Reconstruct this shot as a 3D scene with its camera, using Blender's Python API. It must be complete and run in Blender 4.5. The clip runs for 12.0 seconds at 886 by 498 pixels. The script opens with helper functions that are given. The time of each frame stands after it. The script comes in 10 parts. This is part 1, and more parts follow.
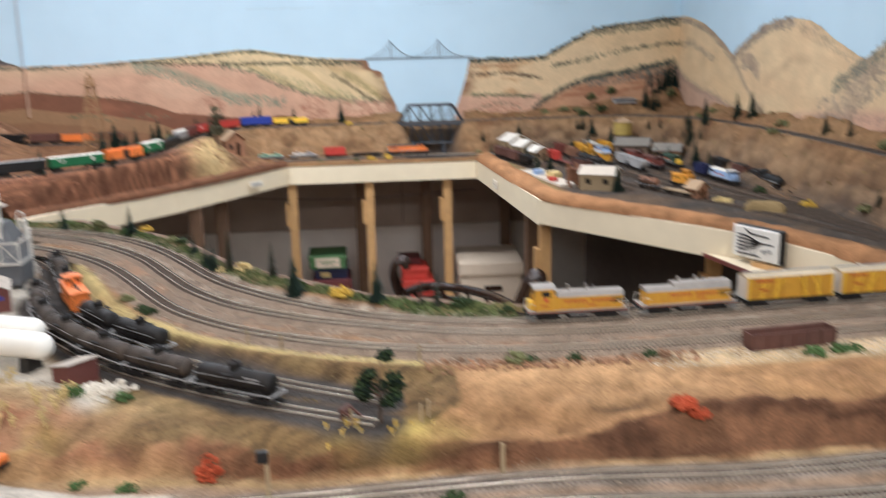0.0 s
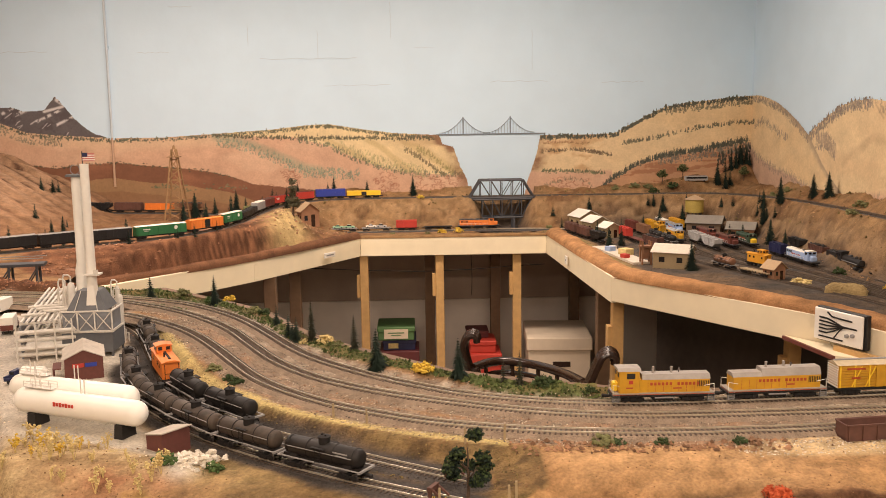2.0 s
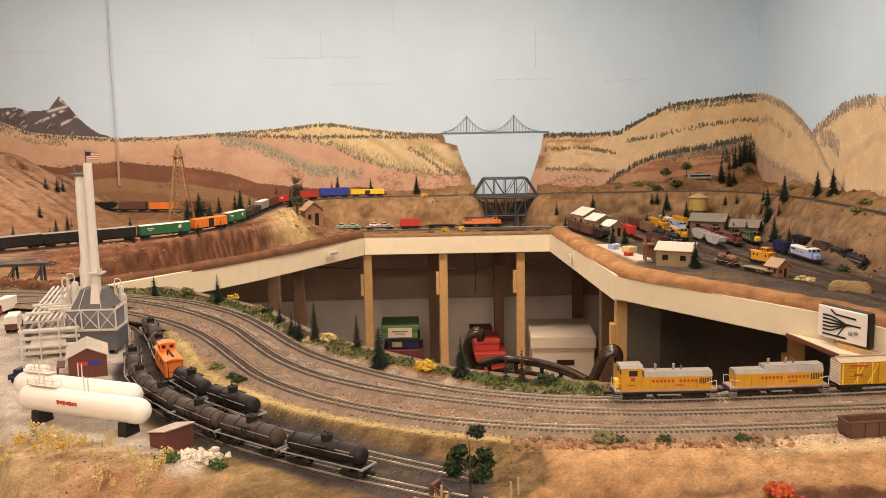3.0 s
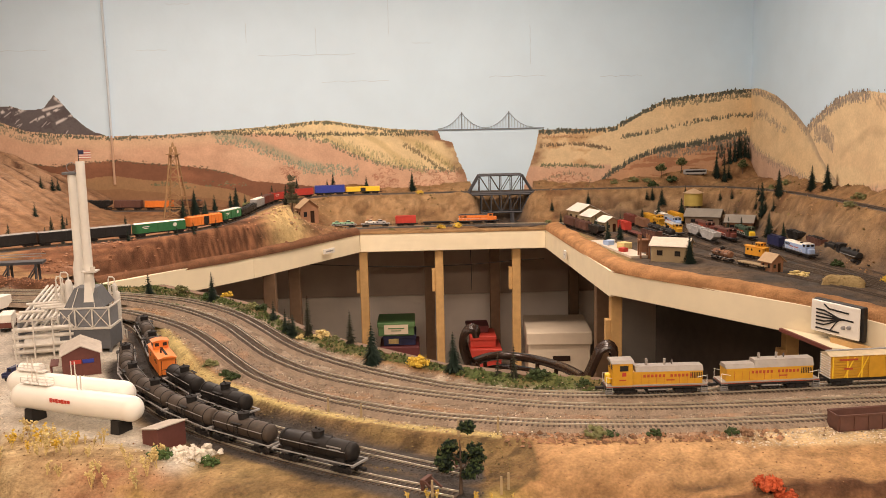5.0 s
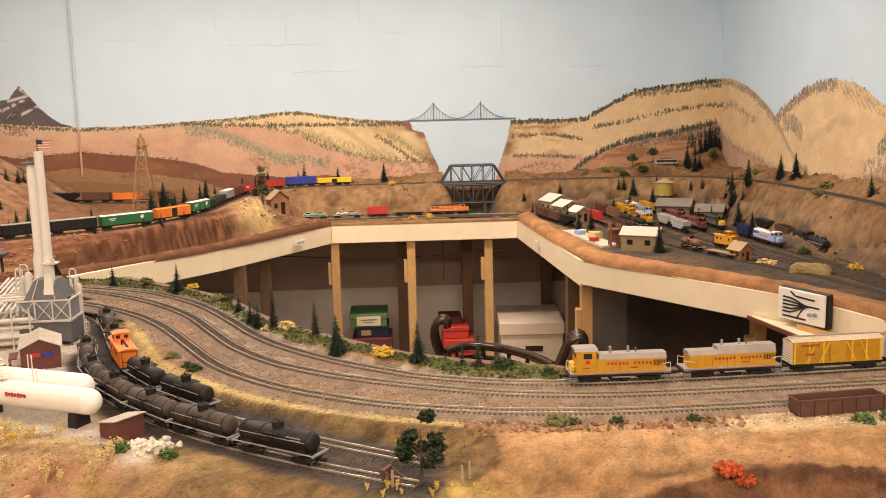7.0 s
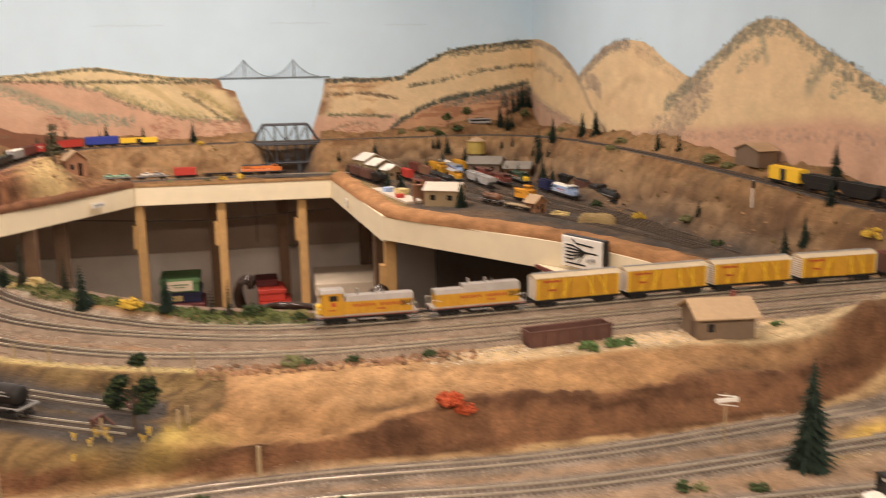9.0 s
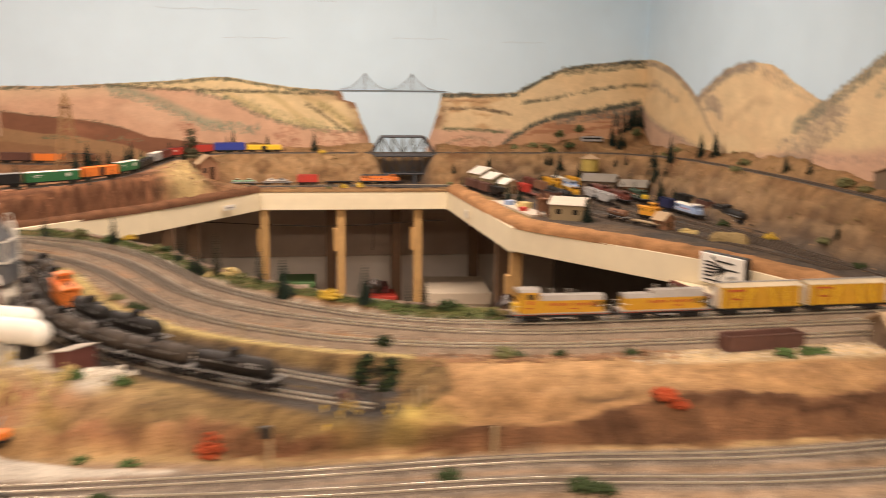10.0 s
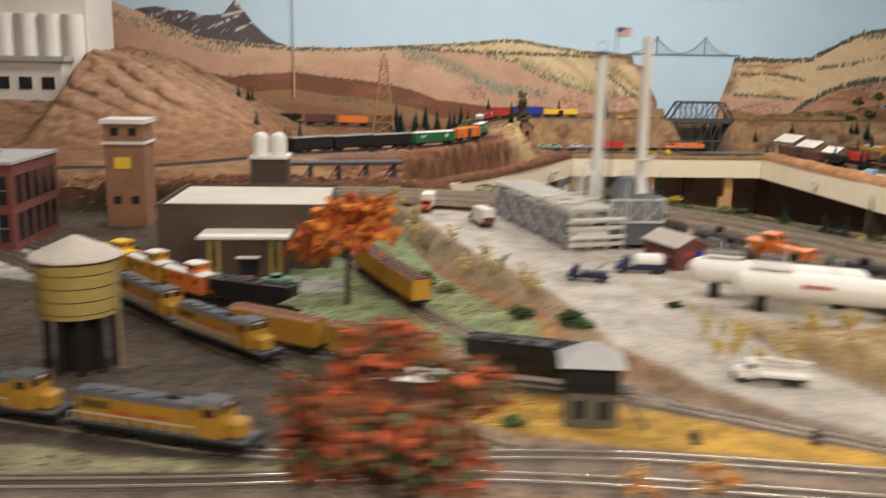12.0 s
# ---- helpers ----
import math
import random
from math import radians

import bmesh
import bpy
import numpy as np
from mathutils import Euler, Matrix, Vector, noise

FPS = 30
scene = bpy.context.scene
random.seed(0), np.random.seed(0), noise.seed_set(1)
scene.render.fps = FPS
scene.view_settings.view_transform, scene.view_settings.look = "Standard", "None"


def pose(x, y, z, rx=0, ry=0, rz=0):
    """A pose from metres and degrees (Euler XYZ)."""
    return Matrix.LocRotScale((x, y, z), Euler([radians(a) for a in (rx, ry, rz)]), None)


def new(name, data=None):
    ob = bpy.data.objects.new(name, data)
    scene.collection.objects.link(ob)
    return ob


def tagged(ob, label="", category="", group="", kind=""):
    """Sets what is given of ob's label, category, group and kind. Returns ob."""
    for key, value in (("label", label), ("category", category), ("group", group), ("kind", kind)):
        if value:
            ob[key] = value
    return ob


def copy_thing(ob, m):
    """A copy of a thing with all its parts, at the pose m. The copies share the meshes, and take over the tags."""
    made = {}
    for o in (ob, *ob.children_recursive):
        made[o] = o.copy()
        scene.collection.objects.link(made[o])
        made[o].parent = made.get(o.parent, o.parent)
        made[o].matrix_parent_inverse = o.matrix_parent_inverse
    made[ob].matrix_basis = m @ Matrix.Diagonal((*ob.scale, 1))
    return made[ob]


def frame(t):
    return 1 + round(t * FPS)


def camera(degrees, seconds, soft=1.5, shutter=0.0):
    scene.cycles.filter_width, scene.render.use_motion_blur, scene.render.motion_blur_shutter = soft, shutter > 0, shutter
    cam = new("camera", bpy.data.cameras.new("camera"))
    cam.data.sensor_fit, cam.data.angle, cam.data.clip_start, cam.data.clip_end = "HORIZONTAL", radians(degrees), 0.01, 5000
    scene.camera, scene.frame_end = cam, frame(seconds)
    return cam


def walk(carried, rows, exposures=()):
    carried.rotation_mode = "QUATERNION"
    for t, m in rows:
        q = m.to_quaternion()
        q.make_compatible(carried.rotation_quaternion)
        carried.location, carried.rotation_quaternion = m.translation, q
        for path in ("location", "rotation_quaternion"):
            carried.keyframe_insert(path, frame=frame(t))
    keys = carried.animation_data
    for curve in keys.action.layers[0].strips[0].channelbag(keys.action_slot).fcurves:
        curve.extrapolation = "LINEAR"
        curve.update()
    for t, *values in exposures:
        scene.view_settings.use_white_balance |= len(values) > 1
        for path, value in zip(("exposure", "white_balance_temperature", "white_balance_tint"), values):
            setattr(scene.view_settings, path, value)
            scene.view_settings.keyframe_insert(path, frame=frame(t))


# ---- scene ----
cam = camera(52.30, 12.0, soft=0.9, shutter=0.62)
ROWS = [
    (0.0, 0.0368, 0.0178, 1.5853, -5.824, -12.686, 1.331),
    (0.5, 0.0145, 0.0081, 1.5977, -1.312, -9.344, 1.539),
    (1.0, 0.0123, 0.0199, 1.5950, -1.614, -9.180, 1.036),
    (1.5, 0.0042, 0.0136, 1.6001, -2.188, -8.381, 0.665),
    (2.0, -0.0017, 0.0043, 1.6003, -1.772, -8.102, 0.812),
    (2.5, 0.0000, 0.0000, 1.6000, -1.674, -8.082, 0.879),
    (3.0, 0.0018, 0.0019, 1.5988, -1.513, -8.169, 0.964),
    (5.0, 0.0119, -0.0028, 1.5985, -1.695, -8.367, 1.243),
    (5.5, 0.0165, -0.0025, 1.5975, -1.780, -8.437, 1.290),
    (6.0, 0.0213, 0.0030, 1.5942, -2.161, -8.607, 1.278),
    (6.5, 0.0274, 0.0047, 1.5943, -2.641, -8.849, 1.271),
    (6.7, 0.0285, 0.0064, 1.5931, -2.865, -8.887, 1.258),
    (8.3, 0.1265, 0.0047, 1.5855, -7.280, -9.586, 2.144),
    (8.5, 0.1510, 0.0042, 1.5738, -8.902, -9.897, 1.659),
    (9.0, 0.1905, -0.0024, 1.5462, -12.930, -11.158, 0.885),
    (9.1, 0.1958, -0.0050, 1.5445, -13.737, -11.327, 0.603),
    (9.5, 0.1741, -0.0214, 1.5428, -14.298, -10.408, 0.158),
    (10.0, -0.0192, -0.0433, 1.5354, -8.064, -10.011, -0.596),
    (10.3, -0.2109, -0.0440, 1.5291, -7.310, -9.512, -1.790),
    (10.5, -0.3204, -0.0606, 1.5373, -8.206, -9.516, -1.315),
    (11.0, -0.5416, -0.0289, 1.5091, -4.841, -11.201, -2.255),
    (11.2, -0.6578, 0.0110, 1.5028, -3.365, -11.102, -1.724),
    (11.5, -0.8229, 0.0627, 1.5044, -2.931, -10.189, -0.949),
    (12.0, -1.1243, 0.1747, 1.4790, -3.517, -11.820, -0.963),
]
TONE = [(0.0, 0.05, 4750, 0), (0.5, 0.03, 6050, 7), (1.0, 0.03, 6400, 10), (5.0, 0.05, 6400, 10), (6.5, 0.14, 6400, 10), (8.5, 0.16, 6450, 10), (9.0, 0.06, 6050, 8), (10.0, 0.09, 6350, 9), (10.5, 0.09, 6300, 9), (11.0, 0.02, 5900, 5), (11.5, -0.15, 5700, 4), (12.0, -0.18, 5250, 0)]
walk(cam, [(t, pose(x, y, z, 90 + pitch, roll, yaw)) for t, x, y, z, yaw, pitch, roll in ROWS], TONE)

# ---- light: a dim room world, warm ceiling lamps over the layout ----
world = bpy.data.worlds.new("room_world")
scene.world = world
world.use_nodes = True
world.node_tree.nodes["Background"].inputs[0].default_value = (0.9, 0.95, 1.0, 1)
world.node_tree.nodes["Background"].inputs[1].default_value = 0.008
scene.view_settings.exposure = 0.0
CEILING = 2.75
LAMPS = [(-1.25, 3.45, 36), (0.30, 3.45, 35), (-1.4, 1.5, 13), (0.35, 1.4, 13), (-0.95, -0.75, 49), (0.75, -0.75, 49)]
for lx, ly, power in LAMPS:
    lamp = bpy.data.lights.new("ceiling_lamp", "AREA")
    lamp.shape, lamp.size, lamp.size_y = "RECTANGLE", 1.15, 0.26
    lamp.energy, lamp.color = power, (1.0, 0.79, 0.65) if ly > 0 else (1.0, 0.765, 0.59)
    lob = new("ceiling_lamp", lamp)
    lob.matrix_world = pose(lx, ly, CEILING - 0.085)

# ---- mesh tools ----
class Mesh:
    """Gathers vertices and faces; rotation about z is in radians."""

    def __init__(self):
        self.v, self.f, self.col = [], [], []

    def add(self, verts, faces):
        n = len(self.v)
        self.v += [tuple(p) for p in verts]
        self.f += [tuple(n + i for i in f) for f in faces]
        return self

    def box(self, c, s, rz=0.0, taper=1.0, bev=0.0):
        cx, cy, cz = c
        hx, hy, hz = s[0] / 2, s[1] / 2, s[2] / 2
        co, si = math.cos(rz), math.sin(rz)
        pts = []
        if bev <= 0:
            for dz, k in ((-hz, 1.0), (hz, taper)):
                for dx, dy in ((-hx, -hy), (hx, -hy), (hx, hy), (-hx, hy)):
                    dx, dy = dx * k, dy * k
                    pts.append((cx + dx * co - dy * si, cy + dx * si + dy * co, cz + dz))
            self.add(pts, [(3, 2, 1, 0), (4, 5, 6, 7), (0, 1, 5, 4), (1, 2, 6, 5), (2, 3, 7, 6), (3, 0, 4, 7)])
        else:
            rings = []
            for dz, inset in ((-hz, bev), (-hz + bev, 0), (hz - bev, 0), (hz, bev)):
                a, b = hx - inset, hy - inset
                ring = [(-a, -b + bev), (-a + bev, -b), (a - bev, -b), (a, -b + bev), (a, b - bev), (a - bev, b), (-a + bev, b), (-a, b - bev)]
                rings.append([(cx + x * co - y * si, cy + x * si + y * co, cz + dz) for x, y in ring])
            pts = [p for r in rings for p in r]
            faces = [tuple(range(7, -1, -1)), tuple(range(24, 32))]
            for k in range(3):
                for i in range(8):
                    j = (i + 1) % 8
                    faces.append((8 * k + i, 8 * k + j, 8 * k + 8 + j, 8 * k + 8 + i))
            self.add(pts, faces)
        return self

    def tube(self, p0, p1, r0, r1=None, n=10, caps=True):
        p0, p1 = Vector(p0), Vector(p1)
        r1 = r0 if r1 is None else r1
        d = (p1 - p0).normalized()
        u = d.orthogonal().normalized()
        w = d.cross(u)
        pts = [p + (u * math.cos(2 * math.pi * i / n) + w * math.sin(2 * math.pi * i / n)) * r for p, r in ((p0, r0), (p1, r1)) for i in range(n)]
        faces = [(i, (i + 1) % n, n + (i + 1) % n, n + i) for i in range(n)]
        if caps:
            faces += [tuple(range(n - 1, -1, -1)), tuple(range(n, 2 * n))]
        return self.add(pts, faces)

    def path(self, pts, r, n=6):
        """One round rod bent along the points."""
        P = [Vector(p) for p in pts]
        rings = []
        side = None
        for i, p in enumerate(P):
            d = (P[min(i + 1, len(P) - 1)] - P[max(i - 1, 0)]).normalized()
            if side is None:
                side = d.orthogonal().normalized()
            side = (side - d * side.dot(d)).normalized() if (side - d * side.dot(d)).length > 1e-6 else d.orthogonal().normalized()
            up = d.cross(side)
            rings.append([tuple(p + (side * math.cos(6.28319 * k / n) + up * math.sin(6.28319 * k / n)) * r) for k in range(n)])
        verts = [v for ring in rings for v in ring]
        faces = [(i * n + k, i * n + (k + 1) % n, (i + 1) * n + (k + 1) % n, (i + 1) * n + k) for i in range(len(P) - 1) for k in range(n)]
        faces += [tuple(range(n - 1, -1, -1)), tuple((len(P) - 1) * n + k for k in range(n))]
        return self.add(verts, faces)

    def lathe(self, prof, c=(0, 0, 0), n=16, axis="z"):
        """prof: rows of radius and height along the axis."""
        pts = []
        for r, h in prof:
            for i in range(n):
                a = 2 * math.pi * i / n
                if axis == "z":
                    pts.append((c[0] + r * math.cos(a), c[1] + r * math.sin(a), c[2] + h))
                else:
                    pts.append((c[0] + h, c[1] + r * math.cos(a), c[2] + r * math.sin(a)))
        faces = []
        for k in range(len(prof) - 1):
            for i in range(n):
                j = (i + 1) % n
                faces.append((k * n + i, k * n + j, k * n + n + j, k * n + n + i))
        faces.append(tuple(range(n - 1, -1, -1)))
        faces.append(tuple(range((len(prof) - 1) * n, len(prof) * n)))
        return self.add(pts, faces)

    def prism(self, outline, z0, z1):
        """An upright block over a flat outline of x, y."""
        n = len(outline)
        pts = [(x, y, z0) for x, y in outline] + [(x, y, z1) for x, y in outline]
        faces = [tuple(range(n - 1, -1, -1)), tuple(range(n, 2 * n))] + [(i, (i + 1) % n, n + (i + 1) % n, n + i) for i in range(n)]
        return self.add(pts, faces)

    def along_x(self, section, x0, x1):
        """A section of y, z drawn along x."""
        n = len(section)
        pts = [(x0, y, z) for y, z in section] + [(x1, y, z) for y, z in section]
        faces = [tuple(range(n)), tuple(range(2 * n - 1, n - 1, -1))] + [(i, n + i, n + (i + 1) % n, (i + 1) % n) for i in range(n)]
        return self.add(pts, faces)

    def along_y(self, section, y0, y1):
        n = len(section)
        pts = [(x, y0, z) for x, z in section] + [(x, y1, z) for x, z in section]
        faces = [tuple(range(n - 1, -1, -1)), tuple(range(n, 2 * n))] + [(i, (i + 1) % n, n + (i + 1) % n, n + i) for i in range(n)]
        return self.add(pts, faces)

    def clump(self, c, r, rnd, squash=1.0, rough=0.25):
        """A small uneven lump of twenty faces."""
        g = (1 + 5 ** 0.5) / 2
        base = [(-1, g, 0), (1, g, 0), (-1, -g, 0), (1, -g, 0), (0, -1, g), (0, 1, g), (0, -1, -g), (0, 1, -g), (g, 0, -1), (g, 0, 1), (-g, 0, -1), (-g, 0, 1)]
        tri = [(0, 11, 5), (0, 5, 1), (0, 1, 7), (0, 7, 10), (0, 10, 11), (1, 5, 9), (5, 11, 4), (11, 10, 2), (10, 7, 6), (7, 1, 8), (3, 9, 4), (3, 4, 2), (3, 2, 6), (3, 6, 8), (3, 8, 9), (4, 9, 5), (2, 4, 11), (6, 2, 10), (8, 6, 7), (9, 8, 1)]
        rot = Euler((rnd.random() * 6, rnd.random() * 6, rnd.random() * 6)).to_matrix()
        pts = []
        for b in base:
            p = rot @ Vector(b).normalized() * r * (1 + rough * (rnd.random() * 2 - 1))
            pts.append((c[0] + p.x, c[1] + p.y, c[2] + p.z * squash))
        return self.add(pts, tri)

    def leaf(self, c, r, rnd):
        """A leaf: one bent pair of triangles."""
        rot = Euler((rnd.random() * 6, rnd.random() * 6, rnd.random() * 6)).to_matrix()
        pts = [rot @ Vector(p) * r + Vector(c) for p in ((-1, 0, 0), (0, -0.55, 0.15), (1, 0, 0), (0, 0.55, 0.15))]
        return self.add(pts, [(0, 1, 2), (0, 2, 3)])

    def obj(self, name, material, smooth=False):
        me = bpy.data.meshes.new(name)
        me.from_pydata(self.v, [], self.f)
        me.materials.append(material)
        if smooth:
            me.polygons.foreach_set("use_smooth", [True] * len(me.polygons))
            me.set_sharp_from_angle(angle=radians(40))
        me.update()
        return new(name, me)


def part(name, mesh, material, parent, label="", smooth=False):
    ob = mesh.obj(name, material, smooth)
    ob.parent = parent
    if label:
        ob["label"] = label
    return ob


def thing(name, label, category, at=(0, 0, 0), rz=0.0, group="", kind=""):
    ob = new(name)
    ob.empty_display_size = 0.01
    ob.location, ob.rotation_euler = at, (0, 0, rz)
    return tagged(ob, label, category, group, kind)


def spline(pts, step=0.01):
    """A smooth line through the points, in even steps: rows of x, y, heading (z too, where the points have it)."""
    P = np.array(pts, float)
    P = np.vstack([2 * P[0] - P[1], P, 2 * P[-1] - P[-2]])
    out = []
    for i in range(1, len(P) - 2):
        p0, p1, p2, p3 = P[i - 1:i + 3]
        for k in range(24):
            t = k / 24
            out.append(0.5 * (2 * p1 + (p2 - p0) * t + (2 * p0 - 5 * p1 + 4 * p2 - p3) * t * t + (3 * p1 - p0 - 3 * p2 + p3) * t ** 3))
    out.append(P[-2])
    out = np.array(out)
    s = np.concatenate([[0], np.cumsum(np.linalg.norm(np.diff(out, axis=0), axis=1))])
    n = max(2, int(s[-1] / step) + 1)
    g = np.linspace(0, s[-1], n)
    return np.stack([np.interp(g, s, out[:, k]) for k in range(out.shape[1])], 1)


def near_line(X, Y, line):
    """Distance of the grid from a line of x, y, and the place along it (0 to 1)."""
    best, where = np.full(X.shape, 1e9), np.zeros(X.shape)
    n = len(line) - 1
    for i in range(n):
        a, b = line[i][:2], line[i + 1][:2]
        d = b - a
        t = np.clip(((X - a[0]) * d[0] + (Y - a[1]) * d[1]) / max(d @ d, 1e-12), 0, 1)
        dist = np.hypot(X - a[0] - t * d[0], Y - a[1] - t * d[1])
        m = dist < best
        best, where = np.where(m, dist, best), np.where(m, (i + t) / n, where)
    return best, where


def inside(X, Y, poly):
    ins = np.zeros(X.shape, bool)
    n = len(poly)
    for i in range(n):
        (x0, y0), (x1, y1) = poly[i], poly[(i + 1) % n]
        c = (y0 > Y) != (y1 > Y)
        with np.errstate(divide="ignore", invalid="ignore"):
            ins ^= c & (X < (x1 - x0) * (Y - y0) / (y1 - y0 + 1e-12) + x0)
    return ins


def fbm(X, Y, scale, seed=0.0, octaves=4):
    """Smooth noise on a grid, about -1 to 1."""
    out = np.zeros(X.shape)
    amp = 0.5
    for o in range(octaves):
        u, w = X * scale + seed * 17.3 + o * 5.1, Y * scale - seed * 9.7 + o * 3.3
        iu, iw = np.floor(u).astype(int), np.floor(w).astype(int)
        fu, fw = u - iu, w - iw
        fu, fw = fu * fu * (3 - 2 * fu), fw * fw * (3 - 2 * fw)
        h = lambda a, b: (np.sin(a * 127.1 + b * 311.7 + 0.5) * 43758.5453) % 1.0
        out += amp * (2 * ((h(iu, iw) * (1 - fu) + h(iu + 1, iw) * fu) * (1 - fw) + (h(iu, iw + 1) * (1 - fu) + h(iu + 1, iw + 1) * fu) * fw) - 1)
        scale, amp = scale * 2.03, amp * 0.55
    return out


def smooth01(d, a, b):
    t = np.clip((d - a) / (b - a), 0, 1)
    return t * t * (3 - 2 * t)


def blend(c, colour, m):
    """Lay a colour over the colour field c where the mask m is 1."""
    m = np.clip(m, 0, 1)[..., None]
    return c * (1 - m) + np.array(colour) * m


def field(name, X, Y, Z, C, material, keep=None, tag=None, parent=None):
    """A ground sheet over a grid, with its colours laid on by zone."""
    ny, nx = X.shape
    idx = np.arange(ny * nx).reshape(ny, nx)
    quads = np.stack([idx[:-1, :-1], idx[:-1, 1:], idx[1:, 1:], idx[1:, :-1]], -1).reshape(-1, 4)
    if keep is not None:
        kq = (keep[:-1, :-1] & keep[:-1, 1:] & keep[1:, 1:] & keep[1:, :-1]).reshape(-1)
        quads = quads[kq]
    me = bpy.data.meshes.new(name)
    me.from_pydata(np.stack([X, Y, Z], -1).reshape(-1, 3).tolist(), [], quads.tolist())
    att = me.color_attributes.new("zone", "FLOAT_COLOR", "POINT")
    rgba = np.concatenate([np.clip(C.reshape(-1, 3), 0, 1), np.ones((ny * nx, 1))], 1)
    att.data.foreach_set("color", rgba.reshape(-1).astype(np.float32))
    me.polygons.foreach_set("use_smooth", [True] * len(me.polygons))
    me.materials.append(material)
    me.update()
    ob = new(name, me)
    ob.parent = parent
    return ob


# ---- materials ----
def mat(name, colour, rough=0.7, metal=0.0, var=0.15, scale=60.0, bump=0.0, bump_scale=200.0, attr=False, stain=0.0, stain_colour=(0.1, 0.07, 0.05), spec=0.5, random_tint=0.0, island=0.0):
    m = bpy.data.materials.new(name)
    m.use_nodes = True
    nt = m.node_tree
    b = nt.nodes["Principled BSDF"]
    b.inputs["Roughness"].default_value, b.inputs["Metallic"].default_value = rough, metal
    b.inputs["Specular IOR Level"].default_value = spec
    geo = nt.nodes.new("ShaderNodeNewGeometry")
    if attr:
        src = nt.nodes.new("ShaderNodeVertexColor")
        src.layer_name = "zone"
    else:
        src = nt.nodes.new("ShaderNodeRGB")
        src.outputs[0].default_value = (*colour, 1)
    coarse, fine = nt.nodes.new("ShaderNodeTexNoise"), nt.nodes.new("ShaderNodeTexNoise")
    for tex, sc, det in ((coarse, scale * 0.25, 3.0), (fine, scale * 2.5, 4.0)):
        tex.inputs["Scale"].default_value, tex.inputs["Detail"].default_value = sc, det
        nt.links.new(geo.outputs["Position"], tex.inputs["Vector"])
    add = nt.nodes.new("ShaderNodeMath")
    add.operation = "ADD"
    nt.links.new(coarse.outputs["Fac"], add.inputs[0])
    nt.links.new(fine.outputs["Fac"], add.inputs[1])
    ramp = nt.nodes.new("ShaderNodeMapRange")
    ramp.inputs["From Min"].default_value, ramp.inputs["From Max"].default_value = 0.6, 1.4
    ramp.inputs["To Min"].default_value, ramp.inputs["To Max"].default_value = 1 - var, 1 + var
    nt.links.new(add.outputs[0], ramp.inputs["Value"])
    last = ramp.outputs[0]
    if random_tint or island:
        info = geo if island else nt.nodes.new("ShaderNodeObjectInfo")
        mr = nt.nodes.new("ShaderNodeMapRange")
        spread = island or random_tint
        mr.inputs["To Min"].default_value, mr.inputs["To Max"].default_value = 1 - spread, 1 + spread
        nt.links.new(info.outputs["Random Per Island" if island else "Random"], mr.inputs["Value"])
        mul = nt.nodes.new("ShaderNodeMath")
        mul.operation = "MULTIPLY"
        nt.links.new(last, mul.inputs[0])
        nt.links.new(mr.outputs[0], mul.inputs[1])
        last = mul.outputs[0]
    sc = nt.nodes.new("ShaderNodeVectorMath")
    sc.operation = "SCALE"
    nt.links.new(src.outputs[0], sc.inputs[0])
    nt.links.new(last, sc.inputs["Scale"])
    out = sc.outputs[0]
    if stain:
        st = nt.nodes.new("ShaderNodeTexNoise")
        st.inputs["Scale"].default_value, st.inputs["Detail"].default_value = scale * 0.6, 6.0
        nt.links.new(geo.outputs["Position"], st.inputs["Vector"])
        mr2 = nt.nodes.new("ShaderNodeMapRange")
        mr2.inputs["From Min"].default_value, mr2.inputs["From Max"].default_value = 0.5, 0.75
        mr2.inputs["To Max"].default_value = stain
        nt.links.new(st.outputs["Fac"], mr2.inputs["Value"])
        mix = nt.nodes.new("ShaderNodeMix")
        mix.data_type = "RGBA"
        nt.links.new(mr2.outputs[0], mix.inputs[0])
        nt.links.new(out, mix.inputs[6])
        mix.inputs[7].default_value = (*stain_colour, 1)
        out = mix.outputs[2]
    nt.links.new(out, b.inputs["Base Color"])
    if bump:
        bn = nt.nodes.new("ShaderNodeTexNoise")
        bn.inputs["Scale"].default_value, bn.inputs["Detail"].default_value = bump_scale, 5.0
        nt.links.new(geo.outputs["Position"], bn.inputs["Vector"])
        bp = nt.nodes.new("ShaderNodeBump")
        bp.inputs["Strength"].default_value, bp.inputs["Distance"].default_value = bump, 0.004
        nt.links.new(bn.outputs["Fac"], bp.inputs["Height"])
        nt.links.new(bp.outputs[0], b.inputs["Normal"])
    return m


M_SKY = mat("painted_sky_wall", (0.58, 0.74, 0.86), 0.75, var=0.05, scale=2.2, bump=0.15, bump_scale=30, stain=0.12, stain_colour=(0.68, 0.78, 0.84))
M_WALL = mat("plain_wall", (0.40, 0.37, 0.33), 0.8, var=0.05, scale=3, bump=0.1, bump_scale=40)
M_CEIL = mat("ceiling_paint", (0.55, 0.53, 0.49), 0.9, var=0.04, scale=3)
M_FLOOR = mat("floor_concrete", (0.30, 0.25, 0.20), 0.7, var=0.2, scale=6)
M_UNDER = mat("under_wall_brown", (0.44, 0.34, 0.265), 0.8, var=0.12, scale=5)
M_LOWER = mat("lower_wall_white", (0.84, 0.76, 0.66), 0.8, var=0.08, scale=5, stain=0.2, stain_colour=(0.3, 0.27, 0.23))
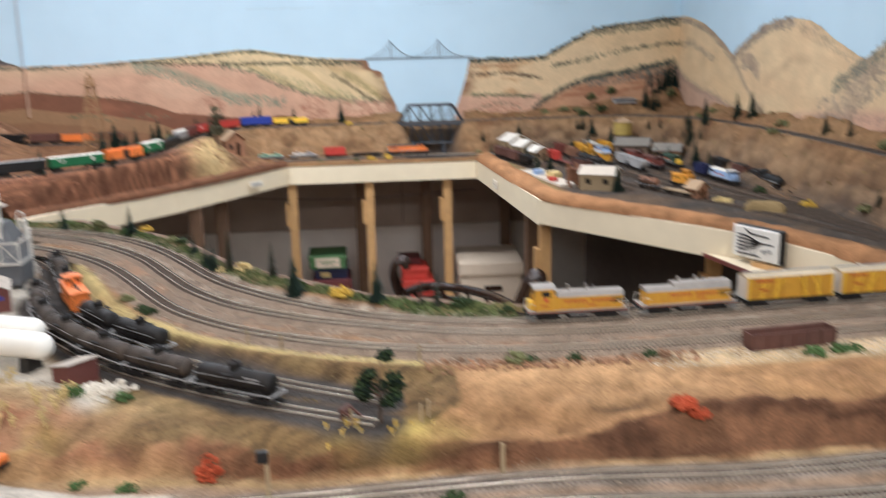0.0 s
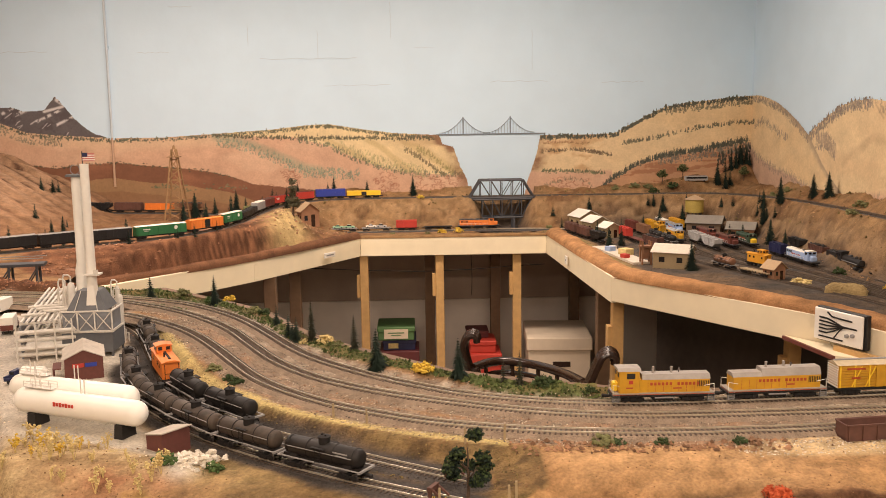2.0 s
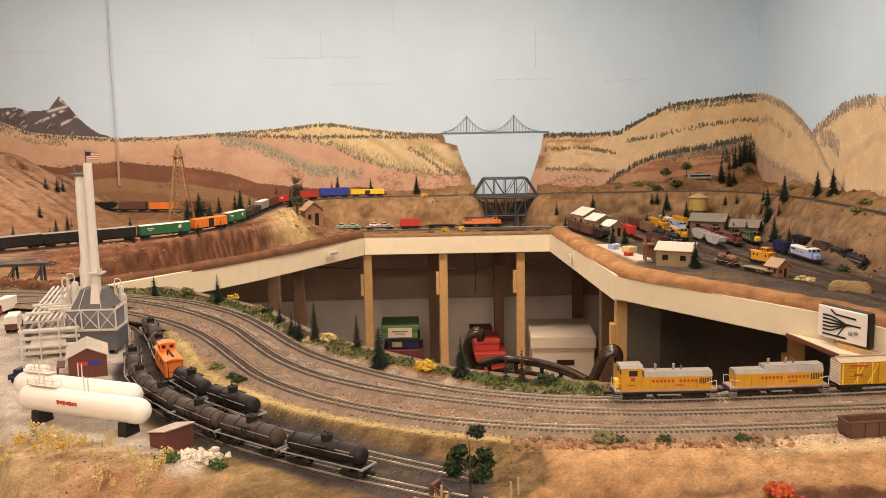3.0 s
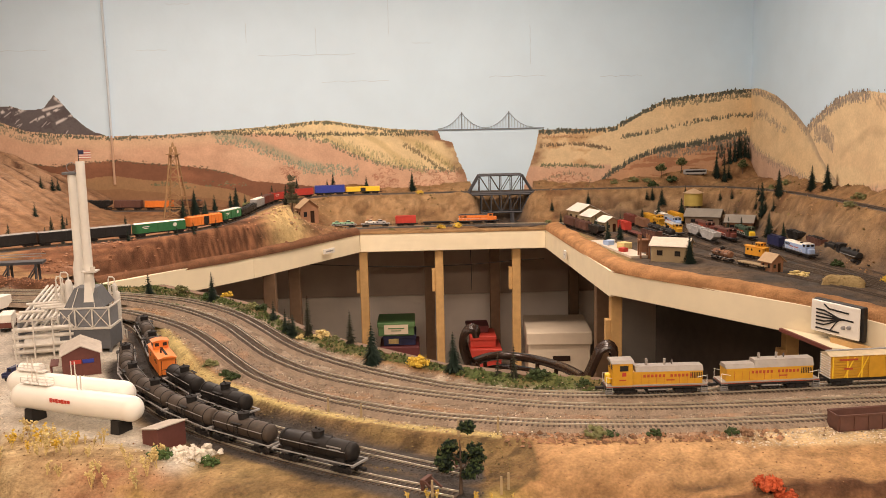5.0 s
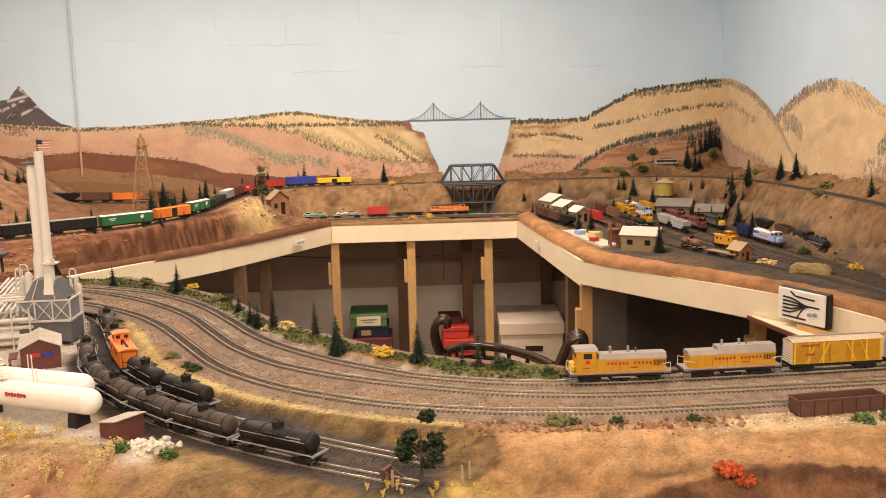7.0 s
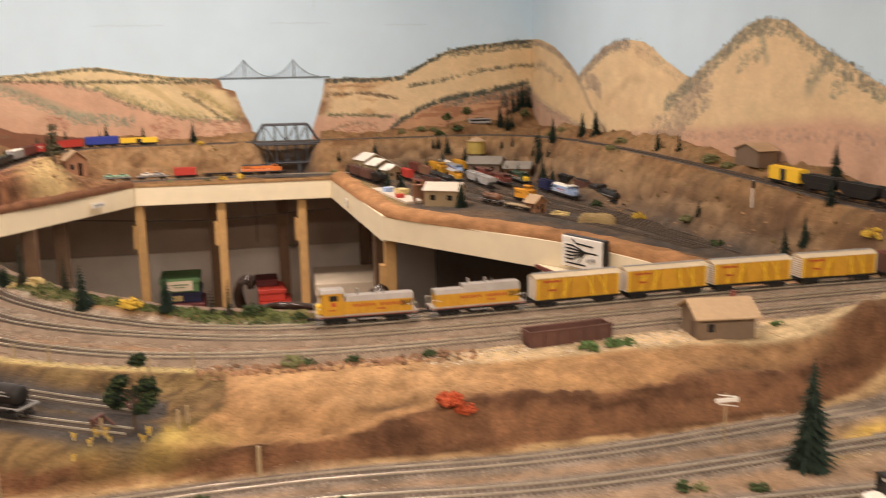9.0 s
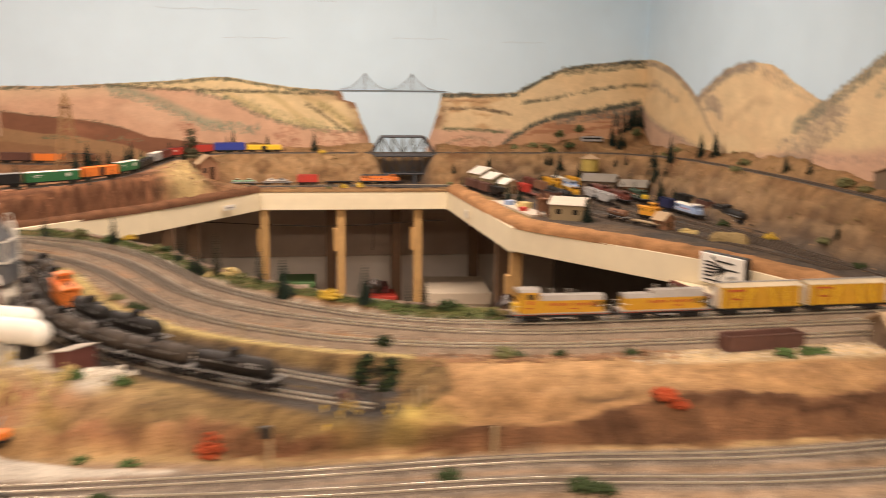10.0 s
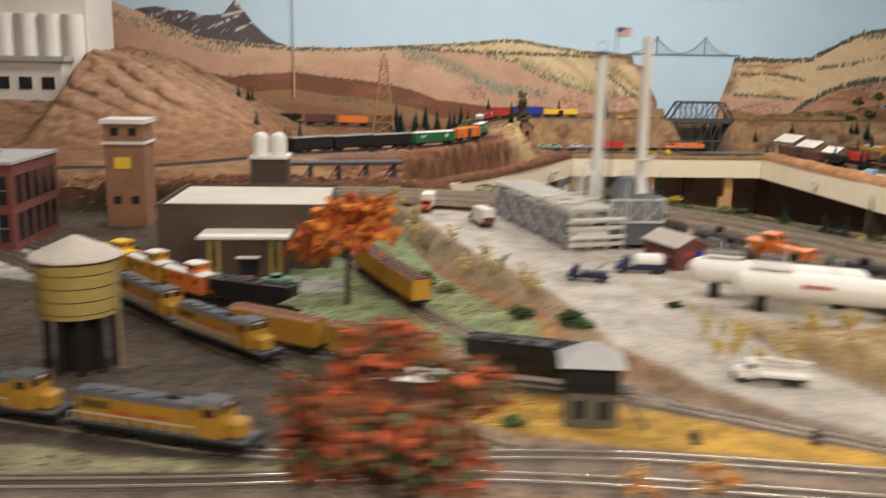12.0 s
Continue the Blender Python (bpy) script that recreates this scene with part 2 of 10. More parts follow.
M_MURAL = mat("mural_paint", (1, 1, 1), 0.8, var=0.14, scale=45, attr=True, bump=0.1, bump_scale=60)
M_GROUND = mat("scenic_ground", (1, 1, 1), 0.95, var=0.42, scale=90, attr=True, bump=0.9, bump_scale=260, spec=0.2)
M_FASCIA = mat("cream_fascia_paint", (0.87, 0.755, 0.53), 0.6, var=0.06, scale=8, bump=0.08, bump_scale=60, stain=0.1, stain_colour=(0.6, 0.46, 0.3))
M_PINE = mat("pine_lumber", (0.56, 0.34, 0.13), 0.65, var=0.18, scale=18, bump=0.2, bump_scale=90, stain=0.25, stain_colour=(0.4, 0.2, 0.07))
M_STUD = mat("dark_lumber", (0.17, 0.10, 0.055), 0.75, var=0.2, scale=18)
M_RAIL = mat("nickel_rail", (0.80, 0.72, 0.58), 0.28, metal=0.7, var=0.15, scale=80)
M_DULLRAIL = mat("dull_brown_rail", (0.16, 0.125, 0.095), 0.5, metal=0.5, var=0.2, scale=80)
M_TIE = mat("track_ties", (0.085, 0.060, 0.042), 0.85, var=0.35, scale=120)
M_BALLAST = mat("grey_ballast", (0.315, 0.24, 0.175), 0.95, var=0.45, scale=260, bump=0.9, bump_scale=500, spec=0.2)
M_DARKBALLAST = mat("cinder_ballast", (0.085, 0.075, 0.068), 0.95, var=0.4, scale=260, bump=0.8, bump_scale=500, spec=0.2)

# ---- room ----
FLOOR, BACK, RIGHT, LEFT, REAR = 0.18, 4.82, 1.80, -4.2, -2.2


def slab(name, a, b, material, label, category):
    c = [(p + q) / 2 for p, q in zip(a, b)]
    return tagged(Mesh().box(c, [abs(q - p) for p, q in zip(a, b)]).obj(name, material), label, category, kind="structure")


slab("floor", (LEFT - 0.1, REAR - 0.1, FLOOR - 0.1), (RIGHT + 0.1, BACK + 0.3, FLOOR), M_FLOOR, "bare grey concrete room floor under the layout", "floor")
slab("ceiling", (LEFT - 0.1, REAR - 0.1, CEILING), (RIGHT + 0.1, BACK + 0.3, CEILING + 0.1), M_CEIL, "off-white painted room ceiling", "ceiling")
slab("wall_north", (LEFT - 0.1, BACK, 1.0), (RIGHT + 0.12, BACK + 0.3, CEILING), M_SKY, "pale blue painted plaster wall behind the layout", "wall")
slab("wall_east", (RIGHT, REAR, 0.98), (RIGHT + 0.12, BACK, CEILING), M_SKY, "pale blue painted wall beside the layout", "wall")
# near-black colour standing in for the shade of the recess under the yard
M_RECESS_SHADE = mat("recess_shade_colour", (0.050, 0.037, 0.028), 0.8, var=0.25, scale=14)
slab("wall_east_foot", (RIGHT, REAR, FLOOR), (RIGHT + 0.12, BACK, 0.98), M_UNDER, "dark brown wall under the east side of the layout", "wall")
slab("wall_west", (LEFT - 0.12, REAR, FLOOR), (LEFT, BACK, CEILING), M_WALL, "plain off-white room wall", "wall")
slab("wall_south", (LEFT, REAR - 0.12, FLOOR), (RIGHT, REAR, CEILING), M_WALL, "plain off-white room wall", "wall")
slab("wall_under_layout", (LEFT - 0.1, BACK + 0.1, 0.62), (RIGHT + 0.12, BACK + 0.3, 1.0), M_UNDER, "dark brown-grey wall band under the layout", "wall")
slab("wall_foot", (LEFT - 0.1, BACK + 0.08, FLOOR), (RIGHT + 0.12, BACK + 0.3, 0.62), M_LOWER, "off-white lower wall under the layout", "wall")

# ---- lines of the plan ----
LINE_A = [(1.72, 1.36), (1.3, 1.375), (0.95, 1.372), (0.62, 1.355), (0.37, 1.346), (0.24, 1.357), (0.154, 1.380), (0.066, 1.417), (0.014, 1.452), (-0.052, 1.503), (-0.124, 1.572), (-0.195, 1.655), (-0.251, 1.742), (-0.309, 1.853), (-0.372, 1.968), (-0.436, 2.063), (-0.522, 2.160), (-0.612, 2.232), (-0.80, 2.32), (-1.1, 2.40), (-1.5, 2.44)]
LINE_C = [(1.72, 1.26), (1.3, 1.25), (0.95, 1.235), (0.584, 1.217), (0.459, 1.213), (0.337, 1.213), (0.218, 1.224), (0.139, 1.240), (0.045, 1.269), (-0.027, 1.302), (-0.115, 1.357), (-0.178, 1.408), (-0.242, 1.475), (-0.292, 1.545), (-0.348, 1.648), (-0.404, 1.755), (-0.461, 1.853), (-0.524, 1.940), (-0.606, 2.025), (-0.70, 2.10), (-0.85, 2.19), (-1.1, 2.28)]
LINE_B = [(1.72, 1.31), (1.3, 1.31), (0.95, 1.30), (0.59, 1.287), (0.357, 1.286), (0.232, 1.302), (0.148, 1.327), (0.063, 1.364), (-0.018, 1.405), (-0.083, 1.445), (-0.151, 1.498), (-0.19, 1.537), (-0.23, 1.587), (-0.278, 1.660), (-0.338, 1.777), (-0.406, 1.910), (-0.49, 2.03), (-0.58, 2.128), (-0.668, 2.20), (-0.80, 2.275), (-1.1, 2.35), (-1.5, 2.39)]
LINE_S1 = [(0.05, 1.045), (-0.027, 1.088), (-0.125, 1.148), (-0.241, 1.232), (-0.332, 1.313), (-0.41, 1.403), (-0.469, 1.487), (-0.52, 1.594), (-0.56, 1.72)]
LINE_S2 = [(0.06, 1.116), (0.031, 1.134), (-0.07, 1.200), (-0.19, 1.287), (-0.298, 1.378), (-0.392, 1.490), (-0.462, 1.612), (-0.545, 1.815), (-0.598, 1.94), (-0.66, 2.05), (-0.74, 2.13)]
LINE_F1 = [(1.72, 1.02), (1.05, 0.985), (0.573, 0.944), (0.241, 0.962), (-0.06, 0.950), (-0.35, 0.948), (-0.5, 0.965), (-0.60, 1.005), (-0.70, 1.068), (-0.80, 1.13), (-0.905, 1.187), (-1.014, 1.228), (-1.15, 1.285), (-1.30, 1.37), (-1.5, 1.53), (-1.75, 1.80), (-2.0, 2.08)]
LINE_LAWN = [(-0.80, 1.135), (-0.88, 1.215), (-0.945, 1.29), (-0.985, 1.36), (-1.02, 1.43), (-1.068, 1.54), (-1.115, 1.66), (-1.17, 1.83), (-1.225, 2.06)]
LINE_YELLOW = [(-0.665, 2.06), (-0.60, 1.985), (-0.569, 1.947), (-0.496, 1.811), (-0.417, 1.631), (-0.364, 1.537), (-0.312, 1.473), (-0.278, 1.440), (-0.233, 1.393), (-0.183, 1.351), (-0.108, 1.300), (-0.023, 1.253), (0.045, 1.227), (0.115, 1.20)]
LINE_F2 = [(1.72, 0.93), (0.97, 0.89), (0.545, 0.872), (0.237, 0.90), (-0.1, 0.90), (-0.5, 0.93), (-0.9, 1.0), (-1.24, 1.012), (-1.54, 1.115), (-2.2, 1.34)]
LINE_F3 = [(1.3, 0.75), (0.6, 0.79), (0.2, 0.83), (-0.1, 0.835), (-0.5, 0.87), (-1.0, 0.955), (-1.4, 0.955), (-2.2, 0.97)]
LINE_F4 = [(1.3, 0.675), (0.8, 0.70), (0.2, 0.77), (-0.5, 0.805), (-1.2, 0.84), (-2.2, 0.86)]
MAIN_Z, SIDING_Z, FRONT_Z = 1.166, 1.142, 1.098
FAR_Z, YARD_Z = 1.215, 1.065
LINE_FAR = [(-3.6, 2.64, 1.185), (-2.6, 2.62, 1.185), (-2.05, 2.63, 1.185), (-1.74, 2.72, 1.185), (-1.46, 2.95, 1.19), (-1.23, 3.17, 1.185), (-1.06, 3.30, 1.183), (-0.92, 3.42, 1.184), (-0.80, 3.58, 1.19), (-0.735, 3.80, 1.198), (-0.72, 4.10, 1.20), (-0.67, 4.38, 1.205), (-0.53, 4.56, 1.212), (-0.34, 4.615, FAR_Z), (0.1, 4.63, FAR_Z), (0.45, 4.64, FAR_Z), (0.9, 4.64, FAR_Z), (1.2, 4.63, FAR_Z), (1.45, 4.56, 1.22), (1.60, 4.35, 1.225), (1.66, 4.0, 1.235), (1.675, 3.5, 1.24), (1.67, 2.9, 1.238), (1.65, 2.3, 1.23), (1.64, 1.9, 1.22), (1.64, 1.2, 1.22)]
EDGE = [(1.33, 1.42), (1.215, 2.05), (1.115, 2.36), (0.668, 3.06), (0.615, 4.255), (-0.271, 4.266), (-0.66, 3.62), (-1.075, 3.06)]

# ---- near layout: one sheet of ground ----
PLANT_POLY = [(-0.33, 1.16), (-0.52, 1.42), (-0.60, 1.72), (-0.74, 2.20), (-0.95, 2.42), (-1.05, 2.42), (-0.90, 1.75), (-0.76, 1.52), (-0.60, 1.30)]
ROAD_POLY = [(-0.17, 0.972), (-0.288, 0.985), (-0.383, 1.02), (-0.44, 1.055), (-0.493, 1.078), (-0.556, 1.13), (-0.61, 1.236), (-0.647, 1.333), (-0.70, 1.44), (-0.757, 1.55), (-0.765, 1.65), (-0.77, 1.80), (-0.85, 2.06), (-0.88, 2.42), (-1.10, 2.42), (-1.069, 2.24), (-0.995, 1.90), (-0.955, 1.747), (-0.902, 1.618), (-0.855, 1.474), (-0.835, 1.37), (-0.825, 1.28), (-0.77, 1.225), (-0.745, 1.165), (-0.67, 1.085), (-0.574, 1.02), (-0.454, 0.985), (-0.33, 0.97)]
BACK_EDGE = [(1.33, 1.42), (0.9, 1.425), (0.55, 1.42), (0.30, 1.42), (0.20, 1.443), (0.12, 1.475), (0.04, 1.532), (-0.04, 1.615), (-0.13, 1.708), (-0.205, 1.79), (-0.285, 1.925), (-0.37, 2.09), (-0.50, 2.22), (-0.68, 2.36), (-0.95, 2.47)]


def ground_near():
    step = 0.0065
    X, Y = np.meshgrid(np.arange(-2.45, 1.80, step), np.arange(0.46, 2.56, step))
    dA, _ = near_line(X, Y, spline(LINE_A, 0.03))
    dB, _ = near_line(X, Y, spline(LINE_B, 0.03))
    dC, _ = near_line(X, Y, spline(LINE_C, 0.03))
    dS = np.minimum(near_line(X, Y, spline(LINE_S1, 0.03))[0], near_line(X, Y, spline(LINE_S2, 0.03))[0])
    dF = np.minimum.reduce([near_line(X, Y, spline(l, 0.04))[0] for l in (LINE_F1, LINE_F2, LINE_F3, LINE_F4, LINE_LAWN)])
    dM = np.minimum(np.minimum(dA, dB), dC)
    n1, n2, n3 = fbm(X, Y, 4, 1), fbm(X, Y, 14, 2), fbm(X, Y, 45, 3)
    road = inside(X, Y, ROAD_POLY)
    dR, _ = near_line(X, Y, np.array(ROAD_POLY + ROAD_POLY[:1]))
    dR = np.where(road, -dR, dR)
    plant = inside(X, Y, PLANT_POLY)
    dP, _ = near_line(X, Y, np.array(PLANT_POLY + PLANT_POLY[:1]))
    dP = np.where(plant, -dP, dP)
    dY = near_line(X, Y, spline(LINE_YELLOW, 0.03))[0]
    dL = near_line(X, Y, spline(LINE_LAWN, 0.03))[0]
    # front bank: foot and brow of the dirt slope
    foot = np.interp(X, [-1.0, -0.83, -0.75, -0.67, -0.574, -0.45, -0.25, -0.06, 0.3, 0.74, 0.87, 1.1, 1.5], [1.34, 1.27, 1.19, 1.11, 1.04, 1.055, 1.03, 1.0, 0.985, 0.985, 0.99, 1.05, 1.1])
    brow = np.interp(X, [-1.0, -0.83, -0.75, -0.67, -0.574, -0.45, -0.25, -0.06, 0.10, 0.17, 0.33, 0.57, 0.8, 1.0, 1.1], [1.42, 1.35, 1.26, 1.18, 1.12, 1.14, 1.09, 1.045, 1.05, 1.12, 1.13, 1.14, 1.11, 1.08, 1.09])
    foot, brow = foot + 0.006 * n2, brow + 0.02 * n2
    up = smooth01(Y, foot, brow)
    upper = (SIDING_Z - 0.004) * (1 - smooth01(X, 0.06, 0.2)) + (MAIN_Z - 0.010) * smooth01(X, 0.06, 0.2)
    # a steep dark face at the foot, then a gentler worn slope
    hs = np.interp(X, [-0.4, 0.0, 0.3, 0.42, 0.9, 1.1], [0.026, 0.032, 0.032, 0.040, 0.040, 0.034])
    ws = np.interp(X, [-0.4, 0.1, 0.3, 0.42, 0.9], [0.03, 0.024, 0.018, 0.050, 0.050]) * (1 + 0.35 * n2)
    face = smooth01(Y, foot, foot + ws)
    Z = FRONT_Z - 0.005 + hs * face + (upper - FRONT_Z + 0.005 - hs) * smooth01(Y, foot + ws * 0.8, brow + 0.02)
    Z += (0.012 * n1 + 0.010 * n2) * up * (1 - up) * 4 + 0.004 * n3 * face * (1 - smooth01(up, 0.6, 1.0))
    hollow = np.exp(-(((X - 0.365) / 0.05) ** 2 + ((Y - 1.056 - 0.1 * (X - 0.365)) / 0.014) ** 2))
    Z -= 0.007 * hollow
    left = 1 - smooth01(X, -1.02, -0.78)
    Z = Z * (1 - left) + (FRONT_Z - 0.004) * left
    mainbed = 1 - smooth01(dM, np.where(X < 0.15, 0.052, 0.034), np.where(X < 0.15, 0.090, 0.066))
    Z = Z * (1 - mainbed) + (MAIN_Z - 0.009) * mainbed
    pz = 1.142
    pm = 1 - smooth01(dP, 0.0, 0.05)
    Z = Z * (1 - pm) + pz * pm
    roadz = np.interp(Y, [0.95, 1.06, 1.2, 1.32, 1.6, 2.4], [1.099, 1.103, 1.112, 1.124, 1.138, 1.146])
    rm = 1 - smooth01(dR, 0.0, np.where(X < -0.80, 0.055, 0.022))
    rc = 1 - smooth01(dR + 0.004 * n2, 0.0, 0.008)
    Z = Z * (1 - rm) + roadz * rm
    sm = 1 - smooth01(dS, 0.022, 0.045)
    Z = Z * (1 - sm) + (SIDING_Z - 0.004) * sm
    fm = (1 - smooth01(dF, 0.018, 0.034)) * (Y < foot + 0.004)
    Z = Z * (1 - fm) + (FRONT_Z - 0.003) * fm
    # a rough rock mass where the line leaves to the east
    knob = np.exp(-(((X - 1.30) / 0.20) ** 2 + ((Y - 1.10) / 0.095) ** 2))
    Z += 0.12 * knob * (1 + 0.5 * n2)
    boulder = np.exp(-(((X - 1.075) / 0.075) ** 2 + ((Y - 1.078 - 0.15 * (X - 1.075)) / 0.036) ** 2))
    Z += 0.036 * boulder * (1 + 0.9 * n2 + 0.3 * n3)
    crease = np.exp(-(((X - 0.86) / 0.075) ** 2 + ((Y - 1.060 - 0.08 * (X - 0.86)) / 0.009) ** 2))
    Z -= 0.006 * crease
    tint = np.exp(-(((X + 0.52) / 0.16) ** 2 + ((Y - 1.19) / 0.05) ** 2))
    Z += 0.016 * tint * (1 - rm)
    # the wooded strip along the pit and the drop behind it
    past_a = smooth01(Y - np.interp(X, [p[0] for p in LINE_A[::-1]], [p[1] for p in LINE_A[::-1]]), 0.0, 0.01) * (X > -0.9) * (X < 0.36)
    turf = past_a * smooth01(dA, 0.022, 0.034)
    Z = Z * (1 - turf) + turf * (MAIN_Z - 0.007 + 0.011 * smooth01(dA, 0.025, 0.07) + 0.006 * n2 + 0.002 * n3)
    d_edge, _ = near_line(X, Y, np.array(BACK_EDGE))
    behind = (Y > np.interp(X, [p[0] for p in BACK_EDGE[::-1]], [p[1] for p in BACK_EDGE[::-1]]))
    flat = np.clip(1 - mainbed - rm - sm - fm - pm, 0, 1)
    Z += flat * (0.004 * n2 + 0.0018 * n3) + 0.0006 * n3
    keep = ~(behind & (X > -0.95))
    west_bank = smooth01(Y, 2.44, 2.495) * (X < -0.9)
    Z = Z + west_bank * (1.168 + 0.030 * n2 + 0.010 * n3 - Z)
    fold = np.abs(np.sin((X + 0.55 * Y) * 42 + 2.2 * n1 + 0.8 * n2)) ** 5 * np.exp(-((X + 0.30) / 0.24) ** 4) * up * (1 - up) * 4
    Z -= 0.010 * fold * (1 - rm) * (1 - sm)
    # colours by zone, with some shade of the relief put in
    C = np.zeros(X.shape + (3,)) + np.array((0.365, 0.205, 0.090))
    C = blend(C, (0.455, 0.262, 0.115), smooth01(n1 + 0.5 * n2, -0.1, 0.5))
    C = blend(C, (0.27, 0.15, 0.07), smooth01(n2 + 0.6 * n3, 0.05, 0.4) * 0.75)
    C = blend(C, (0.53, 0.325, 0.155), smooth01(X, 0.13, 0.20) * (1 - smooth01(X, 0.36, 0.7)) * smooth01(up, 0.3, 0.7) * (0.55 + 0.9 * n2))
    # the steep face gets its shaded look from darker brown and near-black streaks
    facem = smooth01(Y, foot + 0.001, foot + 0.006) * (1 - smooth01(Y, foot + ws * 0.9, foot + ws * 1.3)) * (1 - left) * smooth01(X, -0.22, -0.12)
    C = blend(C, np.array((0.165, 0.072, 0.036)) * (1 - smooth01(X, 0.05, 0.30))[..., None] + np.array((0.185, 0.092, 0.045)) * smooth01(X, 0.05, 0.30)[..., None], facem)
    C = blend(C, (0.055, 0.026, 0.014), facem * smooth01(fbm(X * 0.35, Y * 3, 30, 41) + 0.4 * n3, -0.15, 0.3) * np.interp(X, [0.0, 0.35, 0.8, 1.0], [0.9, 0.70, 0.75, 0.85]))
    C = blend(C, (0.17, 0.085, 0.042), np.clip(1.6 * np.exp(-(((X - 1.30) / 0.20) ** 2 + ((Y - 1.10) / 0.095) ** 2)), 0, 1) * (0.8 + 0.6 * n2))
    # painted shade deepening the hollow in the bank
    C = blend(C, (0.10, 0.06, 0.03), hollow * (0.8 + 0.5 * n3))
    C = blend(C, (0.66, 0.52, 0.30), smooth01(X, 0.42, 0.55) * smooth01(Y, brow + 0.0, brow + 0.02) * 0.8)
    C = blend(C, (0.26, 0.15, 0.072), smooth01(X, 0.66, 0.95) * smooth01(Y, foot + ws, foot + ws + 0.01) * (1 - smooth01(Y, brow, brow + 0.03)) * 0.8)
    C = blend(C, (0.125, 0.062, 0.03), np.clip(1.5 * boulder, 0, 1) * (0.9 + 0.5 * n2))
    # shadow of the crease behind the ledge, laid on as dark colour
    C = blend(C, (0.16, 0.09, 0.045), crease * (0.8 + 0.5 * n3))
    # dry olive strip between the curve and the siding
    C = blend(C, (0.205, 0.135, 0.058), smooth01(dM, 0.046, 0.056) * smooth01(dS, 0.026, 0.036) * (X < 0.16) * (X > -0.62) * (Y > brow - 0.02) * (0.95 + 0.4 * n2))
    C = blend(C, (0.085, 0.055, 0.027), smooth01(dM, 0.046, 0.056) * smooth01(dS, 0.026, 0.036) * (X < 0.16) * (X > -0.5) * (Y > brow - 0.02) * smooth01(fbm(X + 0.6 * Y, (Y - 0.6 * X) * 2.6, 26, 61) + 0.3 * n3, 0.0, 0.35) * 0.75)
    C = blend(C, (0.27, 0.185, 0.080), smooth01(dM, 0.046, 0.056) * smooth01(dS, 0.026, 0.036) * (X < 0.16) * (X > -0.5) * (Y > brow - 0.02) * smooth01(n2 - 0.5 * n3, 0.1, 0.45) * 0.7)
    C = blend(C, (0.55, 0.41, 0.12), np.exp(-(((X - 0.06) / 0.10) ** 2 + ((Y - 1.035) / 0.022) ** 2)) * (0.7 + n2))
    grass = np.exp(-(((X + 0.50) / 0.22) ** 2 + ((Y - 1.19 + (X + 0.5) * 0.30) / 0.085) ** 2)) * 1.6
    C = blend(C, (0.57, 0.42, 0.20), np.clip(grass, 0, 1) * (0.85 + n2) * (1 - rm) * (dS > 0.03))
    C = blend(C, (0.34, 0.215, 0.10), np.clip(grass, 0, 1) * smooth01(n3 + n2, 0.05, 0.5) * (1 - rm) * (dS > 0.03))
    C = blend(C, (0.66, 0.60, 0.50), pm * (0.9 + 0.3 * n2))
    verge = [(-0.60, 1.22), (-0.70, 1.43), (-0.745, 1.52), (-0.70, 1.47), (-0.63, 1.345), (-0.38, 1.24), (-0.33, 1.16), (-0.29, 1.03), (-0.45, 1.06), (-0.54, 1.11)]
    dv = near_line(X, Y, np.array(verge + verge[:1]))[0]
    vm = np.where(inside(X, Y, verge), smooth01(dv + 0.02 * n2, 0.0, 0.03), 0)
    C = blend(C, (0.60, 0.44, 0.235), vm * (0.9 + 0.4 * n2))
    C = blend(C, (0.17, 0.10, 0.045), vm * smooth01(n2 + 0.5 * n3, 0.08, 0.35) * 0.5)
    C = blend(C, (0.40, 0.29, 0.08), vm * smooth01(-n2 + 0.4 * n3, 0.1, 0.4) * 0.8)
    clod = np.exp(-(((X + 0.80) / 0.045) ** 2 + ((Y - 1.235 - 0.9 * (X + 0.80)) / 0.022) ** 2))
    C = blend(C, (0.36, 0.175, 0.085), np.clip(1.5 * clod, 0, 1))
    C = blend(C, (0.60, 0.54, 0.455), rc)
    bed = 1 - smooth01(dM + 0.006 * n2, 0.036, 0.050)
    C = blend(C, (0.305, 0.226, 0.160), bed)
    gap_bc = bed * smooth01(dC, 0.017, 0.026) * smooth01(dB, 0.017, 0.026) * (dA > dC)
    gap_ab = bed * smooth01(dA, 0.019, 0.026) * smooth01(dB, 0.016, 0.024) * (dC > dA)
    C = blend(C, (0.34, 0.200, 0.115), gap_bc * smooth01(n2 + 0.5 * n3, -0.1, 0.4) * 0.75)
    C = blend(C, (0.46, 0.39, 0.30), gap_ab * smooth01(n3 + 0.4 * n2, -0.2, 0.35) * 0.75)
    C = blend(C, (0.125, 0.102, 0.082), (1 - smooth01(dA, 0.014, 0.024)) * (X > -0.9))
    sand = smooth01(X, 0.40, 0.52) * (1 - smooth01(X, 0.93, 1.02)) * smooth01(Y, 1.125, 1.14) * (1 - smooth01(Y, 1.195, 1.215))
    C = blend(C, (0.64, 0.47, 0.26), sand * (0.8 + 0.4 * n3))
    C = blend(C, (0.075, 0.065, 0.058), (1 - smooth01(dS + 0.008 * n2, 0.026, 0.044)) * (1 - bed) * (X < 0.09))
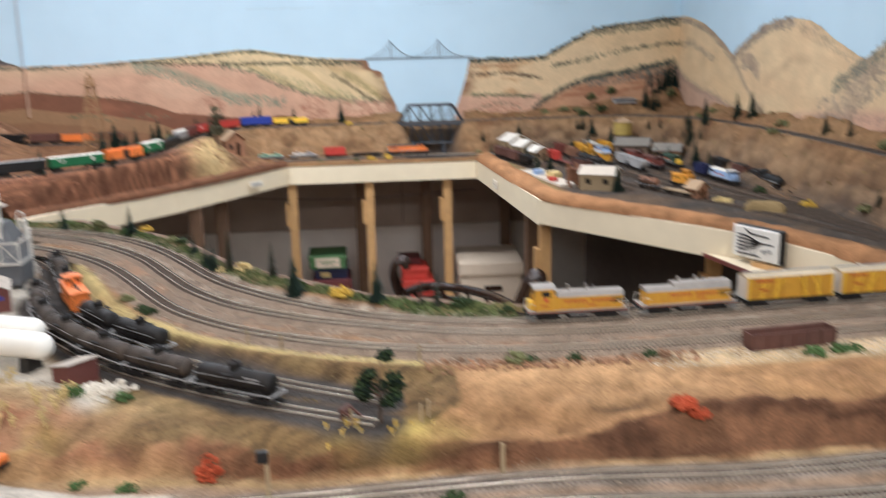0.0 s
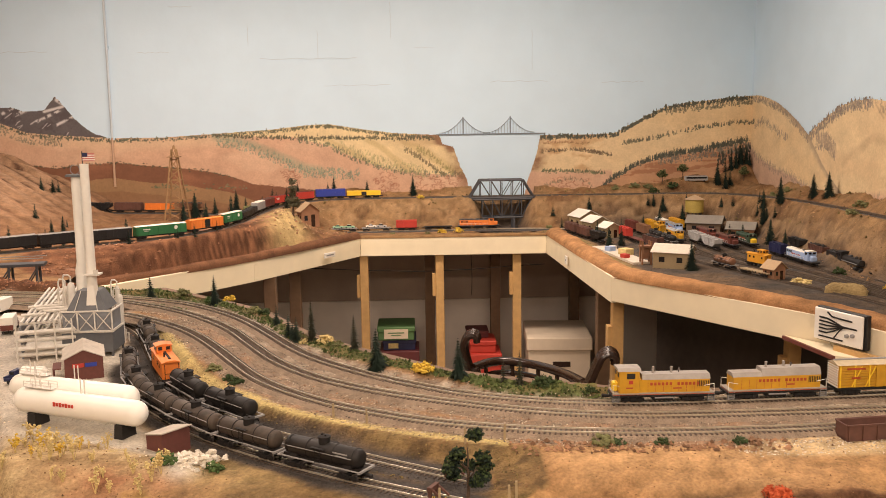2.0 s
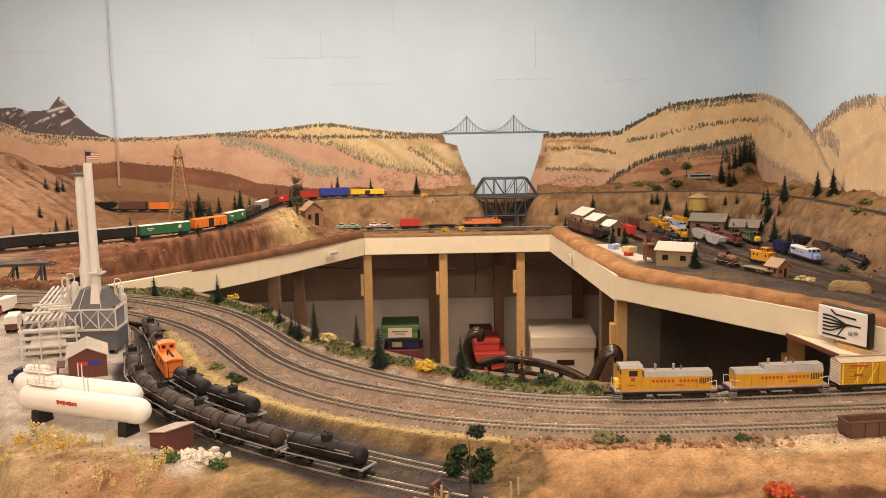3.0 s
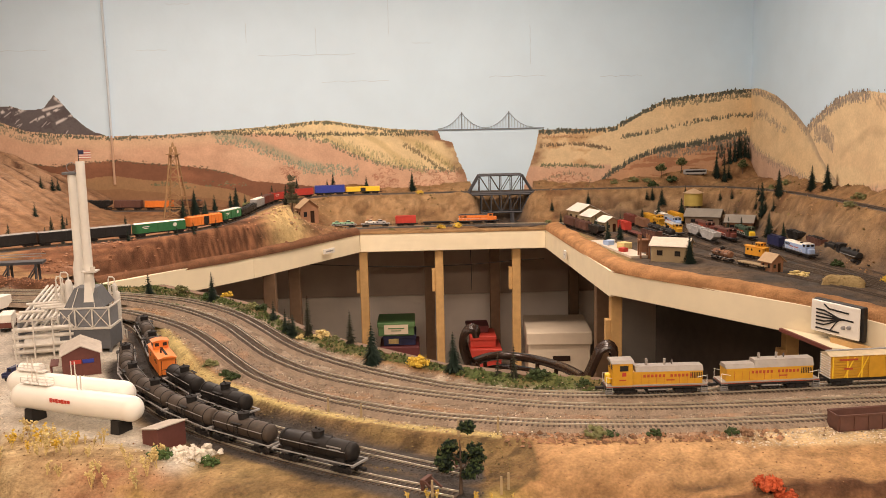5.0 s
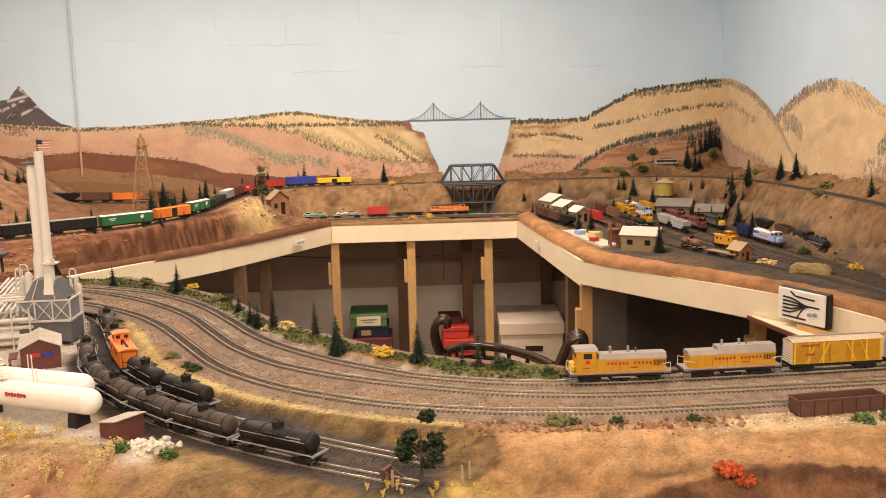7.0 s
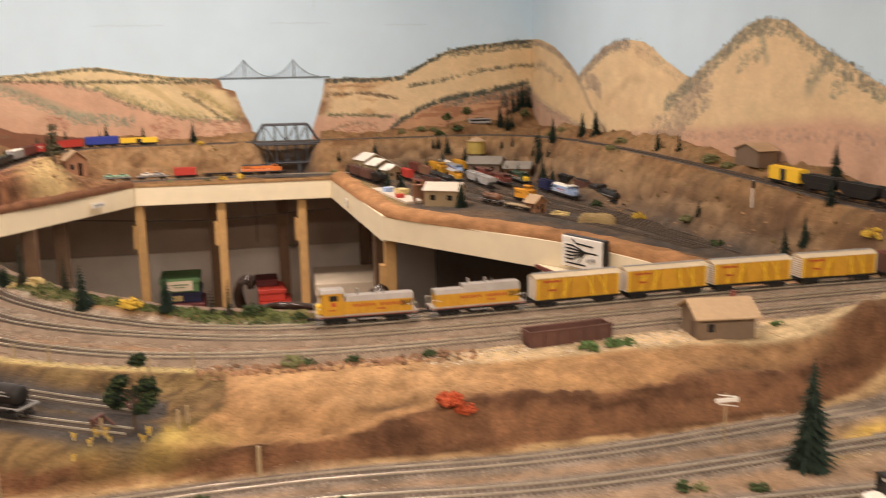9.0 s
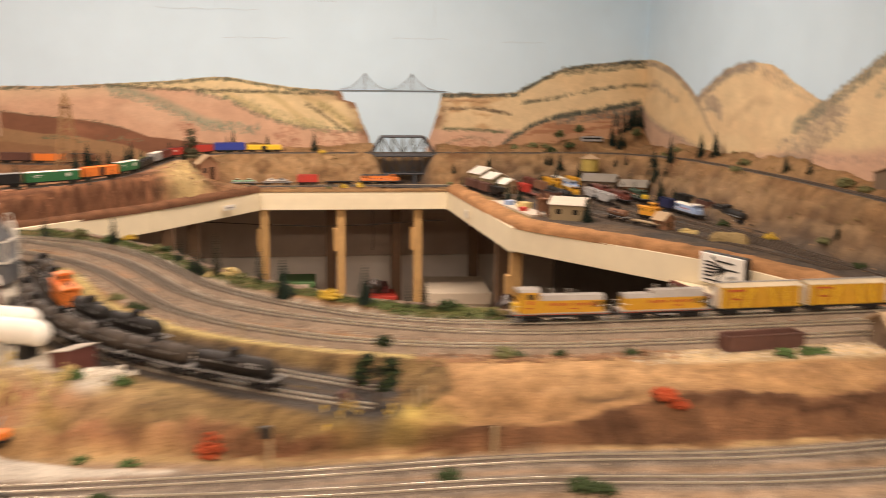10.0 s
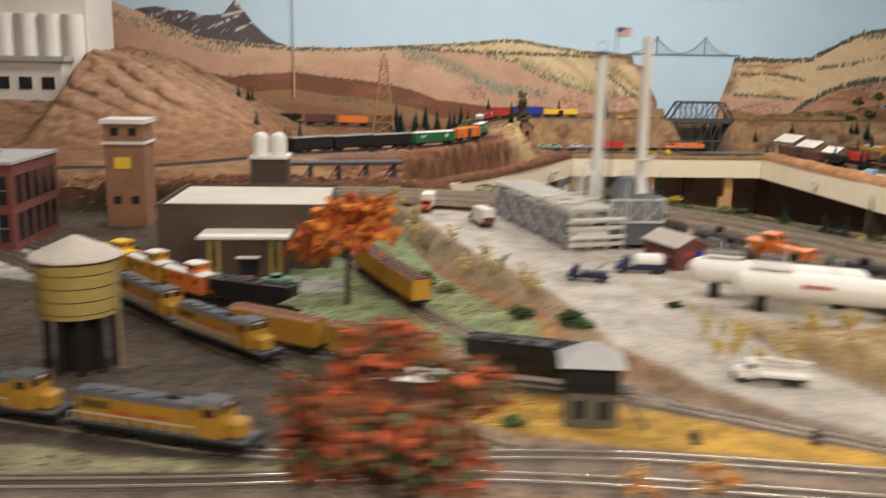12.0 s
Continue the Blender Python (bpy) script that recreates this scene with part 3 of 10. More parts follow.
    C = blend(C, (0.60, 0.47, 0.20), (1 - smooth01(dY + 0.004 * n2 + 0.002 * n3, np.where(X < -0.25, 0.007, 0.004), np.where(X < -0.25, 0.020, 0.012))) * (1 - 0.5 * smooth01(n2 + 0.4 * n3, 0.25, 0.6)))
    front = 1 - smooth01(Y, foot - 0.003, foot + 0.005)
    C = blend(C, (0.33, 0.23, 0.15), front * (1 - rc) * (1 - pm) * (0.9 + 0.4 * n2))
    C = blend(C, (0.46, 0.31, 0.13), front * smooth01(Y, foot - 0.03, foot - 0.008) * (X > -0.4) * (0.6 + 0.6 * n2))
    C = blend(C, (0.24, 0.195, 0.155), front * (1 - smooth01(dF, 0.018, 0.032)) * (1 - rc))
    # left yard: ochre island, green lawn, cinders
    yardm = smooth01(-X, 0.55, 0.7) * (1 - rc) * (1 - pm)
    C = blend(C, (0.085, 0.070, 0.056), yardm * 0.92 * smooth01(-X, 1.0, 1.1) * smooth01(Y, 0.90, 0.97))
    ISLE = [(-0.50, 0.955), (-0.60, 0.992), (-0.70, 1.052), (-0.80, 1.115), (-0.905, 1.170), (-1.014, 1.208), (-1.13, 1.255), (-1.15, 1.19), (-1.05, 1.10), (-0.99, 1.06), (-0.86, 1.014), (-0.765, 0.99), (-0.60, 0.955)]
    isle = inside(X, Y, ISLE)
    di, _ = near_line(X, Y, np.array(ISLE + ISLE[:1]))
    C = blend(C, (0.60, 0.36, 0.065), np.where(isle, smooth01(di, 0.002, 0.010), 0) * (0.95 + 0.2 * n2))
    lawn = inside(X, Y, [(-1.36, 1.62), (-1.235, 1.50), (-1.03, 1.36), (-0.93, 1.30), (-0.905, 1.40), (-0.96, 1.56), (-1.03, 1.80), (-1.10, 2.2), (-1.36, 2.2)])
    C = blend(C, (0.30, 0.35, 0.17), lawn * (0.9 + 0.3 * n2) * (1 - rc))
    sage = smooth01(-X, 1.08, 1.16) * smooth01(Y, 0.945, 0.957) * (1 - smooth01(Y, np.interp(X, [-2.2, -1.5, -1.3, -1.1], [1.10, 1.055, 1.005, 0.985]) - 0.012, np.interp(X, [-2.2, -1.5, -1.3, -1.1], [1.10, 1.055, 1.005, 0.985])))
    C = blend(C, (0.33, 0.30, 0.17), sage * (0.9 + 0.3 * n2) * (dF > 0.02))
    C = blend(C, (0.44, 0.345, 0.215), smooth01(0.052 - dR, 0.0, 0.02) * (X < -0.83) * (1 - rc) * (0.85 + 0.4 * n2))
    C = blend(C, (0.24, 0.19, 0.12), smooth01(0.045 - dR, 0.0, 0.02) * (X < -0.83) * (1 - rc) * smooth01(n2 + 0.5 * n3, 0.1, 0.4))
    C = blend(C, (0.20, 0.15, 0.10), (1 - smooth01(dL, 0.016, 0.026)) * (1 - rc))
    paved = inside(X, Y, [(-1.60, 1.66), (-1.20, 1.66), (-1.20, 1.74), (-1.60, 1.84), (-2.1, 2.2), (-2.1, 1.9)])
    C = blend(C, (0.42, 0.40, 0.36), paved * 0.9)
    strip = smooth01(dA, 0.025, 0.04) * (Y > np.interp(X, [-0.9, -0.454, -0.154, 0.14, 0.3, 1.3], [2.36, 2.095, 1.665, 1.41, 1.36, 1.39])) * (1 - rm) * (X > -0.9)
    C = blend(C, (0.095, 0.125, 0.038), strip * (0.75 + 0.6 * n2) * (X < 0.32))
    C = blend(C, (0.30, 0.235, 0.165), strip * (X > 0.32))
    C = blend(C, (0.58, 0.38, 0.09), np.exp(-(((X - 0.92) / 0.07) ** 2 + ((Y - 0.905 - 0.4 * (X - 0.92)) / 0.025) ** 2)) * (1 + n2) * (dF > 0.02))
    C = blend(C, (0.36, 0.165, 0.085), np.clip(1.4 * np.exp(-(((X + 0.37) / 0.085) ** 2 + ((Y - 1.125 + 0.25 * (X + 0.37)) / 0.030) ** 2)), 0, 1) * (0.75 + 0.8 * n2) * (1 - rc))
    erode = np.exp(-((X + 0.30) / 0.20) ** 4) * smooth01(up, 0.02, 0.2) * (1 - smooth01(up, 0.75, 0.98)) * (1 - rc) * (1 - sm)
    C = blend(C, (0.30, 0.135, 0.070), erode * smooth01(n1 + 0.6 * n2, -0.15, 0.3) * 0.8)
    # folds darkened along their grooves: shade put into the colour
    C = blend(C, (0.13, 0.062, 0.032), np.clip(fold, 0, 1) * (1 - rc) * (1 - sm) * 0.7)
    C = blend(C, (0.15, 0.065, 0.034), west_bank * 0.95)
    C = blend(C, (0.055, 0.055, 0.028), (X < -1.14) * smooth01(Y, 2.33, 2.40) * (1 - west_bank) * (0.8 + n2))
    n4 = fbm(X, Y, 110, 9, 2)
    C = C * np.clip(0.86 + (0.30 * n3 + 0.16 * n2 + 0.32 * n4) * (1 - 0.75 * np.clip(rm + pm, 0, 1)), 0.25, 1.8)[..., None]
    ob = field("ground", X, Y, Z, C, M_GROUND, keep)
    tagged(ob, "sculpted tan and brown scenic ground of the near layout", "ground", kind="structure")
    return X, Y, Z


GX, GY, GZ = ground_near()


def ground_at(x, y):
    """Height of the near ground."""
    i = int(np.clip(round((y - GY[0, 0]) / (GY[1, 0] - GY[0, 0])), 0, GY.shape[0] - 1))
    j = int(np.clip(round((x - GX[0, 0]) / (GX[0, 1] - GX[0, 0])), 0, GX.shape[1] - 1))
    return float(GZ[i, j])


# ---- far layout ----
def ground_far():
    step = 0.0105
    X, Y = np.meshgrid(np.arange(-4.15, 1.795, step), np.arange(1.44, 4.815, step))
    line = spline(LINE_FAR, 0.05)
    d, w = near_line(X, Y, line)
    lz = np.interp(w, np.linspace(0, 1, len(line)), line[:, 2])
    n1, n2, n3 = fbm(X, Y, 3, 5), fbm(X, Y, 10, 6), fbm(X, Y, 32, 7)
    east = smooth01(X, 0.40, 0.62)
    Z = np.full(X.shape, YARD_Z - 0.004)
    # shelf of the upper line: bank falls to the yard
    bank = 1 - smooth01(d, 0.035, 0.19 + 0.05 * n1)
    outer = ((Y > 4.67) & (X > 0.62)) | ((Y > 4.57) & (X > -0.66) & (X < 0.30)) | (X > 1.70) | ((X > 1.50) & (Y > 4.53))
    bank = np.where(outer, 1.0, bank)
    Z = Z + bank * (lz - 0.006 - Z)
    rise = smooth01(X, 1.69, 1.79) * smooth01(Y, 1.7, 2.6) + smooth01(Y, 4.66, 4.80)
    Z += rise * (0.035 + 0.03 * n1) * (d > 0.03)
    # knoll with the road by the corner
    Z += 0.055 * np.exp(-(((X - 1.50) / 0.26) ** 2 + ((Y - 4.74) / 0.09) ** 2)) * smooth01(d, 0.03, 0.10)
    Z += 0.080 * np.exp(-(((X - 1.73) / 0.10) ** 2 + ((Y - 4.81) / 0.06) ** 2)) * smooth01(d, 0.03, 0.06)
    # west: cliff up from the board to the line, and the great sloping hill
    west = 1 - smooth01(X, -0.62, -0.3)
    e, _ = near_line(X, Y, np.array(EDGE))
    Zw = 1.062 + (1.145 + 0.02 * n1 - 1.062) * smooth01(e, 0.02, 0.13)
    Zw = Zw * (1 - bank) + bank * (lz - 0.006)
    Z = Z * (1 - west) + Zw * west
    hill = np.interp(X, [-2.75, -2.45, -2.1, -1.8, -1.57, -1.4], [1.0, 0.95, 0.76, 0.40, 0.09, 0]) * smooth01(Y, 3.25, 4.25 + 0.1 * n1)
    hill = hill * (1 - 0.55 * smooth01(-X, 2.36, 2.46) * (1 - smooth01(Y, 4.15, 4.25)))
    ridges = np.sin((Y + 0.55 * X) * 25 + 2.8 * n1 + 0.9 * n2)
    Z += (0.40 * (1 + 0.05 * n2) - 0.022 * np.abs(ridges) ** 8) * hill * smooth01(d, 0.04, 0.16)
    cut = near_line(X, Y, np.array([(-2.2, 4.62), (-1.8, 4.60), (-1.5, 4.56), (-1.2, 4.50), (-0.95, 4.42)]))[0]
    Z = Z + (1 - smooth01(cut, 0.03, 0.07)) * (1.161 - Z)
    mound = np.exp(-(((X + 0.57) / 0.075) ** 2 + ((Y - 3.96) / 0.17) ** 2))
    Z += 0.065 * mound * smooth01(d, 0.03, 0.09) * (1 + n2)
    # the gorge under the bridge
    gorge = np.exp(-((X - 0.44) / 0.12) ** 4) * smooth01(Y, 4.28, 4.40) * (1 - smooth01(Y, 4.69, 4.74))
    Z = Z * (1 - gorge) + (YARD_Z - 0.045) * gorge
    flat = smooth01(d, 0.03, 0.06) * (1 - gorge)
    Z += flat * (bank * 0.03 * n2 * (1 - 0.8 * west) + 0.004 * n3 * (0.3 + bank) * (1 - 0.7 * west))
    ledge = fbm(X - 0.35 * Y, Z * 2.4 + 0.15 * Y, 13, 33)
    Z += 4 * bank * (1 - bank) * 0.024 * ledge * (1 - west) * (1 - gorge)
    # which part of the sheet there is
    pit = inside(X, Y, EDGE + [(-1.05, 2.52), (-0.95, 2.47), (-0.68, 2.36), (-0.37, 2.10), (-0.15, 1.77), (0.09, 1.5), (0.3, 1.42)])
    near_part = (Y < 2.47) & (X < 1.0)
    keep = ~pit & ~near_part
    e2 = smooth01(e, 0.014, 0.05)
    Z = Z * e2 + 1.050 * (1 - e2)
    C = np.zeros(X.shape + (3,)) + np.array((0.275, 0.160, 0.074))
    C = blend(C, (0.15, 0.075, 0.034), smooth01(n2 + 0.5 * n3, 0.0, 0.35) * 0.85)
    C = blend(C, (0.35, 0.225, 0.110), smooth01(n1 + 0.5 * n2, -0.1, 0.4) * bank * 0.5)
    yard = (1 - bank) * smooth01(X, 0.68, 0.8) * smooth01(e, 0.10, 0.17)
    C = blend(C, (0.075, 0.065, 0.056), yard * (0.8 + 0.4 * n2))
    C = blend(C, (0.27, 0.22, 0.09), (1 - bank) * (X > 0.62) * smooth01(e, 0.03, 0.05) * (1 - smooth01(e, 0.09, 0.15)) * (0.8 + 0.6 * n2))
    C = blend(C, (0.33, 0.15, 0.065), (1 - smooth01(e, 0.035, 0.05)) * (0.9 + 0.3 * n2))
    scarp = 4 * bank * (1 - bank) * (1 - west)
    # relief shading in the colour: ledges of the scarp paler, their recesses darker
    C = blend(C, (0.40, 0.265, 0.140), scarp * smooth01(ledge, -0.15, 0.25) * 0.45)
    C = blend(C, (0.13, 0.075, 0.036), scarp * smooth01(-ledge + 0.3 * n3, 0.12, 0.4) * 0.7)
    C = blend(C, (0.13, 0.11, 0.095), (1 - smooth01(d, 0.02, 0.035)))
    C = blend(C, (0.20, 0.10, 0.048), west * (X < -0.85) * (Y > 3.1) * (d > 0.03) * (0.9 + 0.5 * n2))
    cliff = west * smooth01(e, 0.0, 0.02) * (1 - smooth01(e, np.where(X < -1.0, 0.22, 0.12), np.where(X < -1.0, 0.28, 0.16)))
    C = blend(C, (0.135, 0.058, 0.030), cliff * (0.95 + 0.3 * n2))
    strata = 0.5 * np.sin(Z * 260 + 3.0 * n1 + 1.2 * n2) * (0.6 + n1) + 0.6 * fbm(X * 0.35 - Y * 0.2, Z * 8, 9, 71)
    C = blend(C, (0.075, 0.034, 0.018), cliff * smooth01(strata + 0.25 * n3, 0.05, 0.35) * 0.85)
    C = blend(C, (0.27, 0.125, 0.062), cliff * smooth01(-strata + 0.2 * n3, 0.1, 0.4) * 0.7)
    C = blend(C, (0.42, 0.235, 0.150), cliff * (X > -1.15) * smooth01(e, 0.10, 0.12) * smooth01(n2, -0.2, 0.2) * 0.6)
    C = blend(C, (0.36, 0.215, 0.125), np.clip(hill * 2.2, 0, 1) * (0.85 + 0.2 * n2))
    # gullies of the hill painted dark as shade, the flanks between paler
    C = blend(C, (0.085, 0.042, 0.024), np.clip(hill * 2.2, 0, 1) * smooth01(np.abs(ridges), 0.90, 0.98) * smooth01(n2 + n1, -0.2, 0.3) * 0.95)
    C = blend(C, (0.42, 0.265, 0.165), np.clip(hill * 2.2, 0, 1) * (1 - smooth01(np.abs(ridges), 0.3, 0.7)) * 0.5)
    C = blend(C, (0.46, 0.33, 0.15), np.clip(mound * 1.5, 0, 1))
    C = blend(C, (0.07, 0.06, 0.055), gorge)
    n4 = fbm(X, Y, 80, 19, 2)
    C = C * np.clip(0.96 + 0.30 * n3 + 0.30 * n4, 0.25, 1.8)[..., None]
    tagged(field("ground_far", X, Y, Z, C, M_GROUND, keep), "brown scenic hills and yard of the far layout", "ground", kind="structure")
    return X, Y, Z


FX, FY, FZ = ground_far()


def far_at(x, y):
    i = int(np.clip(round((y - FY[0, 0]) / (FY[1, 0] - FY[0, 0])), 0, FY.shape[0] - 1))
    j = int(np.clip(round((x - FX[0, 0]) / (FX[0, 1] - FX[0, 0])), 0, FX.shape[1] - 1))
    return float(FZ[i, j])


# ---- fascia boards and posts round the pit ----
def board(name, a, b, z0, z1, thick, material, label):
    a, b = Vector(a), Vector(b)
    d = (b - a)
    rz = math.atan2(d.y, d.x)
    m = Mesh().box((0, thick / 2, (z1 - z0) / 2), (d.length, thick, z1 - z0), bev=0.0015)
    ob = tagged(m.obj(name, material), label, "fascia board", kind="structure")
    mid = (a + b) / 2
    ob.location, ob.rotation_euler = (mid.x, mid.y, z0), (0, 0, rz)
    return ob


for k, (a, b) in enumerate(zip(EDGE[1:-1], EDGE[2:])):
    board("trim", b, a, 0.972 if k == 1 else 0.965, 1.058, 0.019, M_FASCIA, "cream painted fascia board round the open pit")
board("trim", EDGE[1], EDGE[0], 0.985, 1.058, 0.019, M_FASCIA, "cream painted fascia board round the open pit")


def rim(name, pts, wide, high, base, colour, label, seed):
    """A rounded bead of plaster earth along the top of the fascia."""
    P = spline(pts, 0.008) if len(pts) > 2 else np.linspace(pts[0], pts[1], 60)
    T = np.gradient(P, axis=0)
    T /= np.linalg.norm(T, axis=1)[:, None]
    N = np.column_stack([T[:, 1], -T[:, 0]])
    A = np.linspace(0.0, math.pi, 12)
    S, AA = np.meshgrid(np.arange(len(P)), A, indexing="ij")
    nz = fbm(S * 0.01, AA * 0.2, 9, seed)
    off = 0.002 + wide * (1 - np.cos(AA)) / 2 * (1 + 0.15 * nz)
    X = P[S, 0] + N[S, 0] * off
    Y = P[S, 1] + N[S, 1] * off
    Z = base + high * np.sin(AA) ** 0.7 * (1 + 0.16 * nz) - 0.012 * (AA > 3.0)
    C = np.zeros(X.shape + (3,)) + np.array(colour)
    C = C * np.clip(0.95 + 0.35 * nz + 0.12 * fbm(S * 0.01, AA * 0.2, 40, seed + 1), 0.4, 1.6)[..., None]
    ob = field(name, X, Y, Z, C, M_GROUND)
    return tagged(ob, label, "earth rim", kind="structure")


rim("trim", [EDGE[4], (0.645, 3.6), (0.672, 3.12), (0.70, 3.01), (0.90, 2.70), (1.08, 2.42), (1.13, 2.32), EDGE[1], (1.30, 1.6)], -0.085, 0.034, 1.053, (0.40, 0.205, 0.088), "terracotta plaster earth rim along the yard edge", 31)
rim("trim", [(EDGE[7][0] - 0.02, EDGE[7][1]), EDGE[6], EDGE[5]], -0.055, 0.030, 1.050, (0.16, 0.075, 0.038), "dark brown earth rim below the western cliff", 33)
rim("trim", [EDGE[5], EDGE[4]], -0.05, 0.014, 1.050, (0.26, 0.15, 0.065), "brown earth rim along the back edge", 35)


def post(x, y, w=0.040, dpt=0.040, top=0.966, rz=0.0, material=M_PINE, label="yellow pine leg post holding up the far layout"):
    t = thing("support_post", label, "post", (x, y, FLOOR), rz, "posts under the far layout")
    part("upright", Mesh().box((0, 0, (top - FLOOR) / 2), (w, dpt, top - FLOOR), bev=0.002), material, t)
    if material is M_PINE:
        part("cleat", Mesh().box((-w / 2 - 0.008, 0.004, top - FLOOR - 0.15), (0.016, dpt * 0.9, 0.11), bev=0.001), M_PINE, t)
    return t


# added board that makes the recess under the far yard read as dark
bk = Mesh().prism([(0.955, 3.52), (1.50, 2.42), (1.56, 1.50), (1.575, 1.50), (1.515, 2.425), (0.97, 3.53)], FLOOR, 1.040).obj("recess_shade_board", M_RECESS_SHADE)
tagged(bk, "added near-black board standing in for the shade under the far yard", "board", kind="structure")
for x, y in ((-0.258, 4.30), (0.105, 4.30), (0.478, 4.30), (0.703, 3.12), (1.14, 2.66)):
    post(x, y)
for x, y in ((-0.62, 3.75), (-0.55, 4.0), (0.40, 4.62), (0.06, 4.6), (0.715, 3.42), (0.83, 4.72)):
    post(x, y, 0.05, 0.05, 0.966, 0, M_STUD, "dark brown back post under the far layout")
for x, y in ((-2.2, 0.62), (-0.6, 0.62), (1.0, 0.62), (-2.2, 2.2), (-1.2, 2.2), (1.2, 1.15)):
    post(x, y, 0.06, 0.06, 1.075, 0, M_STUD, "dark brown leg post under the near layout")

# ---- mural of hills painted on the two walls; u runs along the back wall and on round the corner ----
def mural_sheet():
    step = 0.0033
    U0, Z0 = -3.2, 1.14
    U, Z = np.meshgrid(np.arange(U0, 5.2, step), np.arange(Z0, 1.78, step))
    n1, n2, n3 = fbm(U, Z, 5, 11), fbm(U, Z * 1.5, 18, 12), fbm(U, Z, 70, 13, 2)
    wash = fbm(U, Z * 3, 3, 15)
    C = np.zeros(U.shape + (3,))
    K = np.zeros(U.shape, bool)
    brush = np.random.default_rng(8)

    def curve(rows):
        return np.interp(U, [r[0] for r in rows], [r[1] for r in rows])

    def lay(mask, colour, strength=1.0):
        nonlocal C
        C = blend(C, colour, mask * strength)

    def near(rows, thick, soft=1.0):
        """1 on a painted line through the rows, fading over its half width."""
        d, _ = near_line(U, Z, np.array(rows, float))
        return 1 - smooth01(d + 0.3 * thick * n2, thick * (1 - soft) * 0.9, thick)

    def window(u0, u1, z0, z1):
        j0, j1 = max(0, int((u0 - U0) / step)), min(U.shape[1], int((u1 - U0) / step) + 2)
        i0, i1 = max(0, int((z0 - Z0) / step)), min(U.shape[0], int((z1 - Z0) / step) + 2)
        return slice(i0, i1), slice(j0, j1)

    def trees(rows, n, h, colour, w=0.0055, spread=0.0, lean=0.0, cover=0.9, grow=True):
        """Small pointed brush strokes standing along a line; spread: how far they stray below it."""
        u = np.sort(brush.uniform(rows[0][0], rows[-1][0], int(1.25 * n)))
        n = len(u)
        zb = np.interp(u, [r[0] for r in rows], [r[1] for r in rows]) - spread * brush.random(n) + 0.004 * brush.standard_normal(n)
        for uu, zz in zip(u, zb):
            hh, ww = 0.62 * h * brush.uniform(0.5, 1.25), 0.62 * w * brush.uniform(0.7, 1.3)
            ww = max(ww, step * 0.62)
            win = window(uu - 2 * ww, uu + 2 * ww, zz - 0.004, zz + hh)
            f = (Z[win] - zz) / hh
            m = (np.abs(U[win] - uu - lean * f * hh) < ww * (1 - 0.75 * np.clip(f, 0, 1))) & (f > -0.1) & (f < 1)
            tint = np.array(colour) * brush.uniform(0.7, 1.35) * np.array((1, brush.uniform(0.92, 1.08), 1))
            C[win] = np.where(m[..., None], C[win] * (1 - cover) + tint * cover, C[win])
            if grow:
                K[win] |= m

    def scribble(u0, u1, z0, z1, n, colour, r=0.018):
        """Curled brush strokes for painted rock."""
        for i in range(n):
            cu, cz = brush.uniform(u0, u1), brush.uniform(z0, z1)
            a0, rr = brush.uniform(0, 6.28), r * brush.uniform(0.5, 1.2)
            win = window(cu - rr - 0.01, cu + rr + 0.01, cz - rr, cz + rr)
            du, dz = U[win] - cu, (Z[win] - cz) * 1.6
            q = np.hypot(du, dz)
            arc = np.cos(np.arctan2(dz, du) - a0) > 0.1
            m = (np.abs(q - rr * 0.7) < 0.0032) & arc
            C[win] = np.where(m[..., None], C[win] * 0.35 + np.array(colour) * 0.65, C[win])

    PINE, OLIVE, SAGE = (0.070, 0.078, 0.058), (0.145, 0.150, 0.080), (0.235, 0.275, 0.190)
    GREYED, CREAM, ROSE = (0.25, 0.205, 0.165), (0.735, 0.560, 0.325), (0.60, 0.375, 0.245)
    # grey peak with slanting snow
    peak = [(-2.9, 1.60), (-2.6, 1.66), (-2.40, 1.69), (-2.25, 1.72), (-2.17, 1.697), (-2.10, 1.70), (-2.04, 1.683), (-1.97, 1.677), (-1.93, 1.687), (-1.895, 1.730), (-1.871, 1.757), (-1.84, 1.725), (-1.80, 1.668), (-1.777, 1.642), (-1.74, 1.605), (-1.67, 1.557), (-1.6, 1.53)]
    m = (Z < curve(peak) + 0.006 * n2) & (U < -1.6) & (Z > 1.5)
    lay(m, (0.125, 0.110, 0.112)); K |= m
    lay(m * smooth01(n2 + 0.5 * n3, 0.0, 0.4), (0.085, 0.070, 0.072), 0.8)
    for x0, z0, x1, z1, th in ((-1.86, 1.735, -1.83, 1.715, 0.010), (-1.93, 1.675, -1.83, 1.70, 0.007), (-1.99, 1.615, -1.86, 1.675, 0.008), (-1.87, 1.605, -1.79, 1.645, 0.008), (-2.08, 1.66, -1.98, 1.705, 0.010), (-2.16, 1.66, -2.09, 1.695, 0.009), (-2.4, 1.62, -2.2, 1.70, 0.010)):
        lay(m * near([(x0, z0), (x1, z1)], th * 1.5, 0.9) * smooth01(fbm(U * 1.6, Z, 30, 91) + 0.5 * n3, -0.25, 0.1), (0.66, 0.62, 0.60), 0.95)
    for i in range(26):
        u0, a = brush.uniform(-2.5, -1.78), brush.uniform(0.3, 1.1)
        z0 = float(np.interp(u0, [r[0] for r in peak], [r[1] for r in peak])) - brush.uniform(0.01, 0.12)
        ln = brush.uniform(0.012, 0.05)
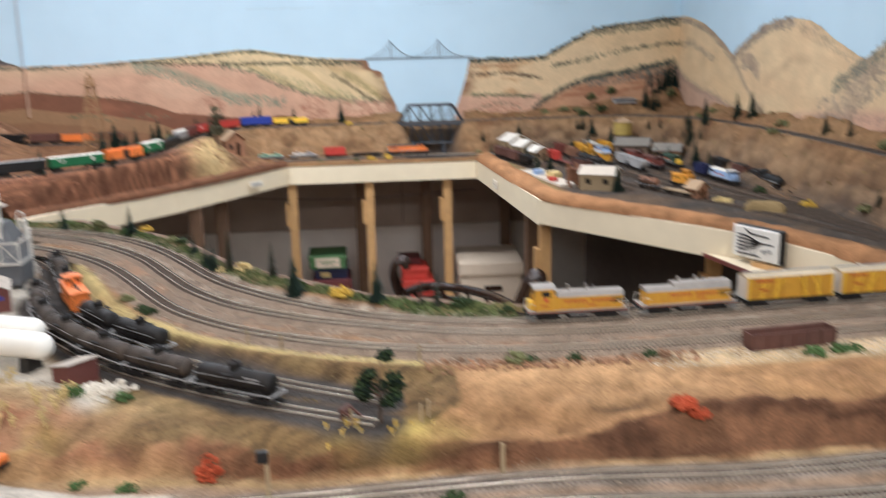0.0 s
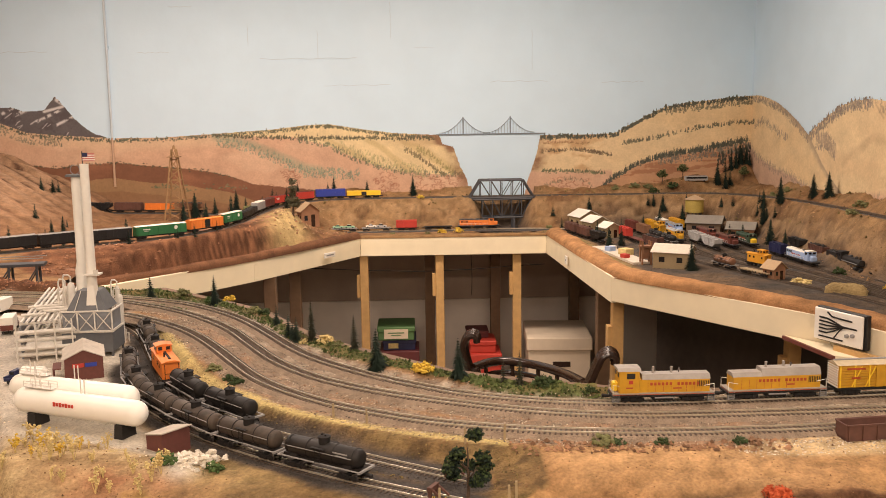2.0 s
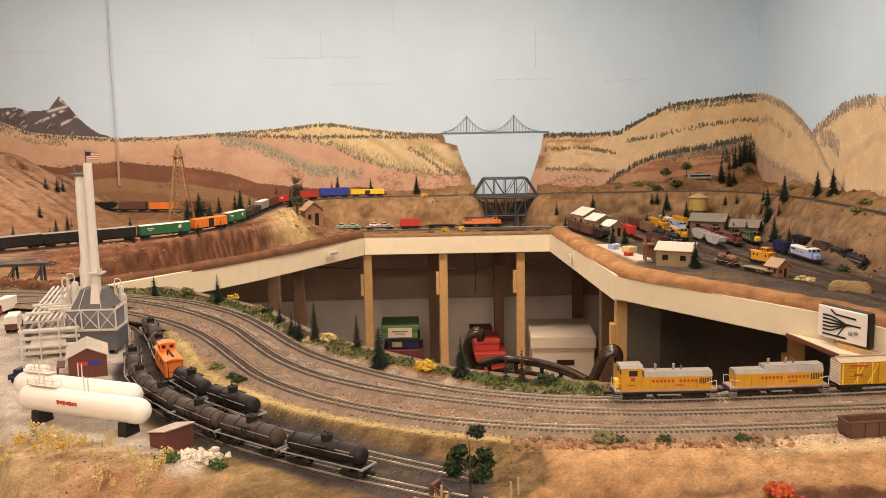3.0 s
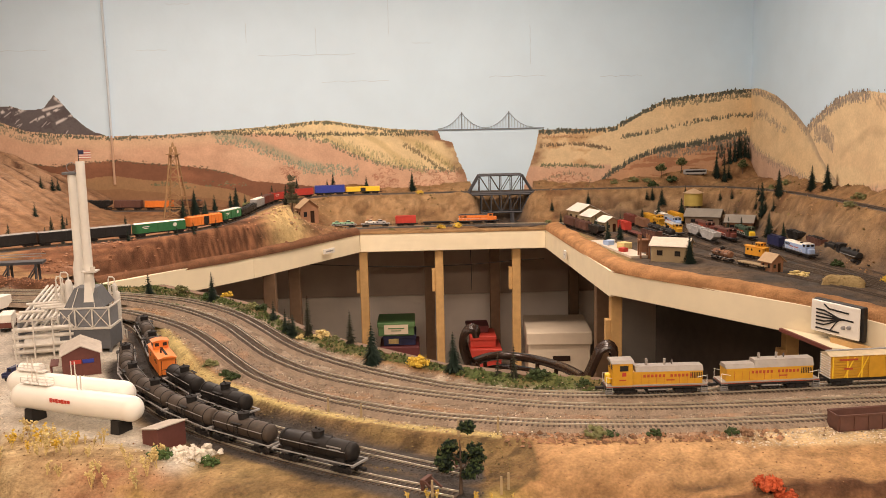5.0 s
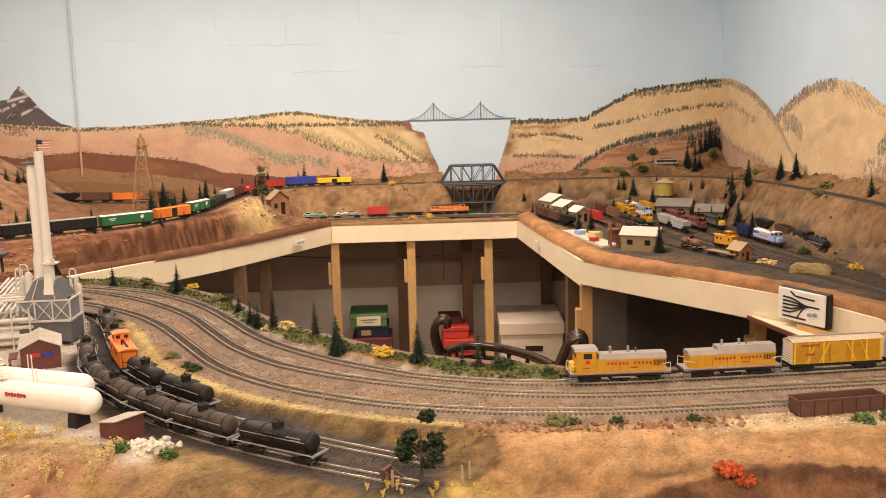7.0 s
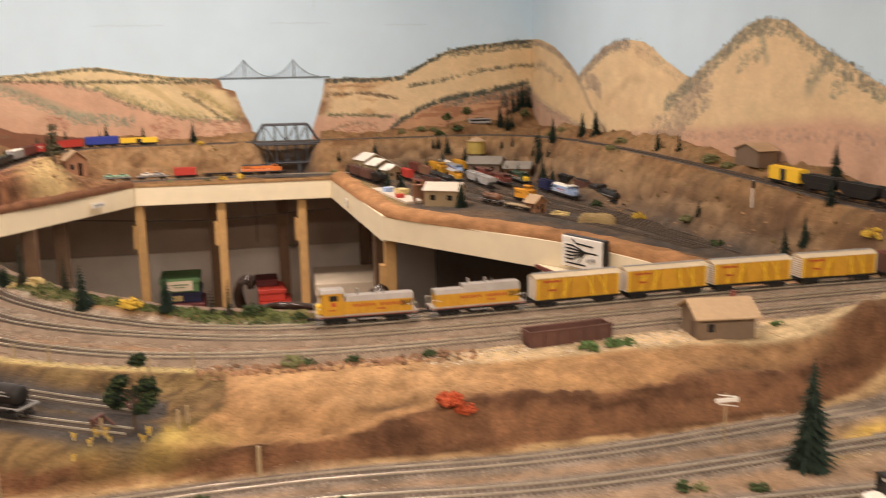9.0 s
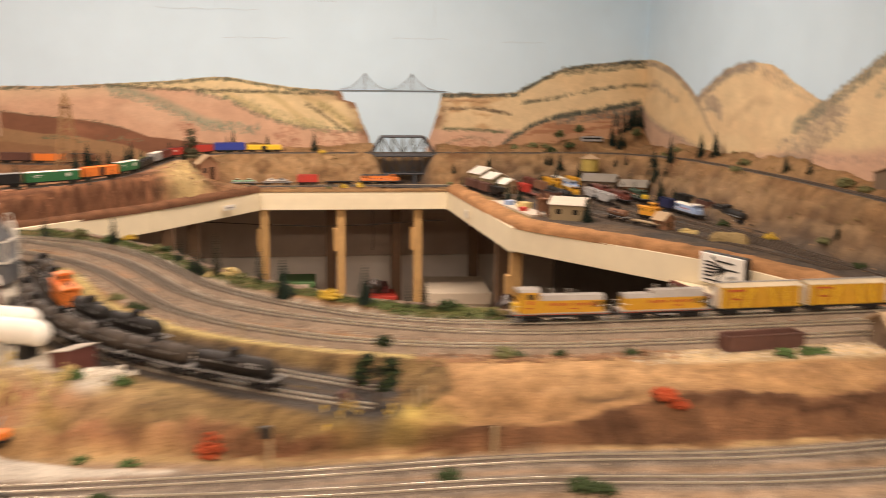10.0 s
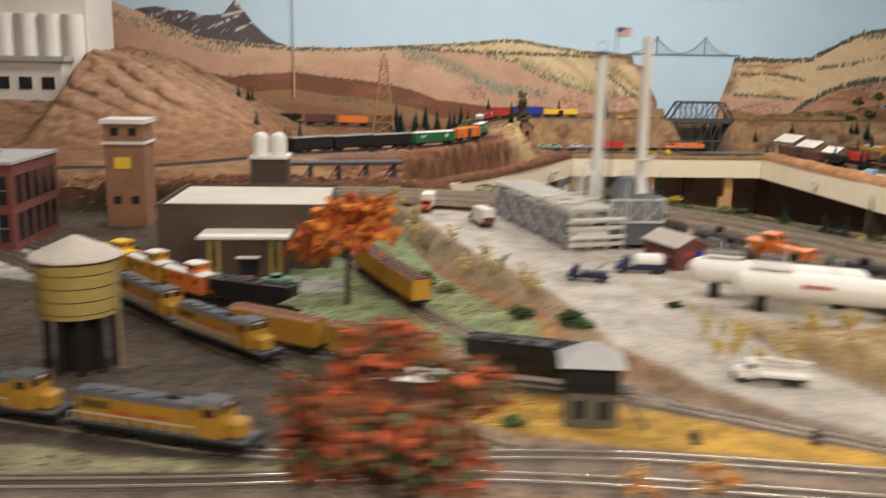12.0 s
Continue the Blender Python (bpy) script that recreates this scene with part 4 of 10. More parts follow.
        lay(m * near([(u0, z0), (u0 - ln * math.cos(a), z0 - ln * math.sin(a))], brush.uniform(0.0025, 0.0045), 0.9), (0.60, 0.56, 0.55) if i % 3 else (0.055, 0.048, 0.052), 0.8)
    # east wall: hills B and C
    hb = [(2.45, 1.48), (2.51, 1.515), (2.60, 1.56), (2.715, 1.604), (2.82, 1.64), (2.933, 1.658), (3.08, 1.662), (3.21, 1.65), (3.30, 1.62), (3.39, 1.58), (3.6, 1.507), (3.7, 1.48)]
    m = (Z < curve(hb)) & (U > 2.45) & (U < 3.7)
    lay(m, CREAM); K |= m
    lay(m * smooth01(wash + 0.4 * n1, -0.1, 0.5), (0.66, 0.475, 0.27), 0.7)
    lay(m * near([(2.87, 1.403), (2.95, 1.45), (3.1, 1.51), (3.22, 1.50)], 0.035), (0.50, 0.34, 0.19), 0.5)
    trees(hb[1:7], 420, 0.026, GREYED, 0.007, 0.045, cover=0.75)
    trees(hb[6:11], 120, 0.022, GREYED, 0.006, 0.05, -0.4, cover=0.5)
    trees([(2.59, 1.515), (2.69, 1.52), (2.78, 1.475)], 170, 0.026, GREYED, 0.007, 0.07, cover=0.7)
    lay(m * near([(2.62, 1.50), (2.72, 1.48), (2.76, 1.45)], 0.05), (0.45, 0.33, 0.22), 0.6)
    for k in range(6):
        lay(m * near([(3.10 + 0.045 * k, 1.645 - 0.012 * k), (3.17 + 0.045 * k, 1.585 - 0.012 * k)], 0.008), (0.42, 0.29, 0.18), 0.6)
    hc = [(2.9, 1.27), (3.05, 1.285), (3.25, 1.335), (3.4, 1.42), (3.6, 1.507), (3.77, 1.585), (3.94, 1.668), (4.0, 1.685), (4.07, 1.692), (4.19, 1.676), (4.33, 1.606), (4.485, 1.543), (4.68, 1.466), (5.0, 1.36), (5.4, 1.26)]
    m = (Z < curve(hc)) & (U > 2.9)
    lay(m, CREAM); K |= m
    lay(m * smooth01(wash + 0.3 * n1, -0.1, 0.5), (0.69, 0.50, 0.29), 0.6)
    lay(m * smooth01(curve([(2.9, 1.29), (3.9, 1.37), (4.5, 1.43), (5.4, 1.40)]) + 0.02 * n1 - Z, 0.0, 0.05), (0.585, 0.36, 0.25), 0.9)
    lay(m * near([(3.62, 1.50), (3.60, 1.42), (3.50, 1.33)], 0.10), (0.42, 0.32, 0.22), 0.55)
    lay(m * near([(4.03, 1.67), (4.08, 1.56)], 0.028), (0.36, 0.32, 0.21), 0.7)
    lay(m * near([(4.40, 1.58), (4.30, 1.48)], 0.035), (0.36, 0.32, 0.21), 0.65)
    trees(hc[3:9], 520, 0.026, (0.20, 0.195, 0.145), 0.007, 0.05, cover=0.75)
    trees(hc[8:14], 420, 0.026, (0.20, 0.195, 0.145), 0.007, 0.05, cover=0.75)
    trees([(3.30, 1.34), (3.55, 1.43), (3.70, 1.50), (3.76, 1.54)], 420, 0.026, GREYED, 0.007, 0.12, cover=0.6, grow=False)
    for q0, q1 in (((4.02, 1.665), (4.06, 1.56)), ((4.40, 1.60), (4.30, 1.50)), ((4.45, 1.54), (4.42, 1.46)), ((3.93, 1.62), (3.98, 1.54))):
        trees([(min(q0[0], q1[0]) - 0.02, q1[1] + 0.03), (max(q0[0], q1[0]) + 0.02, q0[1] - 0.02)], 46, 0.020, (0.24, 0.235, 0.165), 0.0055, 0.05, cover=0.6, grow=False)
    trees([(3.0, 1.27), (3.9, 1.335), (4.48, 1.37), (5.2, 1.33)], 300, 0.022, GREYED, 0.007, 0.035, cover=0.45, grow=False)
    # hill A, from the gorge round the corner
    ha = [(0.59, 1.515), (0.663, 1.517), (0.79, 1.518), (0.95, 1.517), (1.062, 1.524), (1.152, 1.572), (1.24, 1.618), (1.332, 1.659), (1.45, 1.678), (1.574, 1.689), (1.70, 1.705), (1.80, 1.710), (1.92, 1.707), (2.02, 1.692), (2.15, 1.665), (2.274, 1.622), (2.40, 1.570), (2.51, 1.513), (2.60, 1.44), (2.66, 1.387), (2.74, 1.335), (2.86, 1.27), (3.0, 1.24)]
    edge = np.interp(Z, [1.12, 1.276, 1.366, 1.45, 1.527], [0.56, 0.593, 0.624, 0.648, 0.663])
    m = (Z < curve(ha)) & (U > edge + 0.004 * n3) & (U < 3.0)
    lay(m, CREAM); K |= m
    lay(m * smooth01(wash + 0.4 * n1, -0.05, 0.5), (0.68, 0.495, 0.27), 0.65)
    lay(m * (U < 1.15) * smooth01(wash + 0.5 * n2, 0.0, 0.35) * (1 - smooth01(U, 0.85, 1.15)), (0.50, 0.30, 0.14), 0.85)
    lay(m * (1 - smooth01(U - edge, 0.015, 0.095)) * (0.8 + n2), (0.235, 0.125, 0.065), 0.95)
    lay(m * (1 - smooth01(Z, 1.315, 1.335)) * (U < 1.05), (0.60, 0.375, 0.255), 0.9)
    scribble(0.70, 0.96, 1.20, 1.285, 44, (0.36, 0.17, 0.10), 0.022)
    low = [(0.98, 1.228), (1.06, 1.287), (1.18, 1.357), (1.33, 1.403), (1.51, 1.427), (1.66, 1.457), (1.78, 1.473)]
    lay(m * (U > 1.0) * (U < 1.80) * (Z < curve(low) - 0.010), (0.50, 0.275, 0.150), 0.92)
    lay(m * (U > 1.0) * (U < 1.80) * (Z < curve(low) - 0.02) * smooth01(fbm(U * 0.4, Z * 2.2, 22, 51) + 0.3 * n3, 0.05, 0.3), (0.34, 0.150, 0.075), 0.8)
    slope = [(1.78, 1.461), (1.90, 1.398), (2.10, 1.355), (2.30, 1.331), (2.62, 1.27), (2.9, 1.22)]
    lay(m * (U > 1.78) * (1 - smooth01(Z, curve(slope) - 0.02, curve(slope) + 0.015 * n2)), (0.52, 0.34, 0.25), 0.85)
    trees(slope, 330, 0.026, GREYED, 0.006, 0.04, cover=0.55, grow=False)
    trees([(1.30, 1.40), (1.51, 1.425), (1.66, 1.452), (1.79, 1.468)], 330, 0.026, (0.17, 0.155, 0.120), 0.0055, 0.055, cover=0.8, grow=False)
    trees(low, 330, 0.034, PINE, 0.0065, 0.012, cover=0.9, grow=False)
    trees([(1.62, 1.40), (1.72, 1.43), (1.80, 1.44)], 90, 0.035, (0.040, 0.045, 0.035), 0.007, 0.06, cover=0.9, grow=False)
    trees([(0.67, 1.432), (0.80, 1.436), (0.90, 1.434), (1.05, 1.405)], 120, 0.020, (0.15, 0.105, 0.060), 0.006, 0.006, -0.3, grow=False)
    trees([(0.67, 1.475), (0.80, 1.478), (0.93, 1.472)], 60, 0.013, (0.36, 0.215, 0.11), 0.008, 0.006, grow=False)
    trees([(0.67, 1.328), (0.84, 1.324), (1.02, 1.312)], 130, 0.017, OLIVE, 0.006, 0.006, grow=False)
    trees([(0.66, 1.235), (0.74, 1.268), (0.83, 1.285), (0.92, 1.265), (0.97, 1.215)], 60, 0.020, (0.24, 0.19, 0.12), 0.006, 0.008, cover=0.7, grow=False)
    trees([(1.10, 1.470), (1.24, 1.490), (1.39, 1.524), (1.54, 1.551), (1.69, 1.566), (1.84, 1.573)], 150, 0.026, (0.135, 0.125, 0.080), 0.006, 0.012, grow=False)
    trees([(1.84, 1.570), (1.96, 1.590), (2.05, 1.565), (2.28, 1.505)], 150, 0.026, GREYED, 0.006, 0.035, cover=0.55, grow=False)
    trees([(r[0], r[1] - 0.008) for r in ha[1:12]], 520, 0.030, PINE, 0.006, 0.014)
    trees([(r[0], r[1] - 0.030) for r in ha[7:12]], 130, 0.026, (0.16, 0.145, 0.090), 0.006, 0.020, cover=0.8, grow=False)
    trees([(r[0], r[1] - 0.012) for r in ha[11:18]], 300, 0.024, GREYED, 0.007, 0.030, cover=0.6)
    lay(m * near(ha[14:22], 0.042, 1.0), (0.33, 0.245, 0.175), 0.75)
    # western hills
    hl = [(-3.6, 1.86), (-2.9, 1.80), (-2.455, 1.735), (-2.30, 1.675), (-2.18, 1.625), (-2.03, 1.568), (-1.885, 1.552), (-1.593, 1.534), (-1.298, 1.536), (-1.003, 1.553), (-0.765, 1.567), (-0.587, 1.586), (-0.50, 1.592), (-0.438, 1.589), (-0.29, 1.564), (-0.111, 1.540), (0.128, 1.526), (0.28, 1.52)]
    edge = np.interp(Z, [1.12, 1.282, 1.373, 1.463, 1.479, 1.526], [0.29, 0.275, 0.231, 0.202, 0.142, 0.128])
    m = (Z < curve(hl)) & (U < edge + 0.004 * n3)
    lay(m, ROSE); K |= m
    lay(m * smooth01(wash + 0.4 * n1, 0.0, 0.5), (0.64, 0.43, 0.285), 0.7)
    lay(m * smooth01(Z, curve(hl) - 0.09, curve(hl) - 0.03) * (U < -0.9), (0.68, 0.49, 0.31), 0.7)
    g1 = [(-1.05, 1.535), (-0.92, 1.507), (-0.81, 1.469), (-0.69, 1.414), (-0.59, 1.364), (-0.50, 1.351), (-0.30, 1.344)]
    g2 = [(-0.62, 1.515), (-0.58, 1.507), (-0.45, 1.475), (-0.33, 1.413), (-0.21, 1.369), (-0.06, 1.334), (0.09, 1.319), (0.26, 1.313)]
    sub = [(-1.05, 1.540), (-0.71, 1.524), (-0.24, 1.516), (0.13, 1.508)]
    FIELD = (0.73, 0.58, 0.32)
    lay(m * (U > -1.0) * (Z > curve(sub)) * (U < 0.0), FIELD, 0.95)
    lay(m * (U > -0.60) * (Z > curve(g2)) * (Z < curve(sub)), FIELD, 0.95)
    lay(m * (U > -0.60) * (Z > curve(g2)) * (Z < curve(sub)) * smooth01(np.sin((Z * 0.8 + U * 0.5) * 60 + 2 * n1), 0.2, 0.9), (0.50, 0.37, 0.16), 0.5)
    lay(m * smooth01(U + 0.04 * n1, -0.20, 0.05) * smooth01(Z, curve(sub) - 0.06, curve(sub) - 0.02) * (1 - smooth01(Z, curve(sub) + 0.005, curve(sub) + 0.03)), (0.42, 0.26, 0.13), 0.5)
    lay(m * near(g1[:6], 0.034, 0.8), (0.33, 0.33, 0.22), 0.55)
    trees(g1, 420, 0.022, SAGE, 0.0055, 0.050, cover=0.75, grow=False)
    trees([(r[0], r[1] + 0.012) for r in g2], 300, 0.022, (0.16, 0.175, 0.105), 0.0055, 0.030, cover=0.8, grow=False)
    trees([(-0.40, 1.49), (-0.28, 1.45), (-0.15, 1.40), (0.05, 1.35)], 170, 0.026, (0.40, 0.35, 0.17), 0.0055, 0.055, cover=0.6, grow=False)
    trees([(-0.06, 1.462), (0.01, 1.420), (0.09, 1.365), (0.15, 1.322)], 90, 0.024, (0.22, 0.17, 0.09), 0.006, 0.020, cover=0.8, grow=False)
    trees([(0.0, 1.470), (0.08, 1.430), (0.17, 1.355), (0.21, 1.325)], 90, 0.024, (0.34, 0.28, 0.12), 0.006, 0.03, cover=0.65, grow=False)
    trees(sub, 420, 0.018, (0.115, 0.105, 0.060), 0.006, 0.010, grow=False)
    trees([(r[0], r[1] - 0.008) for r in hl[3:11]], 430, 0.018, (0.105, 0.115, 0.075), 0.006, 0.012)
    trees([(r[0], r[1] - 0.010) for r in hl[10:17]], 330, 0.020, (0.125, 0.120, 0.070), 0.006, 0.010)
    trees([(-2.6, 1.74), (-2.18, 1.60), (-2.03, 1.548), (-1.85, 1.528)], 240, 0.020, (0.20, 0.19, 0.13), 0.006, 0.040, cover=0.7, grow=False)
    lay(m * (1 - smooth01(edge - U, 0.015, 0.075)) * (0.8 + n2), (0.25, 0.135, 0.072), 0.95)
    scribble(-0.22, -0.10, 1.20, 1.33, 60, (0.38, 0.175, 0.105), 0.018)
    scribble(0.0, 0.23, 1.20, 1.31, 80, (0.38, 0.175, 0.105), 0.020)
    scribble(-0.71, -0.62, 1.28, 1.35, 34, (0.36, 0.165, 0.10), 0.018)
    scribble(-0.85, -0.75, 1.245, 1.275, 16, (0.42, 0.22, 0.13), 0.016)
    mesa = [(-3.6, 1.50), (-2.6, 1.47), (-2.188, 1.43), (-2.05, 1.405), (-1.899, 1.379), (-1.80, 1.392), (-1.57, 1.405), (-1.426, 1.388), (-1.191, 1.365), (-1.07, 1.345), (-0.955, 1.315), (-0.86, 1.28), (-0.718, 1.265), (-0.5, 1.24), (0.3, 1.2)]
    mz = curve(mesa)
    lay(m * (Z < mz + 0.004 * n3), (0.205, 0.088, 0.045), 1.0)
    lay(m * (Z < mz) * smooth01(wash + 0.6 * n1, 0.0, 0.4), (0.29, 0.125, 0.065), 0.7)
    lay(m * (Z < mz - 0.085 + 0.015 * n1), (0.335, 0.20, 0.095), 0.9)
    lay(m * (Z < mz - 0.15 + 0.015 * n1), (0.26, 0.135, 0.065), 0.8)
    trees(mesa[2:11], 160, 0.008, (0.09, 0.08, 0.045), 0.008, 0.004, grow=False)
    trees([(-1.4, 1.29), (-1.2, 1.285), (-0.9, 1.275)], 40, 0.014, OLIVE, 0.012, 0.03, cover=0.8, grow=False)
    C = C * (0.95 + 0.07 * n3 + 0.07 * n2 + 0.05 * wash)[..., None]
    P = 0.003
    for nm, sel in (("mural_back", U <= RIGHT - P + step), ("mural_east", U >= RIGHT + P - step)):
        cols = np.where(sel[0])[0]
        u, z, c, k = U[:, cols], Z[:, cols], C[:, cols], K[:, cols]
        if nm == "mural_back":
            X, Y = np.minimum(u, RIGHT - P), np.full(u.shape, BACK - P)
        else:
            X, Y = np.full(u.shape, RIGHT - P), np.minimum(BACK - (u - RIGHT), BACK - P)
        ob = field(nm, X, Y, z, c, M_MURAL, k)
        tagged(ob, "painted mural of tan hills, gorge and far bridge", "mural", kind="structure")


mural_sheet()

pb = thing("painted_bridge", "thin grey painted suspension bridge of the mural", "mural", (0, BACK - 0.0045, 0), 0, "", "structure")
M_INK = mat("mural_grey_line", (0.17, 0.20, 0.23), 0.8, var=0.15)
M_CRACK = mat("plaster_crack", (0.47, 0.56, 0.62), 0.8, var=0.15)
M_INK2 = mat("mural_pale_line", (0.36, 0.43, 0.48), 0.8, var=0.15)
part("deck", Mesh().box((0.40, 0, 1.5265), (0.58, 0.001, 0.006)), M_INK, pb)
for tx in (0.253, 0.503):
    part("tower", Mesh().box((tx, 0, 1.572), (0.006, 0.001, 0.092)), M_INK, pb)
    for s in (-1, 1):
        rows = [(tx + s * 0.125 * f, 0, 1.534 + 0.080 * (1 - f) ** 2) for f in np.linspace(0, 1, 9)]
        part("cable", Mesh().path(rows, 0.0016, 4), M_INK, pb)
        for k in range(1, 9):
            part("hanger", Mesh().box((rows[k][0], 0.0005, (rows[k][2] + 1.527) / 2), (0.0028, 0.0006, max(0.003, rows[k][2] - 1.527))), M_INK2, pb)
# hairline cracks and seams in the painted plaster
for sx, sz, sl, up in ((-0.55, 1.93, 0.50, 0), (-0.30, 1.79, 0.35, 0), (0.55, 1.80, 0.30, 0), (-2.05, 1.98, 0.32, 0), (-1.35, 1.97, 0.16, 0), (1.10, 1.79, 0.22, 0), (-0.50, 2.00, 0.14, 1), (-0.12, 2.12, 0.18, 1), (0.62, 1.96, 0.20, 1), (0.05, 1.98, 0.10, 0), (-0.86, 2.05, 0.10, 1), (-1.20, 2.20, 0.12, 0)):
    ob = Mesh().path([((k - 4) / 8 * sl if not up else 0.006 * math.sin(3.1 * k), 0, (k - 4) / 8 * sl if up else 0.004 * math.sin(2.3 * k + sx * 9)) for k in range(9)], 0.0013, 4).obj("wall_crack", M_CRACK)
    ob.location = (sx, BACK - 0.001, sz)
    tagged(ob, "hairline crack in the painted plaster wall", "crack", "cracks in the wall", "structure")

conduit = thing("conduit", "thin grey painted conduit running down the back wall", "pipe", (-1.585, BACK - 0.012, 1.28))
part("tube", Mesh().tube((0, 0, 0.255), (0, 0, CEILING - 1.28), 0.0062), mat("conduit_paint", (0.52, 0.58, 0.63), 0.5, var=0.08), conduit)
part("lower_tube", Mesh().tube((0, 0, 0), (0, 0, 0.255), 0.0062), mat("conduit_rose_paint", (0.50, 0.33, 0.22), 0.6, var=0.1), conduit, "lower length painted rose like the hills")
for zc in (0.25, 0.72, 1.2):
    part("clamp", Mesh().box((0, 0.004, zc), (0.022, 0.014, 0.012), bev=0.001), M_SKY, conduit)

# ---- tracks ----
def track(label, pts, z=None, light=False, bed=True, rail=M_RAIL):
    P = spline(pts, 0.0074)
    if P.shape[1] == 2:
        P = np.column_stack([P, np.full(len(P), z)])
    T = np.gradient(P[:, :2], axis=0)
    T /= np.linalg.norm(T, axis=1)[:, None] + 1e-9
    N = np.column_stack([-T[:, 1], T[:, 0]])
    t = thing("railway_track", label, "track", kind="structure")

    def sweep(offs, zs, every=1):
        m = Mesh()
        idx = list(range(0, len(P), every))
        k = len(offs)
        verts = [(P[i, 0] + N[i, 0] * o, P[i, 1] + N[i, 1] * o, P[i, 2] + h) for i in idx for o, h in zip(offs, zs)]
        faces = [(a * k + j, a * k + (j + 1) % k, (a + 1) * k + (j + 1) % k, (a + 1) * k + j) for a in range(len(idx) - 1) for j in range(k)]
        return m.add(verts, faces)

    for side in (-1, 1):
        c = side * 0.00825
        part("rail", sweep([c - 0.0006, c + 0.0006, c + 0.0006, c - 0.0006], [0, 0, -0.0024, -0.0024]), rail, t)
    ties = Mesh()
    for i in range(len(P)):
        ties.box((P[i, 0], P[i, 1], P[i, 2] - 0.0033), (0.0027, 0.030, 0.002), math.atan2(T[i, 1], T[i, 0]))
    tagged(part("ties", ties, M_TIE, t), kind="stuff")
    if bed:
        part("roadbed", sweep([-0.026, -0.017, 0.017, 0.026], [-0.012, -0.0036, -0.0036, -0.012], 2), M_BALLAST if light else M_DARKBALLAST, t)
    return P


T_A = track("weathered curved outer track on grey-brown ballast", LINE_A, MAIN_Z, True)
track("weathered curved main line track on grey ballast", LINE_B, MAIN_Z, True)
track("weathered curved main line track on grey ballast", LINE_C, MAIN_Z, True)
T_S1 = track("curved tank siding track on dark cinders", LINE_S1, SIDING_Z)
T_S2 = track("curved tank siding track on dark cinders", LINE_S2, SIDING_Z)
T_F1 = track("front yard track set in brown ground", LINE_F1, FRONT_Z, True)
T_F2 = track("front yard track set in brown ground", LINE_F2, FRONT_Z, True)
track("front yard track set in brown ground", LINE_F3, FRONT_Z, True)
T_F4 = track("front yard track set in brown ground", LINE_F4, FRONT_Z, True)
T_LAWN = track("track across the lawn", LINE_LAWN, FRONT_Z, True)
T_Y1 = track("engine yard track on dark cinders", [(-1.0, 1.02), (-1.15, 1.15), (-1.26, 1.268), (-1.38, 1.388), (-1.58, 1.635), (-1.85, 1.95), (-2.2, 2.3)], FRONT_Z)
T_Y2 = track("engine yard track on dark cinders", [(-1.10, 1.33), (-1.18, 1.43), (-1.27, 1.50), (-1.41, 1.58), (-1.65, 1.83), (-2.0, 2.2)], FRONT_Z)
T_FAR = track("upper main line track along the backdrop", LINE_FAR, None, rail=M_DULLRAIL)
YARD_LINES = [
    [(0.715, 4.34), (0.755, 4.1), (0.80, 3.85), (0.83, 3.72)],
    [(0.91, 4.38), (0.93, 4.1), (0.965, 3.8), (1.0, 3.6), (1.06, 3.3), (1.13, 3.05), (1.30, 2.6), (1.40, 2.2)],
    [(1.02, 4.40), (1.045, 4.1), (1.075, 3.8), (1.12, 3.5), (1.20, 3.25), (1.29, 3.0), (1.38, 2.6), (1.43, 2.2)],
    [(1.12, 4.42), (1.125, 4.1), (1.135, 3.75), (1.165, 3.4), (1.25, 3.1), (1.33, 2.85)],
    [(1.19, 4.44), (1.195, 4.1), (1.20, 3.75), (1.225, 3.4), (1.30, 3.05), (1.40, 2.65), (1.47, 2.2), (1.50, 1.7)],
    [(1.25, 4.46), (1.27, 4.1), (1.29, 3.7), (1.315, 3.4), (1.37, 3.0), (1.44, 2.6), (1.49, 2.2)],
    [(1.375, 3.98), (1.385, 3.6), (1.405, 3.25), (1.43, 2.95), (1.48, 2.5), (1.52, 2.1), (1.54, 1.6)],
    [(1.53, 3.72), (1.525, 3.3), (1.515, 2.95), (1.53, 2.5), (1.55, 2.1), (1.57, 1.6)],
]
T_YARD = [track("yard track on dark cinders", l, YARD_Z, rail=M_DULLRAIL) for l in YARD_LINES]
T_LOW = track("low track in front of the bridge", [(-0.62, 4.36), (-0.3, 4.40), (0.1, 4.42), (0.45, 4.42), (0.75, 4.36), (0.95, 4.2)], YARD_Z + 0.005)

# ---- rolling stock; local x runs along the car, z = 0 is the rail top ----
M_YEL = mat("warm_yellow_paint", (0.58, 0.30, 0.016), 0.5, var=0.14, scale=40, stain=0.12, stain_colour=(0.35, 0.2, 0.05))
M_AMBER = mat("amber_paint", (0.66, 0.30, 0.02), 0.55, var=0.15, scale=40, stain=0.15)
M_YELB = mat("bright_yellow_paint", (0.86, 0.56, 0.03), 0.5, var=0.08, scale=40)
M_GREYR = mat("grey_roof_paint", (0.33, 0.295, 0.26), 0.6, var=0.15, scale=50, stain=0.2)
M_WHITE = mat("white_paint", (0.80, 0.76, 0.68), 0.5, var=0.06, scale=40)
M_TANKW = mat("gloss_white_tank_paint", (0.88, 0.84, 0.76), 0.35, var=0.04, scale=20, stain=0.08, stain_colour=(0.6, 0.5, 0.36))
M_BLACK = mat("black_paint", (0.014, 0.013, 0.013), 0.5, var=0.3, scale=60, stain=0.15, stain_colour=(0.07, 0.055, 0.045))
